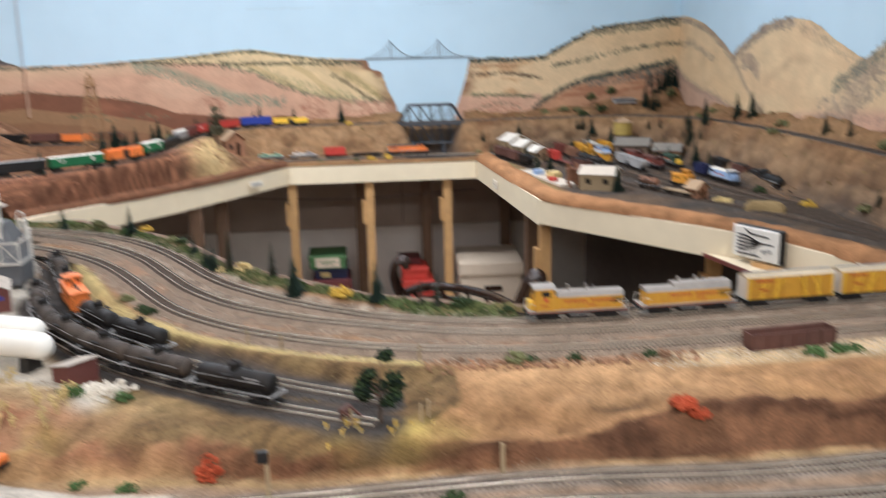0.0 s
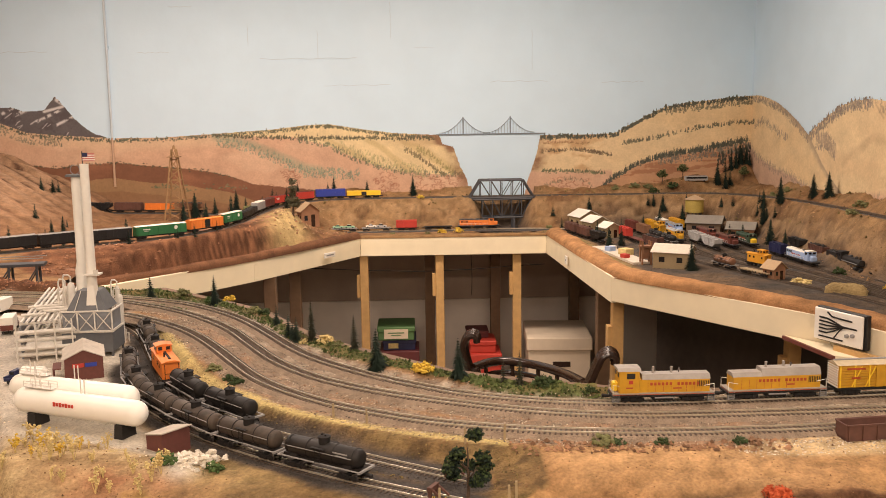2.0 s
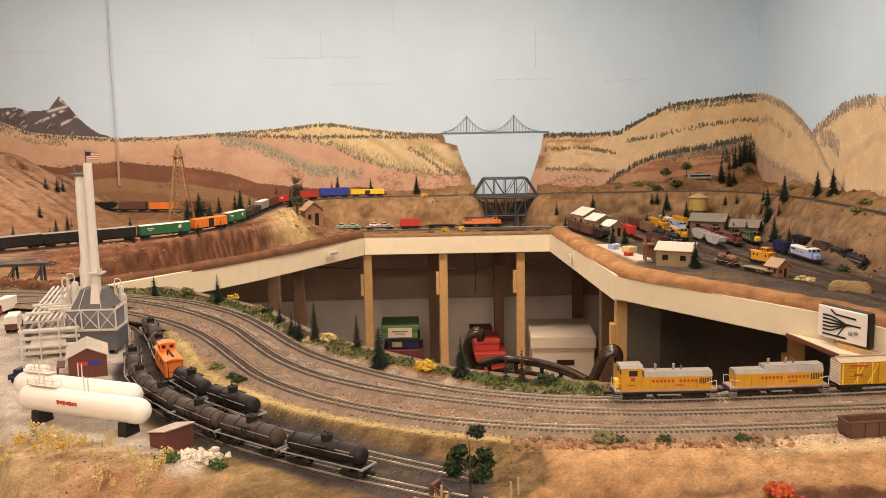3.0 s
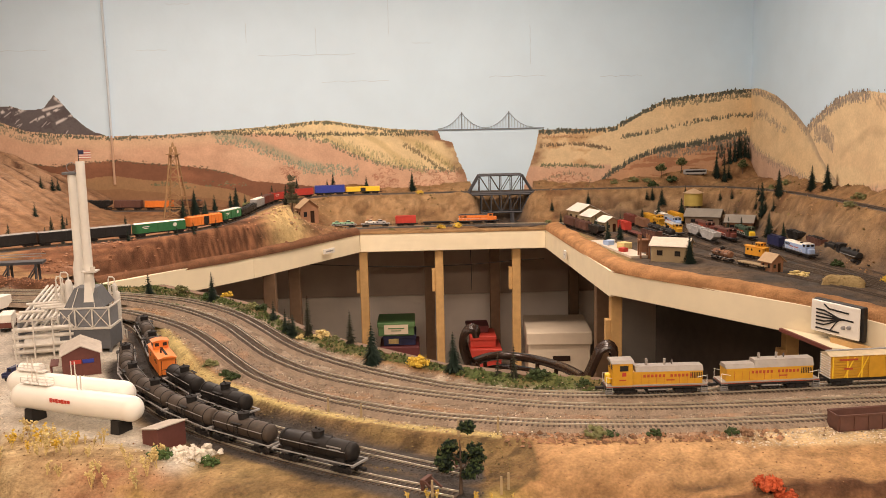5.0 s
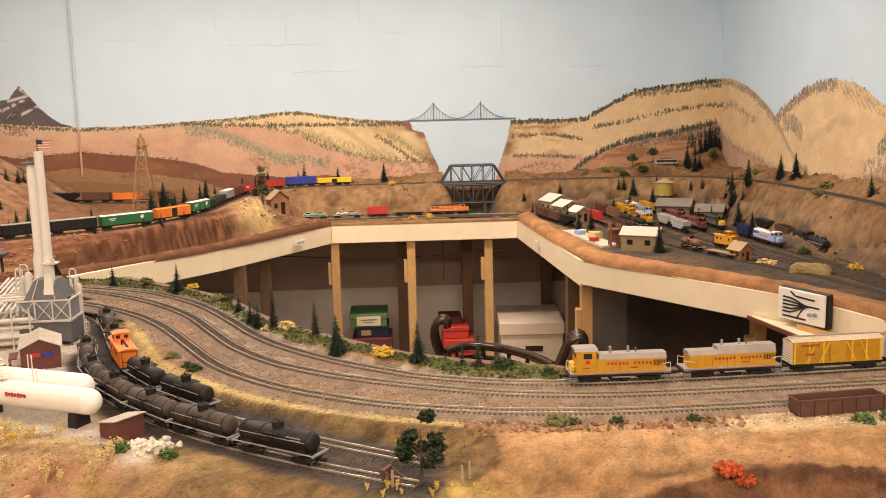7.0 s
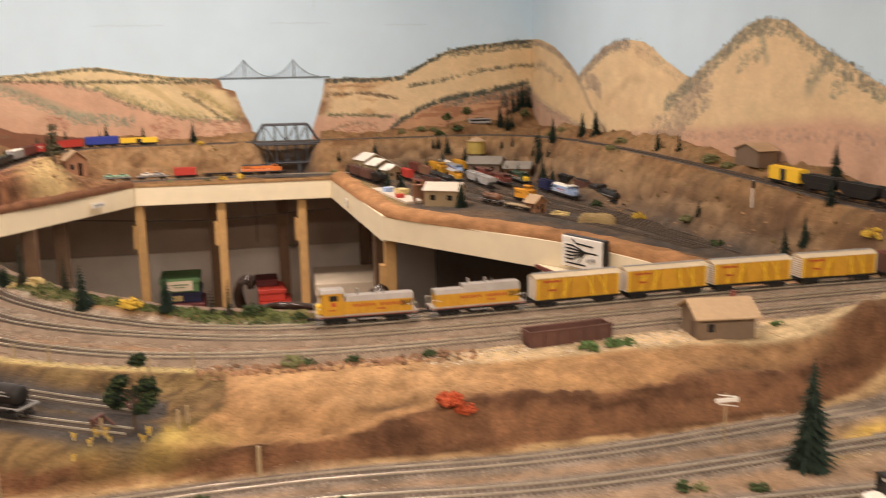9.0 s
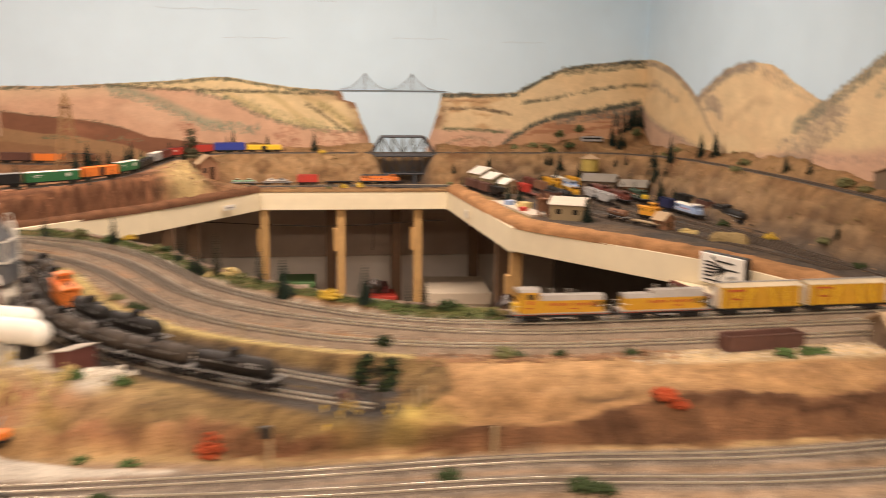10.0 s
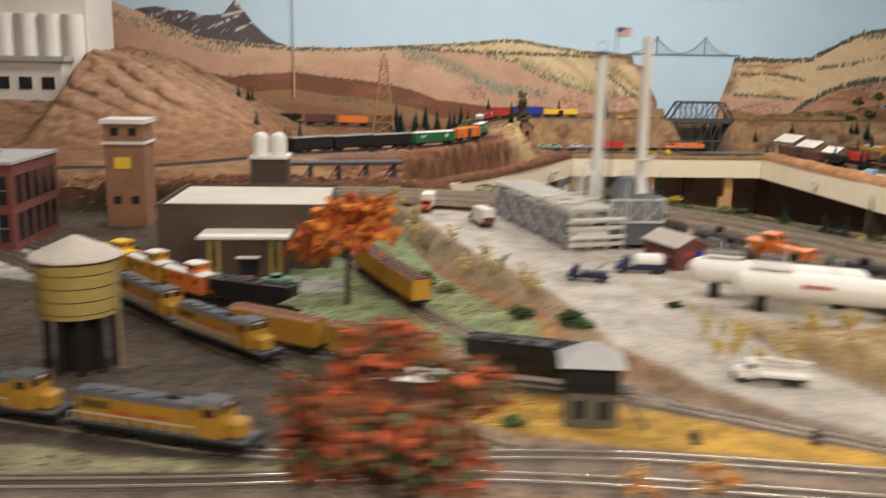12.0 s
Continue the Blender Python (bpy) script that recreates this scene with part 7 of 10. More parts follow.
M_OBRICK = mat("orange_brick", (0.29, 0.145, 0.075), 0.85, var=0.2, scale=120, bump=0.3, bump_scale=700)
M_BRNWALL = mat("brown_stucco", (0.088, 0.058, 0.038), 0.85, var=0.1, scale=60)
M_TANWALL = mat("tan_board_wall", (0.36, 0.27, 0.15), 0.8, var=0.15, scale=60)
M_TANROOF = mat("tan_roof_card", (0.43, 0.30, 0.175), 0.85, var=0.15, scale=60)
M_KHAKI = mat("khaki_wall", (0.16, 0.11, 0.07), 0.85, var=0.15, scale=60)
M_OCHRE = mat("mustard_tank_staves", (0.40, 0.30, 0.07), 0.7, var=0.18, scale=60)
M_SLATE = mat("pale_slate_roof", (0.44, 0.42, 0.40), 0.8, var=0.15, scale=80)
M_OLIVEW = mat("olive_tower_wall", (0.135, 0.12, 0.085), 0.8, var=0.15, scale=80)
M_DKWOOD = mat("dark_stained_wood", (0.032, 0.017, 0.011), 0.2, var=0.3, scale=30)
M_CARD = mat("white_cardboard", (0.72, 0.60, 0.45), 0.8, var=0.06, scale=12)


def gable(t, L, W, eave, ridge, wall, roof, over=0.005, along="y"):
    """A gabled hut: L along the ridge (y), W across (x)."""
    part("wall", Mesh().along_y([(-W / 2, -0.004), (W / 2, -0.004), (W / 2, eave), (0, ridge), (-W / 2, eave)], -L / 2, L / 2), wall, t)
    th = 0.0018
    slope = (ridge - eave) / (W / 2)
    for s in (-1, 1):
        x1, z1 = s * (W / 2 + over), eave - over * slope
        part("roof", Mesh().along_y([(0, ridge + 0.0004), (x1, z1 + 0.0004), (x1, z1 + th), (0, ridge + th + 0.0008)], -L / 2 - over, L / 2 + over), roof, t)


def plant():
    t = thing("processing_plant", "grey steel processing plant with tall white stack", "industrial plant", (-0.664, 1.822, 1.143), math.radians(1.5))
    t.scale = (0.80, 0.88, 1.04)
    w, d = 0.126, 0.085
    part("base_block", Mesh().box((0, 0, 0.026), (w, d, 0.038), bev=0.001), M_DSTEEL, t, "dark grey clad lower block")
    for x in (-w / 2 + 0.004, w / 2 - 0.004):
        for y in (-d / 2 + 0.004, d / 2 - 0.004):
            part("leg", Mesh().box((x, y, 0.004), (0.005, 0.005, 0.012)), M_DSTEEL, t)
    part("mesh_panel", Mesh().box((0, -d / 2 + 0.006, 0.067), (w - 0.006, 0.002, 0.036)), M_STEEL, t, "grey mesh screen")
    part("mesh_panel", Mesh().box((w / 2 - 0.006, 0, 0.067), (0.002, d - 0.01, 0.036)), M_STEEL, t, "grey mesh screen")
    part("deck", Mesh().box((0, 0, 0.0475), (w + 0.002, d + 0.002, 0.003)), M_PIPEW, t)
    fr = Mesh()
    for x in (-w / 2, -w / 6, w / 6, w / 2):
        fr.box((x, -d / 2 - 0.001, 0.068), (0.003, 0.003, 0.042))
    for z in (0.049, 0.088):
        fr.box((0, -d / 2 - 0.001, z), (w, 0.003, 0.003))
        fr.box((w / 2, 0, z), (0.003, d, 0.003))
    for i in range(3):
        x0, x1 = -w / 2 + i * w / 3, -w / 2 + (i + 1) * w / 3
        fr.tube((x0, -d / 2 - 0.001, 0.049), (x1, -d / 2 - 0.001, 0.088), 0.0011, None, 4)
        fr.tube((x1, -d / 2 - 0.001, 0.049), (x0, -d / 2 - 0.001, 0.088), 0.0011, None, 4)
    part("frame", fr, M_PIPEW, t, "pale cross-braced frame")
    part("hopper_hood", Mesh().box((0, 0.004, 0.106), (0.098, 0.082, 0.036), taper=0.55), M_DSTEEL, t, "dark sloped furnace hood")
    for x in (-0.028, 0.028):
        part("rib", Mesh().tube((x, -0.04, 0.088), (x * 0.6, -0.02, 0.124), 0.001, None, 4), M_PIPEW, t)
    part("stack_base", Mesh().box((0.011, -0.020, 0.112), (0.026, 0.026, 0.046), taper=0.6), M_WHITE, t)
    part("chimney", Mesh().lathe([(0.0140, 0.09), (0.0120, 0.14), (0.0105, 0.25), (0.0105, 0.368), (0.0085, 0.368), (0.0085, 0.355)], (0.011, -0.016, 0), 20), M_WHITE, t, "tall cream-white stack", True)
    part("stack_platform", Mesh().box((0.017, -0.020, 0.157), (0.036, 0.030, 0.003)).box((0.028, -0.034, 0.162), (0.012, 0.001, 0.010)), M_PIPEW, t)
    return t


plant()
st = thing("distillation_column", "thin white stepped distillation column beside the plant", "tower", (-0.7125, 1.914, 1.143))
part("column", Mesh().lathe([(0.0130, 0), (0.0130, 0.155), (0.0092, 0.175), (0.0092, 0.348), (0.0088, 0.351)], (0, 0, 0), 20), M_WHITE, st, "", True)
part("cap", Mesh().box((-0.002, 0, 0.3545), (0.030, 0.022, 0.005)), M_DSTEEL, st)
part("vent_ring", Mesh().path([(0.010 * math.cos(a), 0, 0.367 + 0.010 * math.sin(a)) for a in np.linspace(0, 6.28, 10)], 0.0007, 4), M_STEEL, st)
part("ladder", Mesh().box((0.016, -0.004, 0.15), (0.001, 0.004, 0.30)), M_PIPEW, st)
fl = thing("flag_pole", "dark flag pole with small striped flag", "flag", (-0.690, 1.898, 1.143))
part("pole", Mesh().tube((0, 0, 0), (0, 0, 0.405), 0.0016, 0.0010, 8), M_BLACK, fl)
stripes = part("flag", Mesh().box((0.013, 0, 0.393), (0.024, 0.0008, 0.017)), mat("flag_red", (0.55, 0.20, 0.16), 0.8, var=0.1), fl, "small red and white striped flag")
for i in range(3):
    part("stripe", Mesh().box((0.013, 0, 0.3885 + 0.0047 * i - 0.001), (0.0242, 0.0012, 0.0018)), M_WHITE, stripes)
part("canton", Mesh().box((0.006, 0, 0.398), (0.0105, 0.0016, 0.0085)), M_NAVY, stripes)

for x, y, r, h in ((-0.727, 1.885, 0.008, 0.135), (-0.745, 1.90, 0.006, 0.125), (-0.632, 1.90, 0.006, 0.105), (-0.765, 1.94, 0.005, 0.10), (-0.645, 1.925, 0.005, 0.118)):
    v = thing("pressure_vessel", "small white upright pressure vessel of the plant", "tank", (x, y, 1.142), 0, "vessels round the plant")
    part("shell", Mesh().lathe([(r, 0), (r, h * 0.92), (r * 0.7, h * 0.98), (r * 0.2, h)], (0, 0, 0), 14), M_PIPEW, v, "", True)
    part("pipe", Mesh().path([(r, 0, h * 0.2), (r + 0.008, 0, h * 0.2), (r + 0.008, 0, h * 0.02)], 0.0014, 6), M_PIPEW, v)
    part("overhead_pipe", Mesh().path([(0, 0, h * 0.96), (0, 0, h * 1.08), (-0.004, 0, h * 1.11), (-r - 0.006, 0, h * 1.11), (-r - 0.008, 0, h * 1.06), (-r - 0.008, 0, h * 0.5)], 0.0016, 6), M_PIPEW, v)

# pipe rack west of the plant
rk = thing("pipe_rack", "dusty white pipe rack of the plant on steel legs", "pipe rack", (-0.795, 1.98, 1.142), math.radians(14))
rk.scale = (0.95, 0.95, 1.15)
for j in range(6):
    y = -0.20 + j * 0.075
    for x in (-0.048, 0.048):
        part("leg", Mesh().box((x, y, 0.030), (0.0035, 0.0035, 0.062)), M_STEEL, rk)
    for z in (0.022, 0.042, 0.060):
        part("cross_beam", Mesh().box((0, y, z), (0.10, 0.004, 0.0035)), M_PIPEW, rk)
for j in range(5):
    y = -0.1625 + j * 0.075
    for x in (-0.049, 0.049):
        part("side_screen", Mesh().box((x, y, 0.031), (0.0012, 0.066, 0.050)), M_STEEL, rk, "grey mesh side screen")
        for q in (-1, 1):
            part("brace", Mesh().tube((x * 1.03, y - q * 0.034, 0.008), (x * 1.03, y + q * 0.034, 0.056), 0.0012, None, 4), M_PIPEW, rk)
for k in range(9):
    part("pipe", Mesh().tube((-0.044 + k * 0.011, -0.22, 0.065), (-0.044 + k * 0.011, 0.20, 0.065), 0.0026, None, 8), M_PIPEW, rk)
for k in range(5):
    part("pipe", Mesh().tube((-0.04 + k * 0.02, -0.21, 0.046), (-0.04 + k * 0.02, 0.20, 0.046), 0.003, None, 8), M_PIPEW, rk)
for j, (xa, xb) in enumerate(((-0.05, 0.0), (-0.01, 0.05), (-0.03, 0.04), (-0.05, 0.02), (0.0, 0.05))):
    part("cross_pipe", Mesh().tube((xa, -0.17 + j * 0.03, 0.071), (xb, -0.17 + j * 0.03, 0.071), 0.0026, None, 8), M_PIPEW, rk)
for k, z in enumerate((0.010, 0.022, 0.036, 0.050)):
    part("front_pipe", Mesh().tube((-0.056, -0.226 - 0.004 * (k % 2), z), (0.062, -0.226 - 0.004 * (k % 2), z), 0.0036, None, 8), M_PIPEW, rk)
for x in (-0.052, -0.015, 0.022, 0.056):
    part("riser", Mesh().tube((x, -0.233, -0.004), (x, -0.233, 0.070), 0.0018, None, 6), M_PIPEW, rk)
part("tank_drum", Mesh().lathe([(0.004, -0.04), (0.012, -0.036), (0.012, 0.036), (0.004, 0.04)], (0, -0.21, 0.018), 14, "x"), M_PIPEW, rk, "", True)

# red shed
sh = thing("gabled_shed", "dark red gabled shed with pale roof and plaque", "shed", (-0.627, 1.662, 1.142), math.radians(20))
gable(sh, 0.090, 0.066, 0.040, 0.055, M_REDWOOD, M_ROOFG, 0.004)
part("plaque", Mesh().box((-0.010, -0.0458, 0.027), (0.020, 0.001, 0.0075), bev=0.0003), M_RED, sh)
part("plaque", Mesh().box((0.012, -0.0458, 0.027), (0.020, 0.001, 0.0075), bev=0.0003), M_BLUE, sh)
part("side_rack", Mesh().box((-0.046, -0.02, 0.024), (0.014, 0.05, 0.002)).box((-0.052, -0.042, 0.012), (0.002, 0.002, 0.026)).box((-0.052, 0.003, 0.012), (0.002, 0.002, 0.026)), M_REDWOOD, sh)


def gas_tank(a, b, label, letters):
    a, b = Vector(a), Vector(b)
    d = b - a
    L, r = d.length, 0.0195
    mid = (a + b) / 2
    t = thing("gas_storage_tank", label, "storage tank", (mid.x, mid.y, 1.143), math.atan2(d.y, d.x), "white gas tanks by the siding")
    prof = [(r * math.sin(q), -L / 2 + r - r * math.cos(q)) for q in np.linspace(0.12, math.pi / 2, 7)]
    prof += [(rr, -h) for rr, h in prof[::-1]]
    part("shell", Mesh().lathe(prof, (0, 0, 0.037), 28, "x"), M_TANKW, t, "", True)
    for x in (-L * 0.34, L * 0.34):
        part("saddle", Mesh().box((x, 0, 0.009), (0.016, 0.030, 0.022), taper=0.9), M_BLACK, t)
    part("walkway", Mesh().box((-L * 0.30, 0, 0.059), (0.055, 0.014, 0.0012)), M_PIPEW, t)
    rl = Mesh()
    for y in (-0.007, 0.007):
        for z in (0.064, 0.068):
            rl.tube((-L * 0.30 - 0.027, y, z), (-L * 0.30 + 0.027, y, z), 0.0005, None, 4)
        for x in (-0.027, -0.009, 0.009, 0.027):
            rl.tube((-L * 0.30 + x, y, 0.059), (-L * 0.30 + x, y, 0.068), 0.0005, None, 4)
    part("railing", rl, M_PIPEW, t)
    for x in (-L * 0.34, -L * 0.30, L * 0.02, L * 0.05):
        part("vent_pipe", Mesh().tube((x, 0, 0.056), (x, 0, 0.080), 0.0009, None, 6), M_PIPEW, t)
    if letters:
        m = Mesh()
        for i in range(7):
            m.box((-0.030 + i * 0.0058, -r - 0.0001, 0.042), (0.0040, 0.0012, 0.0065 if i in (0, 2, 4) else 0.0048))
        part("lettering", m, M_RED, t, "red lettering on the tank side")
    return t


gas_tank((-0.632, 1.392), (-0.404, 1.292), "long white gas tank with red lettering", True)
gas_tank((-0.672, 1.468), (-0.440, 1.372), "long white gas tank behind its twin", False)
ht = thing("lean_to_hut", "small dark red hut with pale sloping roof", "hut", (-0.362, 1.254, 1.141), math.radians(-38))
ht.scale = (0.82, 0.82, 0.92)
part("wall", Mesh().along_y([(-0.022, -0.004), (0.022, -0.004), (0.022, 0.034), (-0.022, 0.026)], -0.029, 0.029), M_REDWOOD, ht)
part("roof", Mesh().along_y([(-0.026, 0.0255), (0.026, 0.0349), (0.026, 0.0367), (-0.026, 0.0273)], -0.032, 0.032), M_ROOFG, ht)
ht2 = thing("lean_to_hut", "small dark red hut behind the white tanks", "hut", (-0.462, 1.475, 1.141), math.radians(-38))
part("wall", Mesh().along_y([(-0.020, -0.004), (0.020, -0.004), (0.020, 0.020), (-0.020, 0.014)], -0.020, 0.020), M_REDWOOD, ht2)
part("roof", Mesh().along_y([(-0.024, 0.0132), (0.024, 0.0207), (0.024, 0.0225), (-0.024, 0.015)], -0.024, 0.024), M_ROOFG, ht2)
wp = Mesh()
for i in range(120):
    wp.clump((PL.gauss(0, 0.016), PL.gauss(0, 0.013), abs(PL.gauss(0.003, 0.004))), PL.uniform(0.002, 0.006), PL, 0.8, 0.5)
ob = tagged(wp.obj("rock_pile", M_STONEW), "pile of white broken rock beside the siding", "rock pile", kind="stuff")
ob.location = (-0.312, 1.198, 1.142)


def bumper(x, y, rz):
    t = thing("track_bumper", "rusty wooden track bumper at the siding end", "bumper", (x, y, SIDING_Z), rz, "siding bumpers")
    part("beam", Mesh().box((0.006, 0, 0.010), (0.006, 0.022, 0.007), bev=0.0006), M_BROWN, t)
    for s in (-1, 1):
        part("brace", Mesh().tube((0.006, s * 0.0083, 0.012), (-0.012, s * 0.0083, 0.0), 0.0018, None, 4).box((0.006, s * 0.0083, 0.005), (0.004, 0.003, 0.012)), M_BROWN, t)


bumper(0.018, 1.0630, math.radians(150)), bumper(0.040, 1.128, math.radians(148))
leafy_tree(on_ground(0.055, 1.052), 0.088, [M_DKG, M_PINEG], "dark green broadleaf tree with bare trunk", 0.22, 0.40, 2200, 5, 0.028, [(-0.20, 0.05, 0.60), (-0.24, -0.04, 0.50), (-0.20, 0.06, 0.40), (-0.14, 0.0, 0.72), (0.20, 0, 0.66), (0.24, 0.04, 0.52), (0.20, -0.05, 0.40), (0.10, 0.03, 0.98), (0.02, 0.10, 0.5), (0.12, -0.08, 0.34)])
for x, y in ((-0.133, 1.327), (-0.081, 1.295), (0.116, 1.215), (0.06, 1.205), (0.02, 1.045), (0.105, 1.05), (0.115, 1.06)):
    ob = Mesh().box((0, 0, 0.010), (0.0035, 0.0035, 0.026), taper=0.8).obj("fence_stake", M_TANWALL)
    ob.location = on_ground(x, y)
    tagged(ob, "weathered wooden stake standing in the ground", "stake", "wooden stakes")

# house, gondola body and shrubs on the bank
ks = thing("line_house", "small brown house with tan gabled roof", "house", (0.872, 1.170, 1.156), math.radians(-7))
part("wall", Mesh().along_x([(-0.036, -0.006), (0.036, -0.006), (0.036, 0.036), (0, 0.054), (-0.036, 0.036)], -0.042, 0.042), M_KHAKI, ks)
for s in (-1, 1):
    part("roof", Mesh().along_x([(0, 0.0543), (s * 0.043, 0.0328), (s * 0.043, 0.0348), (0, 0.0563)], -0.050, 0.050), M_TANROOF, ks)
part("window", Mesh().box((-0.024, -0.0364, 0.020), (0.010, 0.001, 0.012)), M_GLASS, ks)
part("door", Mesh().box((-0.0424, -0.012, 0.012), (0.001, 0.014, 0.026)), M_BRNWALL, ks)
part("chimney", Mesh().box((0.028, 0.012, 0.055), (0.007, 0.007, 0.014)), M_BRICK, ks)
gd = thing("gondola_body", "dark red-brown gondola body standing without wheels", "railway car body", (0.645, 1.193, 1.157), math.radians(6))
part("shell", Mesh().along_x([(-0.014, 0), (0.014, 0), (0.014, 0.023), (0.012, 0.023), (0.012, 0.004), (-0.012, 0.004), (-0.012, 0.023), (-0.014, 0.023)], -0.066, 0.066), M_BROWN, gd)
for x in (-0.065, 0.065):
    part("end", Mesh().box((x, 0, 0.0115), (0.002, 0.024, 0.022)), M_BROWN, gd)
for i in range(7):
    for s in (-1, 1):
        part("rib", Mesh().box((-0.063 + i * 0.021, s * 0.0148, 0.0115), (0.0022, 0.002, 0.023)), M_BROWN, gd)
for s in (-1, 1):
    part("top_rail", Mesh().box((0, s * 0.0148, 0.0225), (0.132, 0.0024, 0.0024)), M_BROWN, gd)
veg = [(0.247, 1.184, 0.017, M_OLIVE), (0.268, 1.186, 0.012, M_DKG), (0.331, 1.180, 0.012, M_DKG), (0.435, 1.178, 0.012, M_DKG), (0.455, 1.178, 0.011, M_ROCK), (0.661, 1.150, 0.015, M_LEAFG), (0.700, 1.155, 0.014, M_LEAFG), (0.722, 1.152, 0.013, M_LEAFG), (0.969, 1.165, 0.012, M_LEAFG),
       (-0.318, 1.522, 0.014, M_DKG), (-0.335, 1.545, 0.012, M_DKG), (-0.375, 1.61, 0.014, M_OLIVE), (-0.349, 1.185, 0.016, M_LEAFG), (-0.280, 1.172, 0.014, M_LEAFG), (0.004, 1.532, 0.021, M_YFOL), (-0.462, 2.185, 0.014, M_YFOL), (-0.60, 2.285, 0.020, M_OLIVE),
       (0.201, 1.428, 0.019, M_DKG), (-0.385, 2.085, 0.016, M_OLIVE), (-0.355, 2.055, 0.016, M_DKG), (-0.160, 1.728, 0.013, M_OLIVE), (-0.185, 1.752, 0.018, M_STRAW), (-0.232, 1.785, 0.012, M_STRAW), (0.27, 1.40, 0.012, M_DKG), (-0.52, 2.22, 0.016, M_LEAFG),
       (-0.925, 1.445, 0.020, M_DKG), (-0.866, 1.372, 0.020, M_DKG), (-0.852, 1.350, 0.015, M_LEAFG), (-1.055, 1.72, 0.022, M_DKG), (-1.02, 1.66, 0.018, M_OLIVE), (-0.985, 1.08, 0.014, M_LEAFG), (-0.30, 1.02, 0.012, M_LEAFG), (-0.24, 1.005, 0.012, M_LEAFG),
       (-0.252, 0.90, 0.014, M_DKG), (0.13, 0.925, 0.015, M_DKG), (0.297, 0.868, 0.014, M_DKG), (0.274, 0.875, 0.018, M_DKG), (0.641, 0.83, 0.012, M_DKG), (0.724, 0.81, 0.012, M_DKG), (0.66, 0.825, 0.010, M_OLIVE), (-0.70, 1.43, 0.012, M_DKG)]
for x, y, r, m in veg:
    z = on_ground(x, y)
    lab = {M_OLIVE: "olive green foam shrub on the scenery", M_DKG: "dark green foam shrub on the scenery", M_LEAFG: "green foam shrub on the scenery", M_YFOL: "bright yellow autumn shrub beside the track", M_STRAW: "straw coloured dry shrub", M_ROCK: "small brown rock beside the track"}[m]
    bush(z, r, m, lab, 40 if r > 0.013 else 26, 0.8, "shrubs on the near layout", "rock" if m is M_ROCK else "bush")
bush(on_ground(0.432, 1.036), 0.0175, M_RFOL, "orange-red shrub on the dirt bank", 110, 0.6)
bush(on_ground(0.449, 1.028), 0.014, M_RFOL, "orange-red shrub on the dirt bank", 70, 0.6)
bush(on_ground(-0.148, 1.018), 0.016, M_RFOL, "orange-red upright shrub by the road", 50, 1.7)
for x, y, h, w in ((-0.687, 2.30, 0.062, 0.30), (-0.50, 2.19, 0.072, 0.24), (-0.312, 1.945, 0.046, 0.30), (-0.273, 1.852, 0.050, 0.28), (-0.252, 1.812, 0.052, 0.32), (-0.079, 1.578, 0.076, 0.30), (0.064, 1.487, 0.068, 0.28), (-0.262, 1.835, 0.038, 0.32)):
    pine(on_ground(x, y), h, "dark green pine tree beside the curve", w, "pines along the pit")
for x, y, h in ((-0.218, 1.79, 0.085), (-0.126, 1.695, 0.070), (0.163, 1.445, 0.056), (0.137, 1.452, 0.042)):
    pine(on_ground(x, y), h, "dark thin cypress-like tree beside the curve", 0.17, "pines along the pit", True)
pine((0.812, 0.853, 1.095), 0.128, "tall dark green fir tree beside the front track", 0.24)
pine((0.948, 0.80, 1.095), 0.07, "green fir tree beside the front track", 0.26)
SK = random.Random(21)
for i in range(48):
    x = SK.uniform(-0.72, -0.34)
    y = 1.20 - (x + 0.5) * 0.32 + SK.uniform(-0.055, 0.065)
    stalks(on_ground(x, y), SK.uniform(0.012, 0.036), M_STRAW if SK.random() < 0.75 else M_YFOL, "dry yellow weeds on the bank", SK.randint(3, 6))
for i in range(14):
    y = SK.uniform(1.50, 2.28)
    x = float(np.interp(y, [1.47, 1.75, 1.90, 2.24], [-0.875, -0.975, -1.015, -1.09])) + SK.uniform(-0.03, 0.012)
    stalks(on_ground(x, y), SK.uniform(0.03, 0.06), M_STRAW if SK.random() < 0.7 else M_OLIVE, "dry yellow weeds on the bank", 6)
for i in range(10):
    stalks(on_ground(SK.uniform(-0.02, 0.13), SK.uniform(1.018, 1.05)), SK.uniform(0.006, 0.014), M_YFOL, "short yellow grass tuft by the siding", 5)


# ---- vehicles ----
def wheels(t, xs, w, r=0.0048):
    for x in xs:
        for s in (-1, 1):
            part("wheel", Mesh().tube((x, s * (w / 2 - 0.001), r), (x, s * (w / 2 + 0.0018), r), r, r * 0.85, 12), M_BLACK, t)


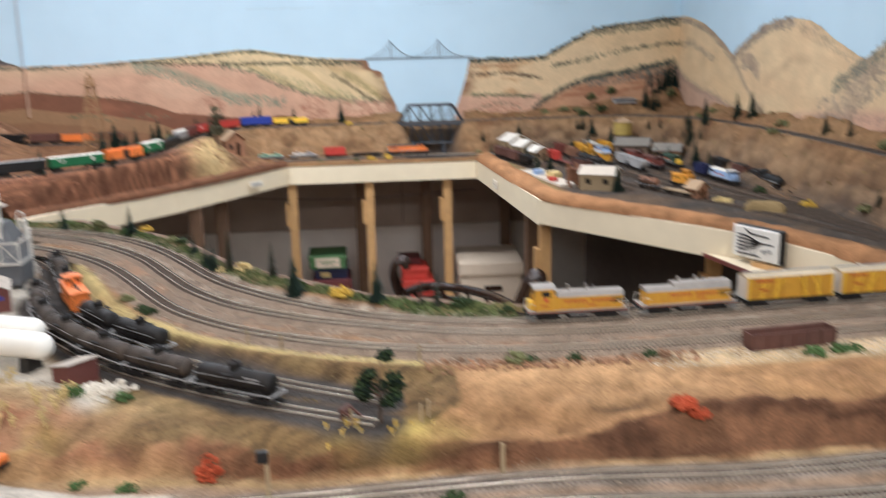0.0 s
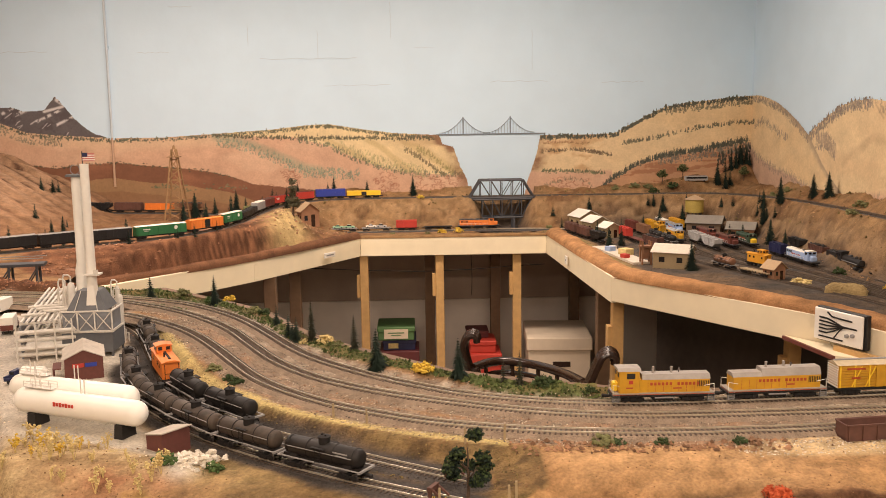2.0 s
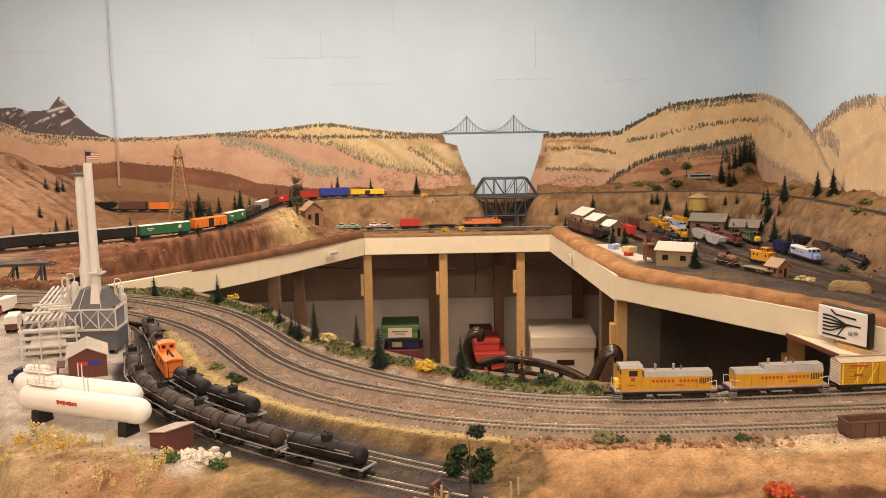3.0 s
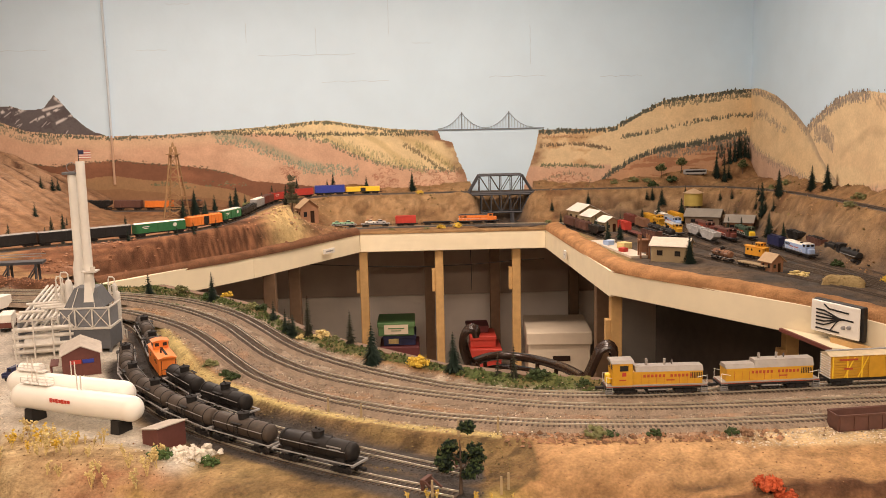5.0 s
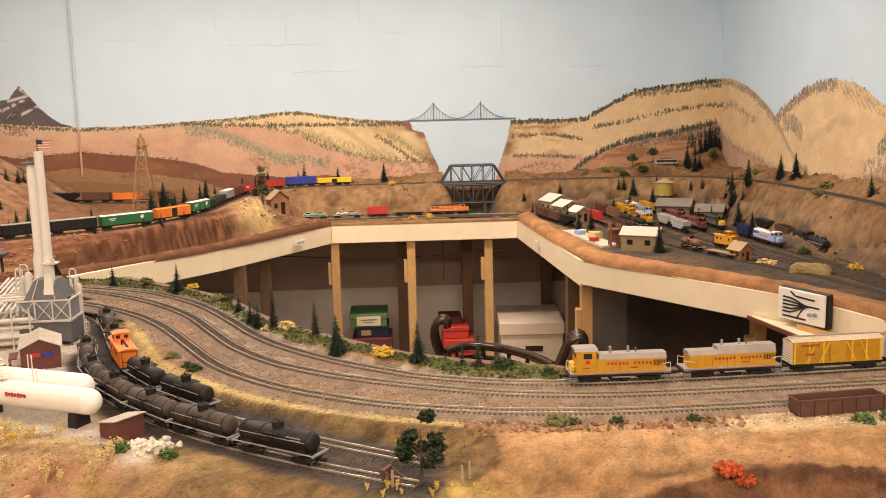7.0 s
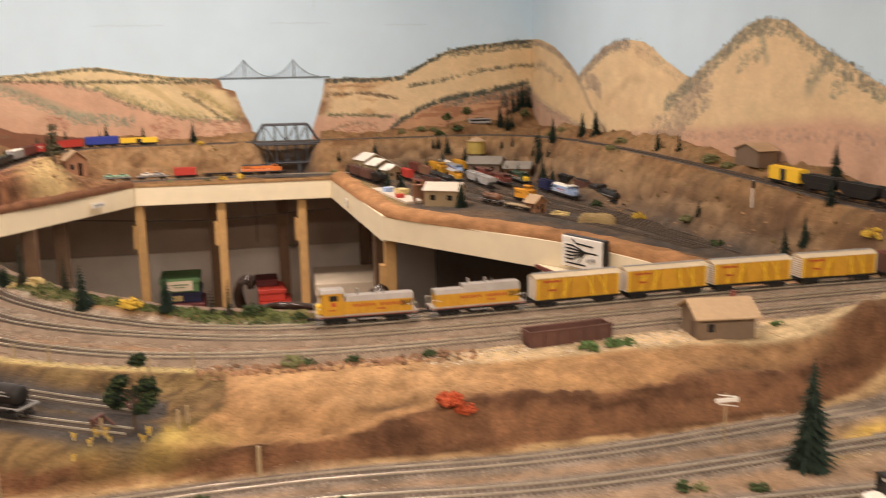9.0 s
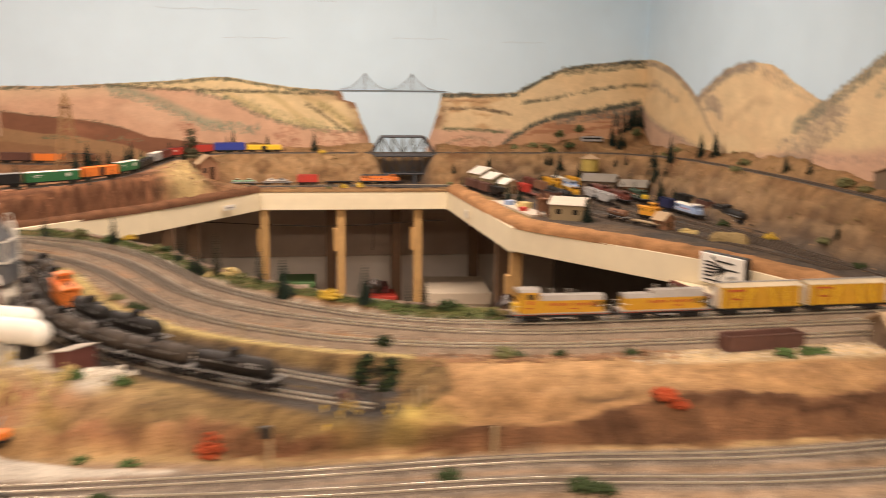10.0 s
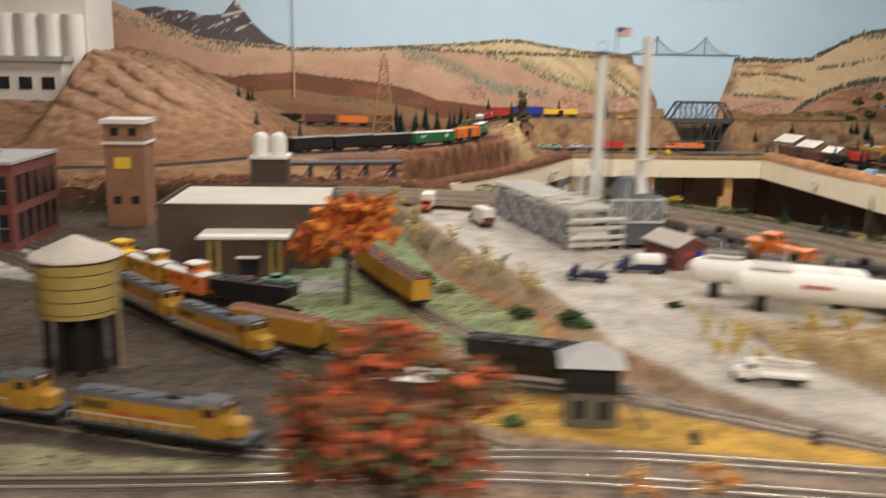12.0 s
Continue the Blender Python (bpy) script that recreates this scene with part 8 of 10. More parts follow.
def truck(at, rz, cab_paint, kind, label, body_paint=None):
    t = thing("model_truck", label, "truck", at, rz, "model trucks on the road")
    L = 0.085
    part("chassis", Mesh().box((0, 0, 0.0065), (L, 0.014, 0.003)), M_UNDERF, t)
    part("cab", Mesh().along_y([(0.018, 0.006), (0.040, 0.006), (0.040, 0.015), (0.030, 0.017), (0.027, 0.026), (0.018, 0.026)], -0.012, 0.012), cab_paint, t)
    part("windscreen", Mesh().box((0.0293, 0, 0.0215), (0.0012, 0.020, 0.006)), M_GLASS, t)
    for s in (-1, 1):
        part("window", Mesh().box((0.0225, s * 0.0121, 0.0215), (0.006, 0.0006, 0.005)), M_GLASS, t)
        part("fender", Mesh().box((0.032, s * 0.0115, 0.010), (0.014, 0.004, 0.005), bev=0.001), cab_paint, t)
    if kind == "tank":
        part("tank", Mesh().lathe([(0.006, -0.036), (0.0115, -0.032), (0.0115, 0.008), (0.006, 0.012)], (0, 0, 0.021), 18, "x"), body_paint, t, "", True)
        part("skirt", Mesh().box((-0.012, 0, 0.012), (0.046, 0.023, 0.008)), cab_paint, t)
    elif kind == "flat":
        part("bed", Mesh().box((-0.014, 0, 0.011), (0.058, 0.025, 0.0045), bev=0.0006), body_paint, t)
        part("boom", Mesh().tube((0.010, 0, 0.030), (-0.046, 0, 0.026), 0.0018, None, 6).tube((0.010, 0, 0.012), (0.010, 0, 0.030), 0.0016, None, 6), body_paint, t)
        part("rack", Mesh().box((-0.014, -0.011, 0.019), (0.052, 0.001, 0.002)).box((-0.014, 0.011, 0.019), (0.052, 0.001, 0.002)), body_paint, t)
    elif kind == "van":
        part("cargo_box", Mesh().box((-0.014, 0, 0.024), (0.060, 0.027, 0.030), bev=0.001), body_paint, t)
        part("rear_panel", Mesh().box((-0.0445, 0, 0.016), (0.001, 0.026, 0.012)), M_BOXRED, t)
    else:
        part("tow_body", Mesh().box((-0.012, 0, 0.012), (0.052, 0.023, 0.008), bev=0.001), cab_paint, t)
        part("crane", Mesh().tube((-0.008, 0, 0.014), (-0.034, 0, 0.032), 0.0013, None, 6).tube((-0.016, 0, 0.014), (-0.034, 0, 0.032), 0.0009, None, 6), M_GREY, t)
    wheels(t, (0.030, -0.020, -0.031), 0.022)
    part("headlight", Mesh().tube((0.040, -0.008, 0.011), (0.0412, -0.008, 0.011), 0.0018, None, 8).tube((0.040, 0.008, 0.011), (0.0412, 0.008, 0.011), 0.0018, None, 8), M_LAMP, t)
    return t


def on_road(x, y):
    return (x, y, ground_at(x, y) + 0.0005)


truck(on_road(-0.668, 1.168), math.radians(166), M_WHITE, "flat", "white flatbed truck with boom on the road", M_WHITE)
truck(on_road(-0.415, 1.062), math.radians(160), M_ORANGE, "tow", "orange and black model truck on the road").scale = (0.62, 0.9, 1.15)
truck(on_road(-0.800, 1.565), math.radians(165), M_NAVY, "tow", "dark blue tow truck on the road").scale = (0.8, 0.9, 1.0)
truck(on_road(-0.705, 1.60), math.radians(170), M_NAVY, "tank", "blue and white tank truck beside the plant", M_TANKW)
truck(on_road(-0.925, 2.03), math.radians(105), M_BROWN, "van", "white box truck parked on the road", M_WHITE)
truck(on_road(-1.03, 2.20), math.radians(260), M_RED, "van", "small red and white van on the road", M_WHITE)


def sedan(at, rz, paint, label):
    t = thing("model_car", label, "car", at, rz, "model cars by the factory")
    part("body", Mesh().along_y([(-0.026, 0.003), (0.026, 0.003), (0.026, 0.009), (0.014, 0.0105), (-0.020, 0.0105), (-0.026, 0.009)], -0.010, 0.010), paint, t)
    part("cabin", Mesh().along_y([(-0.014, 0.0105), (0.010, 0.0105), (0.005, 0.016), (-0.010, 0.016)], -0.0085, 0.0085), M_GLASS, t)
    part("roof", Mesh().box((-0.0025, 0, 0.0163), (0.015, 0.0172, 0.0010)), paint, t)
    wheels(t, (0.016, -0.016), 0.0175, 0.0036)


sedan((-1.355, 1.69, 1.0955), math.radians(20), M_RED, "small red model car by the factory")
M_LEAFPALE = mat("pale_green_paint", (0.30, 0.52, 0.36), 0.4, var=0.05)
sedan((-1.312, 1.71, 1.0955), math.radians(15), M_LEAFPALE, "small pale green model car by the factory")
sedan((-1.69, 1.95, 1.0955), math.radians(40), M_YELB, "small yellow model car by the factory")
sedan((-1.62, 1.93, 1.0955), math.radians(-20), M_RED, "small red model car by the factory")

for x, paint, lab in ((-0.385, M_LEAFPALE, "small pale green model automobile on a flat car"), (-0.33, M_LEAFPALE, "small pale green model automobile on a flat car"), (-0.225, M_WHITE, "small white model automobile on a flat car"), (-0.175, M_PGREY, "small grey model automobile on a flat car")):
    k = int(np.argmin(np.abs(T_LOW[:, 0] - x)))
    sedan((x, float(T_LOW[k, 1]), YARD_Z + 0.005 + 0.0167), 0.05, paint, lab)

# ---- west end buildings ----
fc = thing("factory", "brown factory with flat white roof and front annex", "factory", (-1.385, 1.965, 1.094), 0)
part("wall", Mesh().box((0, 0, 0.056), (0.315, 0.27, 0.116)), M_BRNWALL, fc)
part("roof", Mesh().box((0, 0, 0.1145), (0.300, 0.255, 0.003)), mat("white_gravel_roof", (0.62, 0.57, 0.48), 0.9, var=0.12, scale=40), fc, "pale gravel roof")
for s in (-1, 1):
    part("parapet", Mesh().box((s * 0.1565, 0, 0.1165), (0.004, 0.272, 0.008)), M_BRNWALL, fc)
    part("parapet", Mesh().box((0, s * 0.1335, 0.1165), (0.309, 0.004, 0.008)), M_BRNWALL, fc)
an = part("annex", Mesh().box((0.010, -0.170, 0.034), (0.150, 0.075, 0.072)), M_BRNWALL, fc)
part("annex_roof", Mesh().box((0.010, -0.172, 0.0725), (0.160, 0.088, 0.005)), M_WHITE, fc)
part("entrance", Mesh().box((0.018, -0.2078, 0.018), (0.034, 0.001, 0.034)), M_GLASS, fc)
part("canopy", Mesh().box((0.018, -0.214, 0.038), (0.040, 0.014, 0.003)), M_WHITE, fc)
for x in (-0.05, -0.035, 0.058, 0.073):
    part("pilaster", Mesh().box((x, -0.2082, 0.033), (0.006, 0.002, 0.066)), M_OCHRE, fc)
for x in (-0.0425, 0.0655):
    part("window", Mesh().box((x, -0.2077, 0.034), (0.006, 0.001, 0.03)), M_GLASS, fc)

sl = thing("silo_block", "brown block building carrying two white silos", "silo", (-1.40, 2.36, 1.094))
part("wall", Mesh().box((0, 0, 0.075), (0.085, 0.085, 0.152), bev=0.001), M_BRNWALL, sl)
part("roof_slab", Mesh().box((0, 0, 0.153), (0.092, 0.092, 0.006)), M_WHITE, sl)
for x in (-0.021, 0.021):
    part("silo", Mesh().lathe([(0.019, 0), (0.019, 0.040), (0.015, 0.050), (0.006, 0.055)], (x, -0.015, 0.156), 18), M_TANKW, sl, "white silo", True)

tw = thing("brick_tower", "orange brick tower with white capped roof", "tower", (-1.715, 2.30, 1.094))
part("wall", Mesh().box((0, 0, 0.115), (0.088, 0.088, 0.240)), M_OBRICK, tw)
part("belt", Mesh().box((0, 0, 0.190), (0.096, 0.096, 0.006)), M_WHITE, tw)
part("cap", Mesh().box((0, 0, 0.238), (0.100, 0.100, 0.010)), M_WHITE, tw)
part("sign", Mesh().box((-0.005, -0.0448, 0.145), (0.036, 0.0016, 0.026)), M_YELB, tw, "yellow sign board")
for x in (-0.02, 0.02):
    for z in (0.215, 0.06):
        part("window", Mesh().box((x, -0.0443, z), (0.018, 0.001, 0.018)), M_GLASS, tw)

bb = thing("brick_warehouse", "dark red brick warehouse with tall windows", "building", (-2.005, 2.10, 1.094), 0)
part("wall", Mesh().box((0, 0, 0.084), (0.300, 0.25, 0.176)), M_BRICK, bb)
part("roof", Mesh().box((0, 0, 0.1745), (0.308, 0.258, 0.006)), M_SLATE, bb)
for i in range(5):
    for z in (0.045, 0.12):
        wn = part("window", Mesh().box((-0.12 + i * 0.06, -0.1255, z), (0.040, 0.002, 0.056)), M_GLASS, bb)
        part("glazing_bar", Mesh().box((-0.12 + i * 0.06, -0.1268, z), (0.0016, 0.001, 0.056)).box((-0.12 + i * 0.06, -0.1268, z), (0.040, 0.001, 0.0016)), M_GREY, wn)
        wn = part("window", Mesh().box((0.1505, -0.09 + i * 0.045, z), (0.002, 0.030, 0.056)), M_GLASS, bb)
part("roof_vent", Mesh().lathe([(0.008, 0), (0.008, 0.012), (0.012, 0.016), (0.002, 0.022)], (0.10, -0.06, 0.177), 12), M_SLATE, bb)

wt = thing("water_tower", "mustard wooden water tower on dark timber legs", "water tower", (-1.505, 1.285, 1.094))
tank = part("tank", Mesh().lathe([(0.049, 0.072), (0.049, 0.142)], (0, 0, 0), 28), M_OCHRE, wt, "mustard staved tank", True)
for z in (0.078, 0.094, 0.110, 0.126, 0.139):
    part("hoop", Mesh().lathe([(0.0495, -0.0006), (0.0495, 0.0006)], (0, 0, z), 28), M_BROWN, tank)
part("roof", Mesh().lathe([(0.056, 0.1425), (0.054, 0.145), (0.004, 0.168), (0.001, 0.169)], (0, 0, 0), 16), M_ROOFG, wt, "pale conical roof")
for i in range(10):
    a = 6.283 * i / 10
    part("leg", Mesh().tube((0.041 * math.cos(a), 0.041 * math.sin(a), 0), (0.040 * math.cos(a), 0.040 * math.sin(a), 0.072), 0.0045, None, 6), M_UNDERF, wt)
part("core", Mesh().tube((0, 0, 0), (0, 0, 0.072), 0.026, None, 10), M_UNDERF, wt)
part("spout", Mesh().path([(0.049, -0.01, 0.135), (0.051, -0.01, 0.06), (0.051, -0.01, 0.0)], 0.002, 6), M_TANWALL, wt)

sg = thing("signal_tower", "olive two-storey signal tower with pale hipped roof", "signal tower", (-0.900, 1.098, 1.094), math.radians(-8))
part("lower_wall", Mesh().box((0, 0, 0.019), (0.056, 0.046, 0.042)), M_OLIVEW, sg)
part("belt", Mesh().box((0, 0, 0.041), (0.060, 0.050, 0.003)), M_DKWOOD, sg)
part("upper_wall", Mesh().box((0, 0, 0.055), (0.058, 0.048, 0.026)), M_UNDERF, sg)
for x in (-0.020, 0.0, 0.020):
    part("window", Mesh().box((x, -0.0245, 0.056), (0.015, 0.001, 0.016)), M_GLASS, sg)
for x in (-0.013, 0.013):
    part("window", Mesh().box((x, -0.0235, 0.020), (0.011, 0.001, 0.020)), M_GLASS, sg)
part("roof", Mesh().add([(-0.036, -0.031, 0.0685), (0.036, -0.031, 0.0685), (0.036, 0.031, 0.0685), (-0.036, 0.031, 0.0685), (-0.008, 0, 0.090), (0.008, 0, 0.090)], [(3, 2, 1, 0), (0, 1, 5, 4), (1, 2, 5), (2, 3, 4, 5), (3, 0, 4)]), M_SLATE, sg)
part("stair", Mesh().tube((0.032, -0.02, 0.041), (0.060, -0.02, 0.0), 0.002, None, 4).tube((0.032, -0.012, 0.041), (0.060, -0.012, 0.0), 0.002, None, 4), M_OLIVEW, sg)
part("landing", Mesh().box((0.036, -0.012, 0.041), (0.016, 0.024, 0.002)), M_OLIVEW, sg)

leafy_tree((-1.185, 1.585, 1.094), 0.178, [M_OFOL, M_OFOL, M_OFOL, M_RFOL], "orange autumn tree on the lawn", 0.40, 0.46, 560, 8, 0.052)
leafy_tree((-1.125, 0.735, 1.094), 0.228, [M_RUSTF, M_RFOL, M_RUSTF, M_OLIVE, M_DKG, M_RUSTF, M_SCARLET], "large red and green autumn tree at the front", 0.255, 0.30, 2600, 9, 0.021)
for x, y, h in ((-0.909, 0.871, 0.05), (-0.847, 0.862, 0.062)):
    leafy_tree((x, y, 1.094), h, [M_OFOL, M_STRAW], "thin orange autumn sapling at the front", 0.30, 0.5, 160, 5, 0.05)
for x, y in ((-0.353, 0.917), (-0.70, 0.86), (-0.62, 0.855), (0.02, 0.86), (-0.80, 1.04), (-0.672, 1.035)):
    sw = thing("switch_stand", "small black switch machine beside the track", "switch stand", (x, y, ground_at(x, y)), PL.uniform(0, 3), "switch machines")
    part("base", Mesh().box((0, 0, 0.001), (0.026, 0.010, 0.004)), M_TIE, sw)
    part("motor_box", Mesh().box((0.003, 0, 0.006), (0.010, 0.008, 0.008), bev=0.001), M_BLACK, sw)
for x, y, h, head in ((-0.075, 0.962, 0.060, True), (0.195, 0.985, 0.040, False)):
    sp_ = thing("signal_post", "weathered wooden signal post beside the front track", "post", (x, y, ground_at(x, y) - 0.003), 0, "posts by the front track")
    part("mast", Mesh().box((0, 0, h / 2), (0.005, 0.005, h), taper=0.85), M_TANWALL, sp_)
    if head:
        part("signal_head", Mesh().box((-0.004, -0.004, h - 0.006), (0.013, 0.008, 0.014), bev=0.001), M_BLACK, sp_)
cb = thing("crossing_sign", "white crossing sign on a thin pole", "sign", (0.752, 0.935, 1.094))
part("pole", Mesh().tube((0, 0, 0), (0, 0, 0.064), 0.0013, None, 6), M_TANWALL, cb)
for a in (0.5, -0.5):
    part("blade", Mesh().box((0, -0.002 - 0.001 * (a > 0), 0.056), (0.030, 0.001, 0.005)), M_WHITE, cb).rotation_euler = (0, 0, 0)
for i in range(3):
    part("wire_bar", Mesh().tube((-0.012, -0.003, 0.052 + i * 0.006), (0.014, -0.003, 0.047 + i * 0.006), 0.0008, None, 5), M_WHITE, cb)
set_on(diesel("black diesel locomotive with white nose at the front", M_BLACK, M_BLACK, 0.205, M_WHITE), T_F4, x=0.865)

# ---- front edge of the near layout and its skirt along the pit ----
def skirt(pts, z0, z1, label, material):
    m = Mesh()
    for (x0, y0), (x1, y1) in zip(pts[:-1], pts[1:]):
        a, b = ground_at(x0, y0) - 0.002, ground_at(x1, y1) - 0.002
        n = len(m.v)
        d = Vector((x1 - x0, y1 - y0)).normalized()
        ox, oy = -d.y * 0.02, d.x * 0.02
        m.add([(x0, y0, z0), (x1, y1, z0), (x1, y1, b), (x0, y0, a), (x0 + ox, y0 + oy, z0), (x1 + ox, y1 + oy, z0), (x1 + ox, y1 + oy, b), (x0 + ox, y0 + oy, a)], [(0, 1, 2, 3), (5, 4, 7, 6), (3, 2, 6, 7), (1, 0, 4, 5), (0, 3, 7, 4), (2, 1, 5, 6)])
    return tagged(m.obj("trim", material), label, "fascia board", kind="structure")


skirt([(-2.44, 0.462), (-1.2, 0.462), (0.2, 0.462), (1.79, 0.462)], 0.90, 1.09, "cream painted front edge board of the near layout", M_FASCIA)
skirt([(p[0], p[1] - 0.004) for p in BACK_EDGE[::-1]], 1.0, 1.1, "brown edge of the near layout along the pit", M_STUD)

# ---- truss bridge over the gorge ----
M_BRIDGE = mat("dark_bridge_steel", (0.055, 0.056, 0.062), 0.6, var=0.2, scale=60)
br = thing("truss_bridge", "dark grey double-deck steel truss bridge in the gorge", "bridge", (0.437, 4.64, 0))


def truss(y, z0, z1, x0, x1, n, arch, parent):
    top, bot = [], []
    for i in range(n + 1):
        x = x0 + (x1 - x0) * i / n
        bot.append((x, y, z0))
        top.append((x, y, z1))
    part("chord", Mesh().path([bot[0], bot[-1]], 0.005, 5), M_BRIDGE, parent)
    lo, hi = (1, n - 1) if arch else (0, n)
    part("chord", Mesh().path([top[lo], top[hi]], 0.005, 5), M_BRIDGE, parent)
    if arch:
        part("end_post", Mesh().path([bot[0], top[1]], 0.005, 5), M_BRIDGE, parent)
        part("end_post", Mesh().path([bot[-1], top[-2]], 0.005, 5), M_BRIDGE, parent)
    for i in range(lo, hi + 1):
        part("vertical", Mesh().path([bot[i], top[i]], 0.003, 4), M_BRIDGE, parent)
    for i in range(lo, hi):
        a, b = (bot[i], top[i + 1]) if i >= n / 2 else (top[i], bot[i + 1])
        part("diagonal", Mesh().path([a, b], 0.0026, 4), M_BRIDGE, parent)


for y in (-0.042, 0.042):
    truss(y, FAR_Z - 0.010, FAR_Z + 0.080, -0.165, 0.165, 6, True, br)
    truss(y, 1.105, FAR_Z - 0.018, -0.150, 0.150, 6, False, br)
for i in range(5):
    x = -0.11 + i * 0.055
    part("top_strut", Mesh().path([(x, -0.042, FAR_Z + 0.08), (x, 0.042, FAR_Z + 0.08)], 0.003, 4), M_BRIDGE, br)
for i in range(13):
    x = -0.165 + i * 0.0275
    part("floor_beam", Mesh().box((x, 0, FAR_Z - 0.014), (0.006, 0.09, 0.007)), M_BRIDGE, br)
for x in (-0.15, -0.06, 0.06, 0.15):
    for y in (-0.042, 0.042):
        part("pier_leg", Mesh().box((x, y, 1.06), (0.012, 0.012, 0.095)), M_BRIDGE, br)

# ---- far buildings ----
M_TINROOF = mat("pale_tin_roof", (0.60, 0.52, 0.42), 0.7, var=0.12, scale=40, stain=0.15)


M_WHTIN = mat("white_tin_roof", (0.80, 0.74, 0.64), 0.6, var=0.1, scale=60, stain=0.12)
M_GREYROOF = mat("grey_shingle_roof", (0.24, 0.215, 0.18), 0.85, var=0.2, scale=90)


def cabin(x, y, z, L, W, eave, ridge, rz, wall, roof, label, group="far yard buildings"):
    t = thing("yard_building", label, "building", (x, y, z), rz, group)
    gable(t, L, W, eave, ridge, wall, roof, 0.008)
    part("door", Mesh().box((W * 0.15, -L / 2 - 0.0006, eave * 0.38), (W * 0.22, 0.0012, eave * 0.76)), M_DKWOOD, t)
    part("window", Mesh().box((-W * 0.25, -L / 2 - 0.0006, eave * 0.55), (W * 0.18, 0.0012, eave * 0.3)), M_GLASS, t)
    for k in (-0.25, 0.25):
        part("window", Mesh().box((-W / 2 - 0.0006, L * k, eave * 0.55), (0.0012, L * 0.16, eave * 0.3)), M_GLASS, t)
    return t


yz = YARD_Z - 0.006
cabin(0.932, 3.225, yz, 0.128, 0.098, 0.062, 0.084, math.radians(60), M_TANWALL, M_TINROOF, "large tan yard shed with pale tin roof")
for x, y, sx, h in ((0.825, 4.40, 0.115, 0.070), (0.850, 4.24, 0.10, 0.060), (0.880, 4.09, 0.075, 0.05)):
    cabin(x, y, yz, sx, sx * 0.95, h, h * 1.4, math.radians(18), M_TANWALL, M_WHTIN, "tan shed with bright white tin roof in the yard")
cabin(1.368, 4.22, yz, 0.155, 0.125, 0.050, 0.078, math.radians(62), M_KHAKI, M_GREYROOF, "long brown depot with grey shingle roof in the yard")
cabin(1.462, 4.00, yz, 0.115, 0.10, 0.045, 0.070, math.radians(62), M_OBRICK, M_GREYROOF, "small brown depot with grey shingle roof in the yard")
cabin(1.190, 2.945, yz, 0.052, 0.048, 0.042, 0.062, math.radians(20), M_OBRICK, M_TANROOF, "small timber shack at the yard edge")
cabin(-0.515, 4.28, 1.115, 0.09, 0.085, 0.075, 0.110, math.radians(20), M_OBRICK, M_TANROOF, "brown timber mill with grey roof on the hillside")
mt = thing("mine_tent", "pale canvas tent beside the mill", "tent", (-0.62, 4.15, 1.12))
part("canvas", Mesh().add([(-0.03, -0.03, 0), (0.03, -0.03, 0), (0.03, 0.03, 0), (-0.03, 0.03, 0), (0, -0.01, 0.055)], [(3, 2, 1, 0), (0, 1, 4), (1, 2, 4), (2, 3, 4), (3, 0, 4)]), M_TINROOF, mt)
wy = thing("water_tower", "yellow water tower with pale cone roof in the yard", "water tower", (1.358, 4.365, far_at(1.358, 4.365) - 0.006))
part("tank", Mesh().lathe([(0.044, 0.085), (0.044, 0.147)], (0, 0, 0), 22), M_OCHRE, wy, "", True)
part("roof", Mesh().lathe([(0.050, 0.147), (0.003, 0.168), (0.001, 0.168)], (0, 0, 0), 16), M_TANROOF, wy)
for i in range(6):
    a = 6.283 * i / 6
    part("leg", Mesh().tube((0.036 * math.cos(a), 0.036 * math.sin(a), 0), (0.034 * math.cos(a), 0.034 * math.sin(a), 0.086), 0.004, None, 5), M_TIE, wy)
sp = Mesh()
for i in range(60):
    sp.clump((PL.gauss(0, 0.016), PL.gauss(0, 0.014), abs(PL.gauss(0, 0.006))), PL.uniform(0.004, 0.009), PL, 0.6, 0.3)
ob = tagged(sp.obj("sand_pile", M_STRAW), "pale yellow sand pile in the yard", "sand pile", kind="stuff")
ob.location = (1.253, 2.868, yz)
M_LOAF = mat("dry_straw_tan", (0.36, 0.265, 0.125), 0.95, var=0.4, scale=90, bump=0.6, bump_scale=400, spec=0.2)
sm = Mesh()
rows_u, rows_v = 40, 16
verts = []
for a in range(rows_u + 1):
    for b in range(rows_v + 1):
        u, v = -1 + 2 * a / rows_u, -1 + 2 * b / rows_v
        rise = (max(0.0, 1 - abs(u) ** 5) ** 0.5) * (max(0.0, 1 - abs(v) ** 3) ** 0.6)
        verts.append((0.062 * u, 0.022 * v, -0.004 + 0.036 * rise + PL.gauss(0, 0.0012) * (rise > 0)))
sm.add(verts, [(a * (rows_v + 1) + b, (a + 1) * (rows_v + 1) + b, (a + 1) * (rows_v + 1) + b + 1, a * (rows_v + 1) + b + 1) for a in range(rows_u) for b in range(rows_v)])
for i in range(90):
    u, v = PL.uniform(-0.95, 0.95), PL.uniform(-0.9, 0.9)
    sm.clump((0.062 * u, 0.022 * v, 0.034 * (1 - abs(u) ** 5) ** 0.5 * (1 - abs(v) ** 3) ** 0.6 - 0.004), PL.uniform(0.002, 0.0045), PL, 0.8, 0.5)
ob = tagged(sm.obj("straw_mound", M_LOAF), "long dry tan straw mound at the yard edge", "straw mound")
ob.location, ob.rotation_euler = (1.305, 2.675, yz), (0, 0, math.radians(-32))
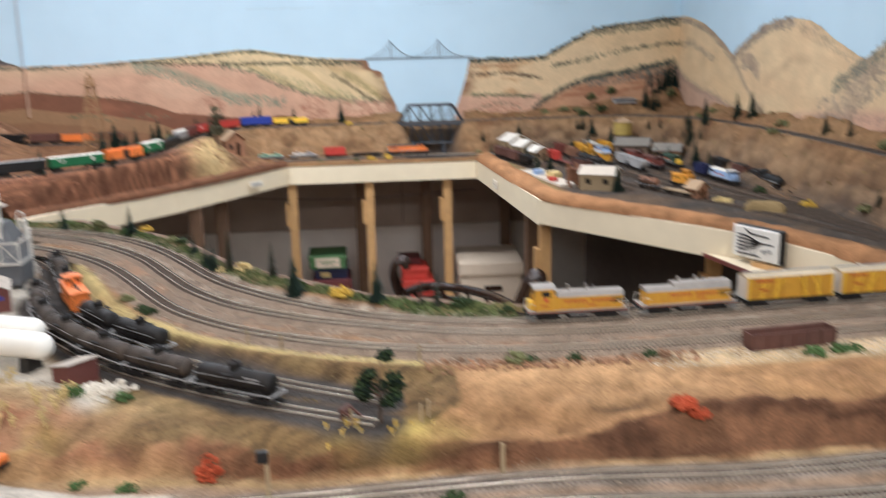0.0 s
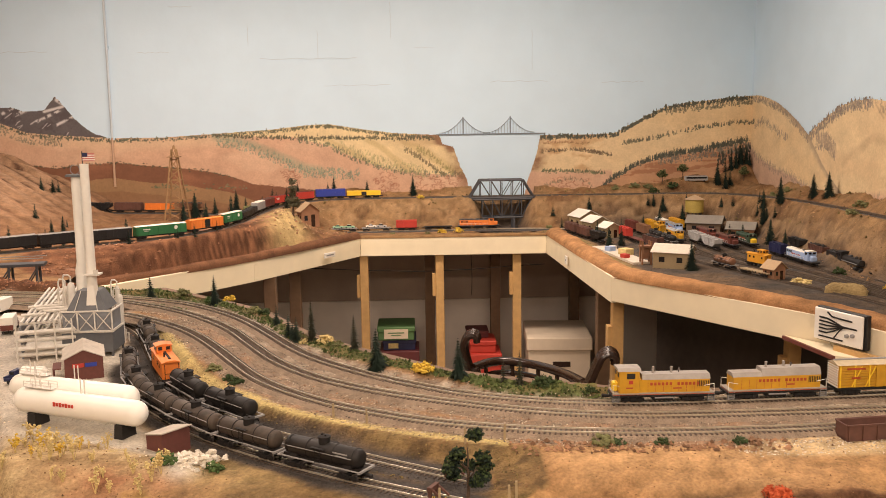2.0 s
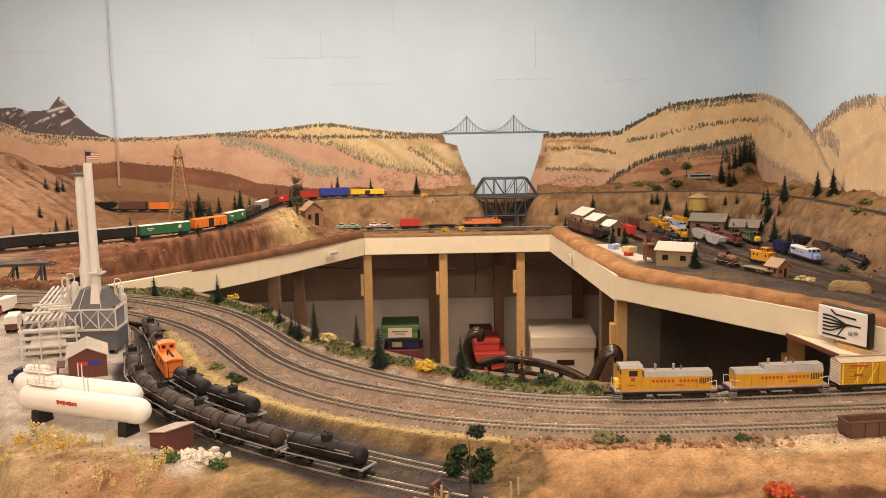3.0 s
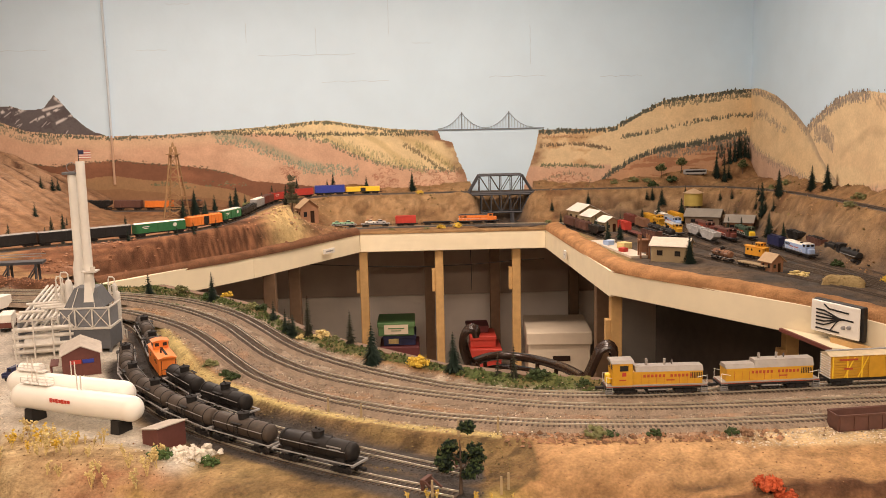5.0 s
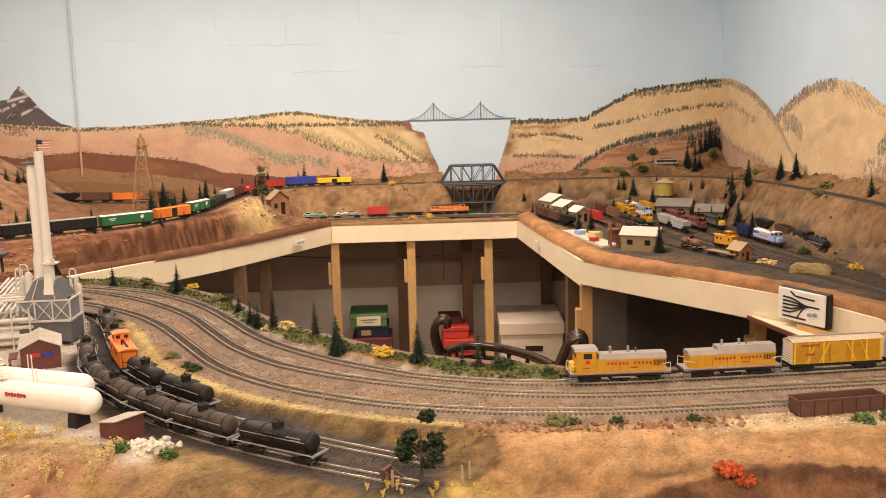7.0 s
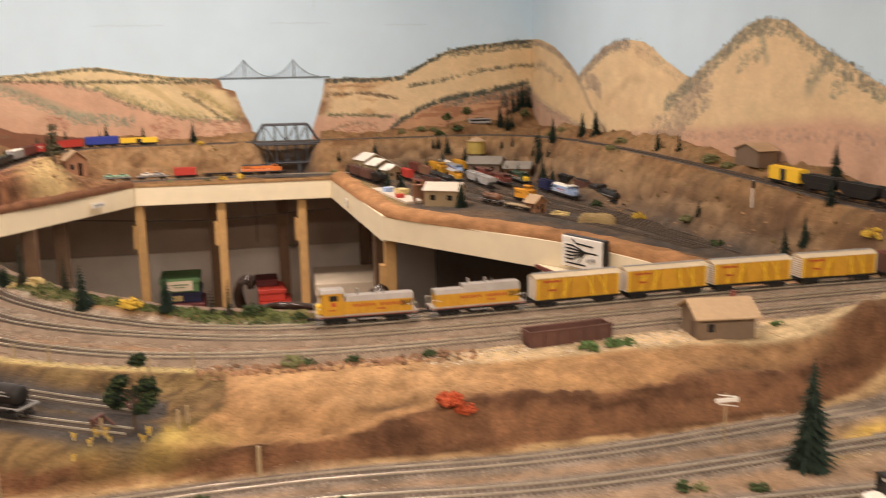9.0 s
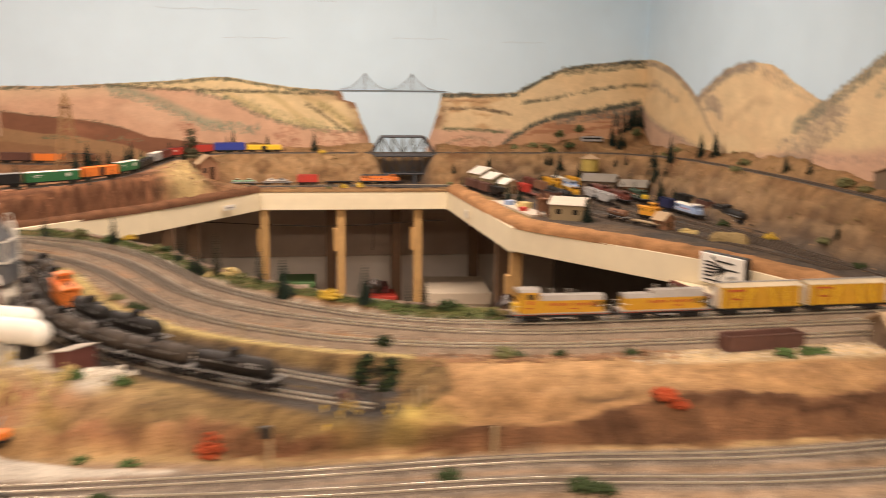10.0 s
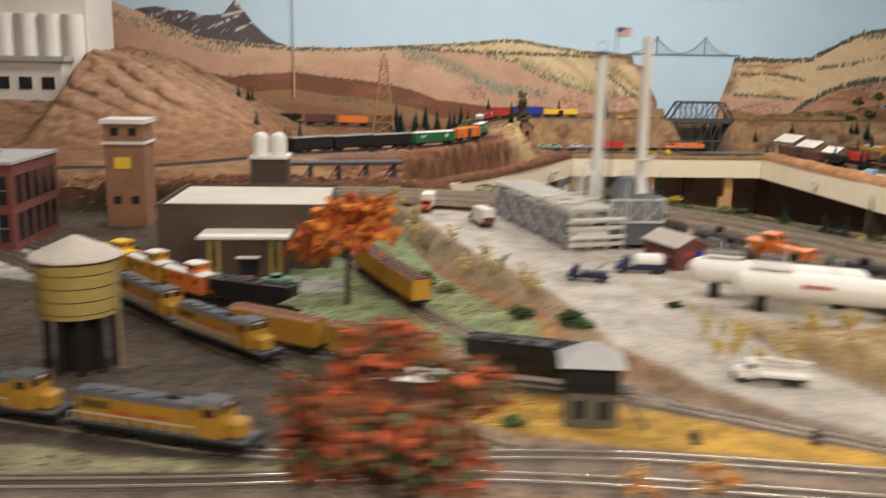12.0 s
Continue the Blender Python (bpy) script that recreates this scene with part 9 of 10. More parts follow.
wh = thing("loading_dock", "pale loading dock with crates in the yard", "dock", (0.800, 3.52, yz), math.radians(8))
part("slab", Mesh().box((0, 0, 0.004), (0.07, 0.46, 0.012)), M_TINROOF, wh)
for x, y, c, s in ((-0.01, 0.08, M_LBLUE, 0.030), (0.015, -0.03, M_STRAW, 0.04), (-0.02, -0.11, M_RED, 0.025), (0.02, 0.13, M_WHITE, 0.022)):
    part("crate", Mesh().box((x, y, 0.010 + s * 0.3), (s, s * 1.2, s * 0.6), 0.3, bev=0.001), c, wh)
rt = thing("rusty_scaffold", "rusty timber loading tower in the yard", "scaffold", (0.845, 3.29, yz))
for x in (-0.016, 0.016):
    for y in (-0.016, 0.016):
        part("post", Mesh().box((x, y, 0.045), (0.006, 0.006, 0.09)), M_OBRICK, rt)
part("platform", Mesh().box((0, 0, 0.070), (0.044, 0.044, 0.006)), M_RUST, rt)
part("hopper", Mesh().box((0, 0, 0.045), (0.026, 0.026, 0.04), taper=0.6), M_RUST, rt)

# oil derrick
M_DERRICK = mat("tan_derrick_timber", (0.29, 0.17, 0.075), 0.8, var=0.2, scale=60)
dk = thing("oil_derrick", "tan lattice oil derrick on the hillside", "derrick", (-1.135, 4.30, far_at(-1.135, 4.30)))
for s in (-1, 1):
    for q in (-1, 1):
        part("leg", Mesh().tube((s * 0.048, q * 0.048, 0), (s * 0.010, q * 0.010, 0.335), 0.0046, 0.0034, 5), M_DERRICK, dk)
for i in range(7):
    f = i / 7
    r = 0.048 - 0.038 * f
    z = 0.335 * f
    for q in (-1, 1):
        part("girt", Mesh().tube((-r, q * r, z), (r, q * r, z), 0.0028, None, 4).tube((q * r, -r, z), (q * r, r, z), 0.0028, None, 4), M_DERRICK, dk)
    r2, z2 = 0.048 - 0.038 * (i + 1) / 7, 0.335 * (i + 1) / 7
    part("brace", Mesh().tube((-r, -r, z), (r2, -r2, z2), 0.0024, None, 4).tube((r, -r, z), (-r2, -r2, z2), 0.0024, None, 4), M_DERRICK, dk)
part("crown_deck", Mesh().box((0, 0, 0.300), (0.055, 0.055, 0.004)), M_DERRICK, dk)
part("crown_block", Mesh().box((0, 0, 0.345), (0.014, 0.014, 0.020), taper=0.4), M_DERRICK, dk)

# dark trestle at the west end of the curve
ts = thing("trestle_bridge", "dark steel trestle bridge behind the plant", "bridge", (-1.25, 2.60, 1.06), math.radians(10))
part("deck", Mesh().box((0, 0, 0.145), (0.34, 0.05, 0.008)), M_BRIDGE, ts)
for i in range(5):
    x = -0.15 + i * 0.075
    for s in (-1, 1):
        part("leg", Mesh().tube((x, s * 0.035, 0), (x, s * 0.018, 0.142), 0.004, None, 5), M_BRIDGE, ts)
    part("brace", Mesh().tube((x, -0.03, 0.03), (x, 0.022, 0.11), 0.0025, None, 4), M_BRIDGE, ts)
for s in (-1, 1):
    part("railing", Mesh().tube((-0.17, s * 0.026, 0.165), (0.17, s * 0.026, 0.165), 0.0016, None, 4), M_GREY, ts)
    for i in range(4):
        part("diagonal", Mesh().tube((-0.15 + i * 0.075, s * 0.032, 0.02), (-0.075 + i * 0.075, s * 0.022, 0.135), 0.0025, None, 4), M_BRIDGE, ts)

# white grain works in the far west
gw = thing("grain_elevator", "tall white grain elevator building in the far corner", "building", (-2.62, 4.32, 1.14), 0)
part("main_block", Mesh().box((0, 0, 0.36), (0.50, 0.36, 0.74), bev=0.003), M_WHITE, gw)
part("side_block", Mesh().box((-0.02, -0.24, 0.15), (0.40, 0.14, 0.32), bev=0.003), M_WHITE, gw)
part("roof", Mesh().box((-0.02, -0.245, 0.318), (0.43, 0.17, 0.02)), M_SLATE, gw)
for i in range(5):
    part("silo", Mesh().lathe([(0.046, 0), (0.046, 0.34)], (-0.19 + i * 0.095, -0.165, 0.16), 16), M_WHITE, gw, "", True)
for i in range(4):
    part("window", Mesh().box((-0.15 + i * 0.09, -0.3115, 0.22), (0.05, 0.003, 0.05)), M_GLASS, gw)

# ---- far trees ----
FAR_EAST = sorted((p[1], p[0]) for p in LINE_FAR if p[0] > 1.4)


def beside_line(x, y):
    """Keep plants off the upper track along the east wall."""
    if x > 1.4 and y < 4.5:
        lx = float(np.interp(y, [a for a, b in FAR_EAST], [b for a, b in FAR_EAST]))
        if abs(x - lx) < 0.04:
            x = lx + (0.055 if x > lx - 0.02 else -0.05)
    if -1.6 < x < -0.5 and near_line(np.array([x]), np.array([y]), np.array(LINE_FAR))[0][0] < 0.035:
        x -= 0.06
    return x


far_pines = [(-0.616, 4.70, 0.10), (-0.43, 4.72, 0.11), (-0.46, 4.71, 0.085), (-0.257, 4.72, 0.10), (-0.018, 4.72, 0.105), (-0.89, 4.35, 0.12), (-0.83, 4.40, 0.10), (-1.0, 4.3, 0.09), (-0.95, 4.05, 0.10), (-1.06, 4.12, 0.12), (-1.52, 3.78, 0.07), (-1.46, 3.75, 0.09), (-1.55, 3.45, 0.085), (-1.40, 3.42, 0.075), (-1.09, 3.40, 0.10), (-1.20, 3.36, 0.07), (-1.30, 3.33, 0.07), (-0.98, 3.58, 0.06), (-0.90, 3.66, 0.06),
             (0.72, 4.45, 0.06), (0.87, 3.80, 0.09), (0.80, 3.72, 0.10), (0.98, 4.28, 0.07), (1.03, 4.34, 0.06), (1.09, 4.30, 0.09), (1.18, 4.34, 0.11), (1.29, 4.33, 0.13), (0.97, 3.14, 0.11), (1.42, 3.42, 0.11), (1.55, 3.98, 0.10), (1.60, 3.92, 0.12), (1.58, 4.06, 0.09), (1.40, 3.98, 0.07), (1.43, 3.90, 0.08), (1.70, 3.86, 0.11), (1.75, 3.78, 0.115), (1.70, 3.12, 0.08), (1.66, 2.95, 0.07), (1.48, 1.92, 0.10), (1.52, 1.90, 0.08), (1.60, 1.92, 0.07), (1.74, 2.10, 0.11), (1.52, 2.42, 0.05), (1.61, 4.66, 0.10), (1.58, 4.70, 0.12), (1.64, 4.68, 0.08),
             (0.687, 4.524, 0.057), (0.873, 4.536, 0.066), (1.172, 4.533, 0.055), (1.20, 4.533, 0.066), (1.24, 4.503, 0.088), (1.365, 4.522, 0.045), (1.49, 4.365, 0.05), (1.526, 4.303, 0.05), (1.562, 4.084, 0.052), (1.585, 4.12, 0.058), (1.56, 3.97, 0.066), (1.57, 3.90, 0.055), (1.494, 3.752, 0.115), (0.792, 3.923, 0.10),
             (-1.793, 4.375, 0.063), (-1.756, 4.419, 0.07), (-1.742, 4.45, 0.066), (-1.656, 3.955, 0.07), (-1.078, 4.41, 0.125), (-0.985, 4.43, 0.09), (-1.44, 3.459, 0.055), (-1.521, 3.952, 0.04), (-0.72, 4.66, 0.105), (-0.79, 4.64, 0.095), (-0.93, 4.68, 0.13), (-0.75, 4.72, 0.125)]
for x, y, h in far_pines:
    x = beside_line(x, y)
    pine((x, y, far_at(x, y) - 0.004), h, "dark green pine tree on the far hills", 0.25, "pines on the far layout")
far_bushes = [(-0.80, 4.02, 0.03, M_OLIVE), (-0.70, 4.15, 0.04, M_OLIVE), (-0.69, 4.17, 0.035, M_DKG), (0.20, 4.36, 0.025, M_YFOL), (0.12, 4.34, 0.022, M_YFOL), (0.02, 4.58, 0.02, M_YFOL), (0.65, 4.40, 0.022, M_OLIVE), (1.15, 4.73, 0.03, M_OLIVE), (1.22, 4.73, 0.028, M_OLIVE), (1.05, 4.74, 0.025, M_OLIVE), (1.24, 4.68, 0.032, M_DKG), (1.34, 4.68, 0.032, M_DKG), (1.72, 4.30, 0.03, M_OLIVE), (1.73, 4.15, 0.025, M_OLIVE), (1.62, 3.30, 0.025, M_OLIVE), (1.66, 3.45, 0.03, M_OLIVE), (1.50, 2.45, 0.025, M_OLIVE), (1.46, 2.70, 0.025, M_YFOL), (1.62, 1.75, 0.03, M_YFOL), (1.55, 1.70, 0.025, M_YFOL), (1.47, 2.22, 0.02, M_DKG), (1.44, 3.0, 0.025, M_DKG), (1.42, 3.3, 0.02, M_DKG), (0.05, 4.32, 0.015, M_OLIVE), (-0.12, 4.31, 0.015, M_OLIVE), (1.65, 2.60, 0.03, M_OLIVE), (1.70, 2.72, 0.035, M_OLIVE)]
for x, y, h, w in ((-1.04, 3.265, 0.055, 0.2), (-0.90, 3.395, 0.045, 0.2), (-0.85, 3.45, 0.05, 0.2), (-0.785, 3.545, 0.045, 0.2), (-1.17, 3.17, 0.06, 0.22), (-0.585, 4.08, 0.12, 0.20)):
    pine((x, y, far_at(x, y) - 0.004), h, "dark green pine tree on the far hills", w, "pines on the far layout", h > 0.1)
for x, y, h in ((1.650, 4.785, 0.075), (1.681, 4.785, 0.105), (1.706, 4.780, 0.10), (1.732, 4.788, 0.125), (1.761, 4.782, 0.105), (1.776, 4.780, 0.08)):
    pine((x, y, far_at(x, y) - 0.004), h, "tall dark pine tree on the knoll by the corner", 0.2, "pines on the knoll")
for x, y, r, m in far_bushes:
    x = beside_line(x, y)
    bush((x, y, far_at(x, y)), r, m, {M_OLIVE: "olive lichen bush on the far hills", M_DKG: "dark green bush on the far hills", M_YFOL: "yellow autumn bush on the far hills"}[m], 34, 0.8, "bushes on the far layout")
leafy_tree((-0.55, 4.02, far_at(-0.55, 4.02) - 0.004), 0.180, [M_WILLOW], "grey-green drooping willow tree on the mound by the mill", 0.20, 0.30, 700, 8, 0.028, [(0, 0, 0.55), (0.06, 0, 0.42), (-0.07, 0.02, 0.40), (0.02, -0.05, 0.70), (0, 0.02, 0.85), (-0.03, 0, 0.30), (0.08, 0.02, 0.28)])
for x, y in ((1.294, 4.72), (1.405, 4.73), (1.72, 4.70)):
    leafy_tree((x, y, far_at(x, y) - 0.003), 0.080, [M_OLIVE, M_DKG], "small round olive tree on the knoll", 0.40, 0.42, 520, 6, 0.055, [(0, 0, 0.72), (0.16, 0, 0.66), (-0.16, 0, 0.66), (0.06, 0.1, 0.84), (-0.08, -0.1, 0.82), (0, 0, 0.6)])
bs = thing("model_bus", "silver model bus on the hill road", "bus", (1.467, 4.70, far_at(1.467, 4.70)), math.radians(-3))
part("body", Mesh().box((0, 0, 0.018), (0.12, 0.028, 0.028), bev=0.004), M_GREY, bs)
part("window_band", Mesh().box((0, -0.0142, 0.022), (0.105, 0.001, 0.009)), M_GLASS, bs)
wheels(bs, (-0.04, 0.04), 0.026, 0.005)
mh = thing("mine_house", "weathered grey timber mine house by the east wall", "building", (1.745, 2.49, far_at(1.745, 2.49) - 0.003), math.radians(92))
gable(mh, 0.065, 0.125, 0.046, 0.064, M_KHAKI, M_TANROOF, 0.006)
for k in (-0.040, 0.0, 0.040):
    part("window", Mesh().box((k, -0.0331, 0.026), (0.017, 0.0012, 0.020)), M_GLASS, mh)
sgp = thing("signal_mast", "white signal mast beside the yard lead", "signal", (1.56, 2.20, far_at(1.56, 2.20)))
part("mast", Mesh().tube((0, 0, 0), (0, 0, 0.075), 0.0025, None, 6), M_WHITE, sgp)
part("target", Mesh().box((0, -0.004, 0.064), (0.010, 0.004, 0.020), bev=0.001), M_BLACK, sgp)

# ---- in the pit ----
def storage_box(name, x, y, w, d, h, paint, label, z=FLOOR, lid=None, rz=0.0):
    t = thing(name, label, "box", (x, y, z), rz, "boxes stored under the layout")
    part("body", Mesh().box((0, 0, h * 0.47), (w * 0.95, d * 0.95, h * 0.94), bev=0.003), paint, t)
    part("lid", Mesh().box((0, 0, h - min(0.030, h * 0.18)), (w, d, 2 * min(0.030, h * 0.18)), bev=0.003), lid or paint, t)
    return t


M_BXG = mat("green_box_card", (0.10, 0.20, 0.07), 0.6, var=0.1, scale=12)
M_BXR = mat("red_box_card", (0.52, 0.05, 0.03), 0.6, var=0.08, scale=12)
M_BXM = mat("maroon_box_card", (0.13, 0.03, 0.03), 0.6, var=0.1, scale=12)
sb = storage_box("storage_box", -0.10, 4.53, 0.20, 0.22, 0.275, M_BXM, "maroon cardboard box under a dark blue box")
part("label", Mesh().box((0.03, -0.107, 0.20), (0.07, 0.002, 0.040)), M_CARD, sb)
b1 = storage_box("storage_box", -0.10, 4.54, 0.17, 0.20, 0.055, M_NAVY, "flat dark blue box between two others", FLOOR + 0.276)
part("label", Mesh().box((-0.03, -0.0975, 0.026), (0.05, 0.003, 0.030)), M_STRAW, b1)
g1 = storage_box("storage_box", -0.115, 4.53, 0.19, 0.22, 0.068, M_BXG, "green cardboard box with cream label", FLOOR + 0.332)
lb = part("label", Mesh().box((0.0, -0.1115, 0.034), (0.12, 0.003, 0.048)), M_CARD, g1)
part("print_bar", Mesh().box((0.0, -0.1135, 0.040), (0.08, 0.002, 0.005)).box((0.0, -0.1135, 0.028), (0.05, 0.002, 0.004)), M_BXG, lb)
r1 = storage_box("storage_box", 0.335, 4.50, 0.16, 0.20, 0.255, M_BXR, "red cardboard box stacked under the layout", FLOOR, M_BXR)
r0 = storage_box("storage_box", 0.322, 4.52, 0.135, 0.18, 0.060, M_BXR, "small red cardboard box on a red box", FLOOR + 0.256, M_BXR)
r2 = storage_box("storage_box", 0.300, 4.57, 0.115, 0.14, 0.036, M_BXM, "small maroon lidded box on a red box", FLOOR + 0.317, M_BXM)
w1 = storage_box("banker_box", 0.69, 4.42, 0.315, 0.40, 0.375, M_CARD, "white cardboard banker box with lid", FLOOR, None, math.radians(-4))
part("hand_hole", Mesh().box((0.01, -0.1915, 0.245), (0.085, 0.004, 0.026)), M_DKWOOD, w1)
part("label_print", Mesh().box((0.015, -0.1915, 0.15), (0.09, 0.002, 0.004)).box((0.015, -0.1915, 0.09), (0.09, 0.002, 0.004)).box((-0.03, -0.1915, 0.12), (0.004, 0.002, 0.06)).box((0.06, -0.1915, 0.12), (0.004, 0.002, 0.06)), M_DKWOOD, w1)
mo = thing("stored_lumber", "pile of dark lumber and crates under the layout", "lumber", (1.05, 3.6, FLOOR), 0.2)
for i in range(6):
    part("plank", Mesh().box((PL.uniform(-0.05, 0.05), 0, 0.03 + 0.055 * i), (PL.uniform(0.35, 0.6), 0.3, 0.05), PL.uniform(-0.2, 0.2), bev=0.003), M_STUD, mo)

ch = thing("wooden_armchair", "dark carved wooden armchair standing in the pit", "chair", (0.405, 3.22, FLOOR), 0.0)
arc = spline([(-0.205, 0.07, 0.500), (-0.133, 0.16, 0.496), (-0.065, 0.18, 0.493), (0.034, 0.10, 0.497), (0.114, -0.07, 0.511), (0.149, -0.27, 0.533)], 0.04).tolist()
part("back_rail", Mesh().path(arc, 0.017, 10), M_DKWOOD, ch, "", True)
part("lower_rail", Mesh().path([(x * 0.97, y, z - 0.045) for x, y, z in arc], 0.010, 8), M_DKWOOD, ch, "", True)
for k in range(2, len(arc) - 2, 3):
    part("spindle", Mesh().tube(arc[k], (arc[k][0] * 0.85, arc[k][1] * 0.8, 0.30), 0.008, None, 8), M_DKWOOD, ch)
left_arm = [(-0.21, 0.06, 0.48), (-0.235, 0.06, 0.56), (-0.237, 0.06, 0.605), (-0.218, 0.06, 0.637), (-0.193, 0.06, 0.635), (-0.188, 0.06, 0.612)]
right_arm = [(0.15, -0.29, 0.52), (0.172, -0.29, 0.565), (0.190, -0.29, 0.608), (0.207, -0.29, 0.640), (0.234, -0.29, 0.652), (0.252, -0.29, 0.633), (0.244, -0.29, 0.612)]
for arm in (left_arm, right_arm):
    for q in (-0.030, -0.010, 0.010, 0.030):
        part("arm_scroll", Mesh().path([(x + 0.15 * q, y + q, z - abs(q) * 0.2) for x, y, z in spline(arm, 0.012).tolist()], 0.0135, 8), M_DKWOOD, ch, "", True)
    part("arm_collar", Mesh().lathe([(0.020, -0.02), (0.034, 0.0), (0.034, 0.02), (0.022, 0.035)], (arm[0][0], arm[0][1], arm[0][2] - 0.01), 14), M_DKWOOD, ch, "", True)
    part("arm_post", Mesh().tube((arm[0][0], arm[0][1], 0.26), (arm[0][0], arm[0][1], arm[0][2]), 0.017, None, 10), M_DKWOOD, ch)
part("seat", Mesh().box((0, 0.0, 0.275), (0.46, 0.42, 0.035), bev=0.01), M_DKWOOD, ch)
for x in (-0.19, 0.19):
    for y in (-0.17, 0.17):
        part("leg", Mesh().lathe([(0.014, 0), (0.020, 0.10), (0.015, 0.18), (0.021, 0.26)], (x, y, 0), 10), M_DKWOOD, ch)

# ---- on the fascia ----
cp = thing("control_panel", "white control panel with black track diagram on the fascia", "control panel", (1.103, 2.294, 1.004), math.radians(-67.5))
part("box", Mesh().box((0.004, 0.012, 0.042), (0.164, 0.016, 0.092), bev=0.002), M_BLACK, cp, "black box behind the panel")
part("board", Mesh().box((0, 0, 0.042), (0.158, 0.006, 0.086), bev=0.002), M_TANKW, cp, "white board")
for i in range(7):
    z = 0.012 + i * 0.0098
    line = [(-0.060, -0.0036, z), (-0.034, -0.0036, z), (-0.012, -0.0036, z + (0.046 - z) * 0.35), (0.014, -0.0036, 0.046 + (z - 0.046) * 0.12), (0.030, -0.0036, 0.047)]
    if i == 6:
        line = [(-0.034, -0.0036, 0.078), (-0.018, -0.0036, 0.068), (0.046, -0.0036, 0.066)]
    if i == 0:
        line = [(-0.060, -0.0036, 0.010), (0.018, -0.0036, 0.010)]
    part("diagram_line", Mesh().path(line, 0.0026, 4), M_BLACK, cp)
part("diagram_line", Mesh().box((0.045, -0.0036, 0.047), (0.034, 0.001, 0.0042)), M_BLACK, cp)
part("diagram_line", Mesh().path([(-0.012, -0.0036, 0.010), (0.006, -0.0036, 0.034), (0.02, -0.0036, 0.046)], 0.0018, 4), M_BLACK, cp)
for x, z in ((0.032, 0.026), (0.050, 0.030)):
    part("knob", Mesh().tube((x, -0.003, z), (x, -0.010, z), 0.0055, 0.0045, 12), M_GREY, cp)
rb = thing("radio_box", "black throttle box resting on the fascia ledge", "radio box", (1.285, 2.03, 1.0), math.radians(-66))
part("case", Mesh().box((0, 0, 0.032), (0.16, 0.05, 0.062), bev=0.006), M_BLACK, rb)
part("handle", Mesh().path([(-0.06, 0, 0.062), (-0.05, 0, 0.075), (0.05, 0, 0.075), (0.06, 0, 0.062)], 0.005, 6), M_BLACK, rb)
sd = thing("wall_shelf", "cream shelf board with red edge under the fascia", "shelf", (0, 0, 0.972))
part("board", Mesh().prism([(1.035, 2.475), (1.072, 2.245), (1.185, 2.17), (1.205, 2.07), (1.13, 2.30), (1.10, 2.37)], 0, 0.012), M_FASCIA, sd)
part("edge_strip", Mesh().tube((1.033, 2.474, 0.006), (1.070, 2.243, 0.006), 0.007, None, 4), M_BOXRED, sd, "red painted front edge")
part("lip", Mesh().tube((1.10, 2.30, 0.018), (1.18, 2.10, 0.018), 0.010, None, 4), M_PINE, sd)
for (x, y, rz, lab) in ((-0.40, 4.03, 56, "small white label plate on the fascia"), (0.632, 3.75, -87.5, "small white switch plate on the fascia")):
    lp = thing("label_plate", lab, "plate", (x, y, 1.01), math.radians(rz))
    part("plate", Mesh().box((0, -0.006, 0), (0.075 if rz > 0 else 0.035, 0.006, 0.022 if rz > 0 else 0.035), bev=0.001), M_WHITE, lp)
    part("print_bar", Mesh().box((0, -0.0095, 0), (0.05 if rz > 0 else 0.012, 0.001, 0.006)), M_GREY, lp)
wire = thing("hanging_wire", "thin black wire strung between the posts", "wire", (0, 0, 0))
part("strand", Mesh().path([(-0.6, 4.34, 0.905), (-0.25, 4.34, 0.885), (0.0, 4.34, 0.875), (0.25, 4.34, 0.88), (0.48, 4.34, 0.895), (0.62, 4.34, 0.90)], 0.0022, 5), M_BLACK, wire)
part("loose_end", Mesh().path([(0.26, 4.36, 0.965), (0.265, 4.36, 0.84), (0.262, 4.36, 0.75)], 0.002, 5), M_BLACK, wire)

# ---- ceiling lights ----
M_TUBE = bpy.data.materials.new("lit_diffuser")
M_TUBE.use_nodes = True
nb = M_TUBE.node_tree.nodes["Principled BSDF"]
nb.inputs["Base Color"].default_value = (0.9, 0.88, 0.82, 1)
nb.inputs["Emission Color"].default_value = (1.0, 0.82, 0.66, 1)
nb.inputs["Emission Strength"].default_value = 2.0
for lx, ly, power in LAMPS:
    cl = thing("ceiling_light", "long fluorescent ceiling light with warm diffuser", "ceiling light", (lx, ly, CEILING - 0.07), 0, "ceiling lights")
    part("housing", Mesh().box((0, 0, 0.05), (1.22, 0.32, 0.04), bev=0.004), M_WHITE, cl)
    part("diffuser", Mesh().box((0, 0, 0.02), (1.18, 0.28, 0.02), bev=0.003), M_TUBE, cl)

# ---- loose stones, crumbs and tufts: too many to count ----
def stone_mat(name, colour, spread=0.5):
    return mat(name, colour, 0.95, var=0.25, scale=300, spec=0.2, island=spread)


SCAT = np.random.default_rng(12)
OCTA = np.array([(1, 0, 0), (0, 1, 0), (-1, 0, 0), (0, -1, 0), (0, 0, 1), (0, 0, -0.5)], float)
OCTF = np.array([(0, 1, 4), (1, 2, 4), (2, 3, 4), (3, 0, 4), (1, 0, 5), (2, 1, 5), (3, 2, 5), (0, 3, 5)])


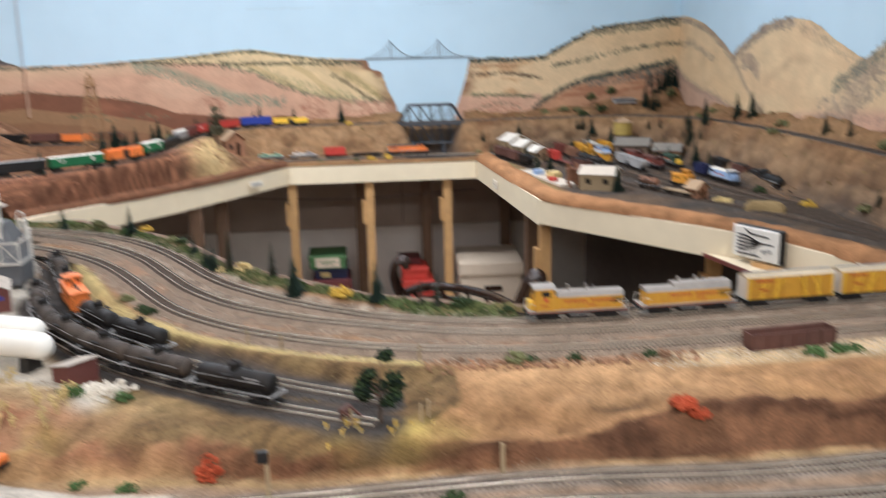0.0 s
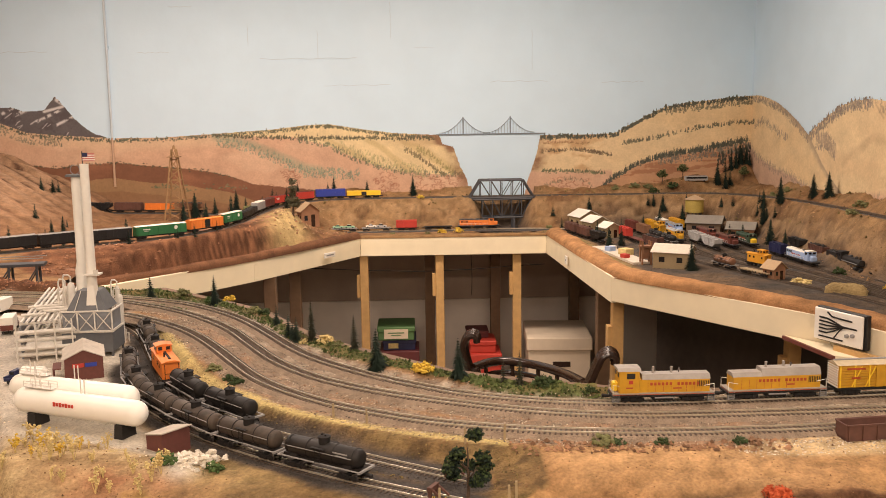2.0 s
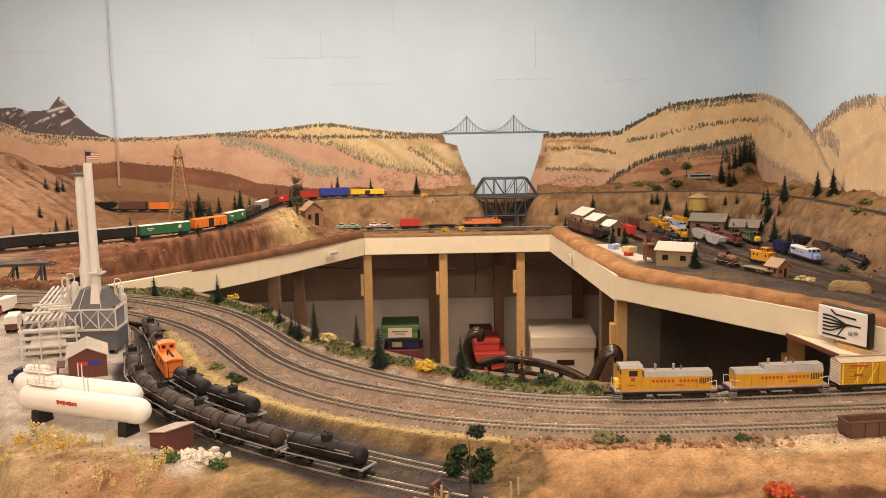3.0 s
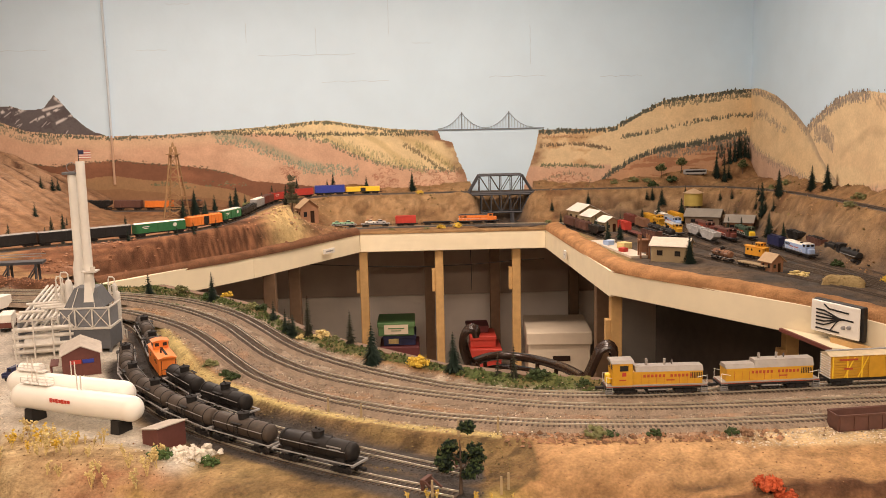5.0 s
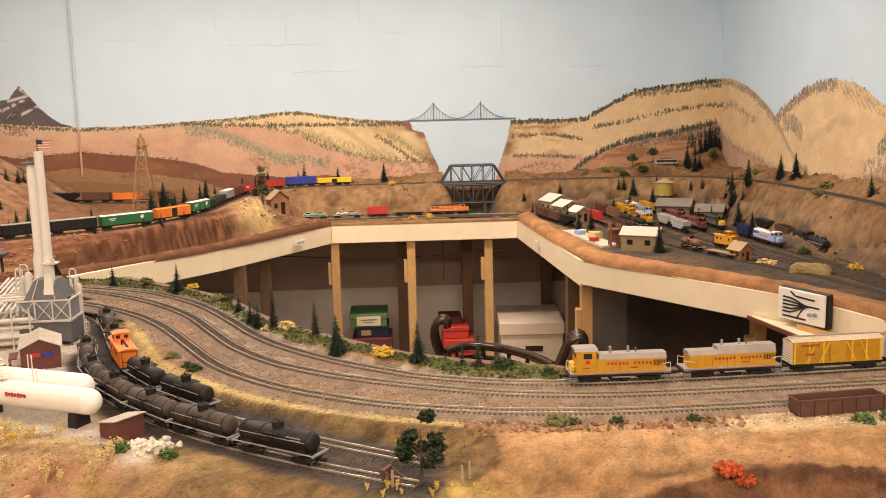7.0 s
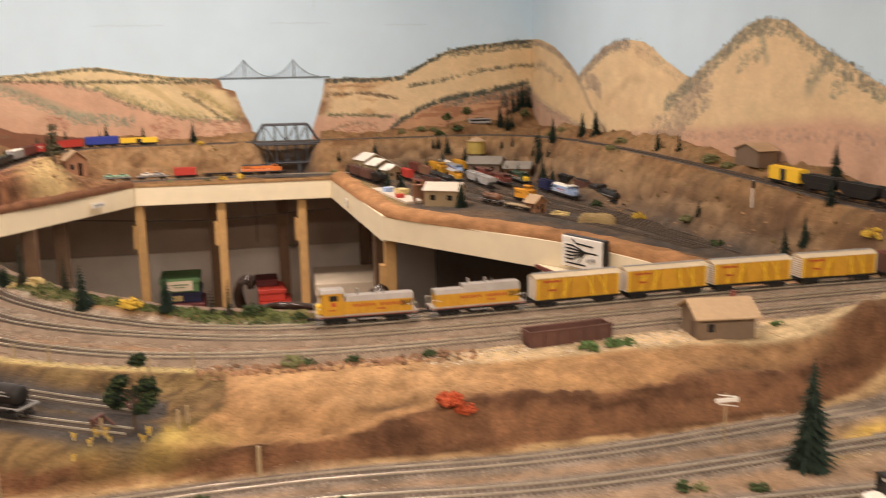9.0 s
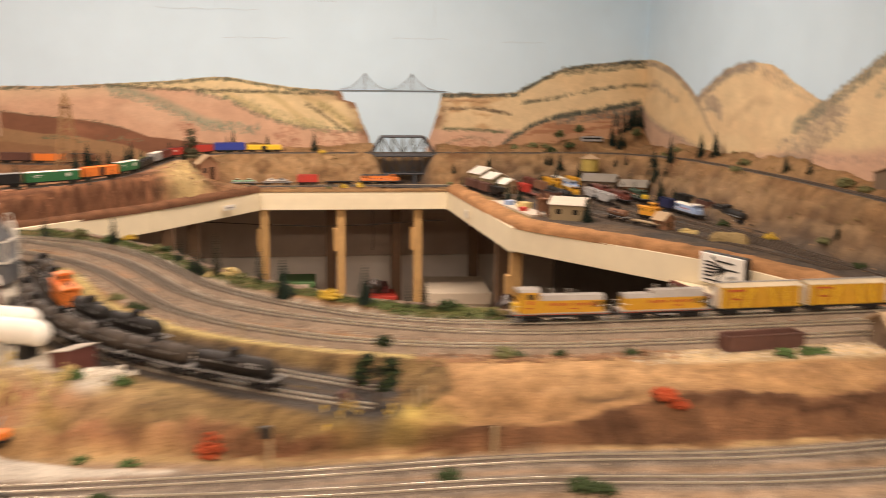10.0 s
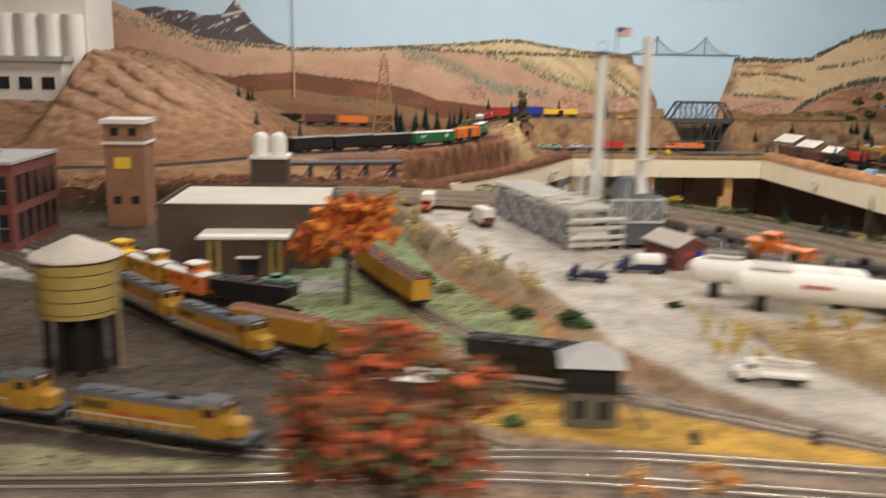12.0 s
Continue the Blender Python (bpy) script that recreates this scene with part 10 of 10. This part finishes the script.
def scatter(name, label, category, P, r0, r1, material, height=0.8, sink=0.25):
    """Small irregular stones or tufts at the places P (x, y, z), as one object."""
    n = len(P)
    r = r0 + (r1 - r0) * SCAT.random(n) ** 2.2
    a = SCAT.random(n) * 6.283
    V = OCTA[None] * (1 + 0.45 * (SCAT.random((n, 6, 1)) - 0.5)) * r[:, None, None] * np.array((1, 1, height)) * (0.7 + 0.6 * SCAT.random((n, 1, 3)))
    c, s = np.cos(a)[:, None], np.sin(a)[:, None]
    W = np.stack([V[..., 0] * c - V[..., 1] * s, V[..., 0] * s + V[..., 1] * c, V[..., 2] + (1 - sink) * 0.4 * r[:, None]], -1) + np.asarray(P)[:, None, :]
    F = (OCTF[None] + 6 * np.arange(n)[:, None, None]).reshape(-1, 3)
    me = bpy.data.meshes.new(name)
    me.from_pydata(W.reshape(-1, 3).tolist(), [], F.tolist())
    me.materials.append(material)
    return tagged(new(name, me), label, category, kind="stuff")


def pick_near(n, x0, x1, y0, y1, test):
    X, Y = SCAT.uniform(x0, x1, n), SCAT.uniform(y0, y1, n)
    k = test(X, Y)
    X, Y = X[k], Y[k]
    i = np.clip(np.round((Y - GY[0, 0]) / (GY[1, 0] - GY[0, 0])).astype(int), 0, GY.shape[0] - 1)
    j = np.clip(np.round((X - GX[0, 0]) / (GX[0, 1] - GX[0, 0])).astype(int), 0, GX.shape[1] - 1)
    return np.stack([X, Y, GZ[i, j]], 1)


def pick_far(n, x0, x1, y0, y1, test):
    X, Y = SCAT.uniform(x0, x1, n), SCAT.uniform(y0, y1, n)
    k = test(X, Y)
    X, Y = X[k], Y[k]
    i = np.clip(np.round((Y - FY[0, 0]) / (FY[1, 0] - FY[0, 0])).astype(int), 0, FY.shape[0] - 1)
    j = np.clip(np.round((X - FX[0, 0]) / (FX[0, 1] - FX[0, 0])).astype(int), 0, FX.shape[1] - 1)
    return np.stack([X, Y, FZ[i, j]], 1)


def dist_to(lines, X, Y):
    return np.minimum.reduce([near_line(X, Y, spline(l, 0.04))[0] for l in lines])


MAINS, SIDES, FRONTS = (LINE_A, LINE_B, LINE_C), (LINE_S1, LINE_S2), (LINE_F1, LINE_F2, LINE_F3, LINE_F4, LINE_LAWN)


def behind_pit(X, Y):
    return Y > np.interp(X, [p[0] for p in BACK_EDGE[::-1]], [p[1] for p in BACK_EDGE[::-1]]) - 0.006


def clear(X, Y, lo, hi, lines):
    d = dist_to(lines, X, Y)
    return (d > lo) & (d < hi) & ~behind_pit(X, Y)


S_GREY, S_RUST = stone_mat("grey_stone_chips", (0.31, 0.24, 0.175), 0.6), stone_mat("rusty_stone_chips", (0.27, 0.15, 0.085), 0.55)
S_PALE, S_CINDER = stone_mat("pale_stone_chips", (0.58, 0.50, 0.39), 0.4), stone_mat("cinder_chips", (0.06, 0.05, 0.043), 0.6)
S_GREEN, S_YEL = stone_mat("turf_green", (0.072, 0.092, 0.030), 0.6), stone_mat("turf_yellow", (0.60, 0.48, 0.21), 0.25)
S_OLIVE, S_EARTH = stone_mat("turf_olive", (0.17, 0.125, 0.05), 0.5), stone_mat("earth_crumbs", (0.20, 0.11, 0.055), 0.6)
scatter("ballast_stones", "loose grey ballast stones along the main line", "ballast", pick_near(42000, -0.9, 1.3, 1.1, 2.4, lambda X, Y: clear(X, Y, 0.0155, 0.05, MAINS)), 0.0007, 0.0019, S_GREY)
scatter("ballast_stones", "pale chips among the main line ballast", "ballast", pick_near(30000, -0.9, 1.3, 1.1, 2.4, lambda X, Y: clear(X, Y, 0.0165, 0.046, MAINS)), 0.0006, 0.0017, S_PALE)
scatter("ballast_stones", "dark chips among the main line ballast", "ballast", pick_near(30000, -0.9, 1.3, 1.1, 2.4, lambda X, Y: clear(X, Y, 0.0165, 0.046, MAINS)), 0.0006, 0.0018, stone_mat("dark_stone_chips", (0.10, 0.078, 0.060), 0.5))
scatter("ballast_stones", "rusty brown ballast stones along the main line", "ballast", pick_near(12000, -0.9, 1.3, 1.1, 2.4, lambda X, Y: clear(X, Y, 0.017, 0.06, MAINS)), 0.0008, 0.0024, S_RUST)
scatter("shoulder_stones", "brown broken stones beside the main line", "stones", pick_near(700, 0.12, 0.50, 1.15, 1.225, lambda X, Y: clear(X, Y, 0.028, 0.075, MAINS)), 0.0012, 0.0050, S_RUST)
scatter("shoulder_stones", "pale broken stones beside the main line", "stones", pick_near(1600, 0.42, 0.95, 1.135, 1.20, lambda X, Y: clear(X, Y, 0.03, 0.09, MAINS)), 0.0006, 0.0022, S_PALE)
scatter("cinders", "black cinder crumbs round the tank siding", "cinders", pick_near(9000, -0.7, 0.12, 1.02, 2.0, lambda X, Y: clear(X, Y, 0.015, 0.034, SIDES)), 0.0006, 0.0017, S_CINDER)
scatter("dry_turf", "olive brown turf crumbs between the tracks", "turf", pick_near(12000, -0.45, 0.13, 1.07, 1.75, lambda X, Y: clear(X, Y, 0.06, 0.16, MAINS) & (dist_to(SIDES, X, Y) > 0.028)), 0.0006, 0.0020, S_OLIVE, 0.8)
scatter("yellow_turf", "yellow turf edging beside the curve", "turf", pick_near(60000, -0.67, 0.12, 1.18, 2.08, lambda X, Y: (dist_to((LINE_YELLOW,), X, Y) < np.where(X < -0.25, 0.010, 0.006) + 0.008 * SCAT.random(len(X)) ** 2) & (dist_to(SIDES, X, Y) > 0.028)), 0.0006, 0.0015, S_YEL, 0.7)
scatter("green_turf", "green turf along the edge of the pit", "turf", pick_near(60000, -0.95, 0.34, 1.36, 2.47, lambda X, Y: clear(X, Y, 0.026, 0.2, (LINE_A,)) & (Y > np.interp(X, [-0.9, -0.454, -0.154, 0.14, 0.34], [2.36, 2.095, 1.665, 1.41, 1.37]))), 0.0010, 0.0040, S_GREEN, 1.2)
scatter("earth_crumbs", "brown earth crumbs on the dirt bank", "earth", pick_near(1200, -0.4, 1.25, 0.98, 1.15, lambda X, Y: clear(X, Y, 0.05, 0.4, MAINS) & (dist_to(FRONTS, X, Y) > 0.03) & (dist_to(SIDES, X, Y) > 0.04)), 0.0005, 0.0018, stone_mat("tan_earth_crumbs", (0.20, 0.11, 0.055), 0.4))
scatter("front_stones", "grey-brown stones between the front tracks", "stones", pick_near(22000, -0.6, 1.5, 0.70, 1.02, lambda X, Y: clear(X, Y, 0.016, 0.030, FRONTS)), 0.0007, 0.0018, S_GREY)
scatter("yard_cinders", "dark cinder crumbs in the engine yard", "cinders", pick_near(9000, -2.2, -0.95, 0.85, 1.75, lambda X, Y: dist_to(FRONTS, X, Y) > 0.016), 0.0008, 0.0024, S_CINDER)
scatter("white_gravel", "white gravel round the plant and tanks", "gravel", pick_near(7000, -1.0, -0.28, 1.14, 2.3, lambda X, Y: inside(X, Y, PLANT_POLY) & (dist_to(SIDES, X, Y) > 0.02)), 0.0006, 0.0020, S_PALE)
scatter("verge_crumbs", "brown soil crumbs and dry litter on the verge", "earth", pick_near(900, -0.7, -0.28, 1.04, 1.36, lambda X, Y: inside(X, Y, [(-0.60, 1.22), (-0.70, 1.43), (-0.63, 1.345), (-0.38, 1.24), (-0.33, 1.16), (-0.29, 1.05), (-0.45, 1.07), (-0.54, 1.11)])), 0.0006, 0.0019, S_EARTH)
ROCKRED = stone_mat("red_cliff_rock", (0.30, 0.145, 0.078), 0.35)
ROCKTAN = stone_mat("tan_hill_rock", (0.32, 0.195, 0.098), 0.3)
scatter("bank_rocks", "red-brown broken rock on the bank behind the yard", "rocks", pick_near(2500, -2.4, -0.96, 2.43, 2.55, lambda X, Y: Y > 2.44), 0.0015, 0.0050, ROCKRED)
FAR_TRACKS = [[p[:2] for p in LINE_FAR]]
scatter("mound_rocks", "pale broken rocks on the mound beside the mill", "rocks", pick_far(110, -0.66, -0.46, 3.88, 4.16, lambda X, Y: (dist_to([[p[:2] for p in LINE_FAR]], X, Y) > 0.035) & (near_line(X, Y, np.array(EDGE))[0] > 0.06)), 0.003, 0.012, stone_mat("pale_mound_rock", (0.33, 0.225, 0.125), 0.35))
scatter("ledge_rocks", "pinkish broken rock ledge under the upper line", "rocks", pick_far(3600, -1.2, -0.3, 3.0, 4.4, lambda X, Y: ~inside(X, Y, EDGE + [(-1.05, 2.52), (-0.5, 2.2)]) & (near_line(X, Y, np.array(EDGE))[0] > 0.095) & (near_line(X, Y, np.array(EDGE))[0] < 0.13) & (dist_to(FAR_TRACKS, X, Y) > 0.03)), 0.002, 0.009, stone_mat("pink_ledge", (0.36, 0.20, 0.125), 0.4), 0.6)
scatter("cliff_rocks", "red-brown broken rock on the western cliff", "rocks", pick_far(5200, -1.6, -0.2, 2.6, 4.6, lambda X, Y: ~inside(X, Y, EDGE + [(-1.05, 2.52), (-0.5, 2.2)]) & (near_line(X, Y, np.array(EDGE))[0] > 0.02) & (near_line(X, Y, np.array(EDGE))[0] < 0.22) & (dist_to(FAR_TRACKS, X, Y) > 0.024)), 0.0015, 0.0075, ROCKRED)
scatter("hill_rocks", "tan broken rock on the far banks", "rocks", pick_far(12000, -0.6, 1.78, 1.7, 4.78, lambda X, Y: (dist_to(FAR_TRACKS, X, Y) > 0.03) & (dist_to(FAR_TRACKS, X, Y) < 0.20) & (near_line(X, Y, np.array(EDGE))[0] > 0.05) & ~inside(X, Y, EDGE + [(-1.05, 2.52), (0.3, 1.4)])), 0.0012, 0.0055, ROCKTAN)
scatter("yard_crumbs", "dark crumbs on the yard ground", "cinders", pick_far(9000, 0.66, 1.58, 1.9, 4.4, lambda X, Y: (near_line(X, Y, np.array(EDGE))[0] > 0.07) & ~inside(X, Y, EDGE + [(-1.05, 2.52), (0.3, 1.4)]) & (dist_to(YARD_LINES, X, Y) > 0.015) & (dist_to(FAR_TRACKS, X, Y) > 0.16)), 0.0008, 0.0019, S_CINDER)
scatter("rim_turf", "olive turf behind the dirt rim of the yard", "turf", pick_far(5000, 0.60, 1.4, 1.9, 4.35, lambda X, Y: (near_line(X, Y, np.array(EDGE))[0] > 0.045) & (near_line(X, Y, np.array(EDGE))[0] < 0.10) & ~inside(X, Y, EDGE + [(-1.05, 2.52), (0.3, 1.4)])), 0.0012, 0.0038, S_OLIVE, 1.2)
scatter("bank_brush", "dry olive brush on the back bank", "brush", pick_far(3500, -0.6, 1.78, 1.7, 4.78, lambda X, Y: (dist_to(FAR_TRACKS, X, Y) > 0.03) & (dist_to(FAR_TRACKS, X, Y) < 0.13) & (near_line(X, Y, np.array(EDGE))[0] > 0.05)), 0.002, 0.0075, S_OLIVE, 1.2)
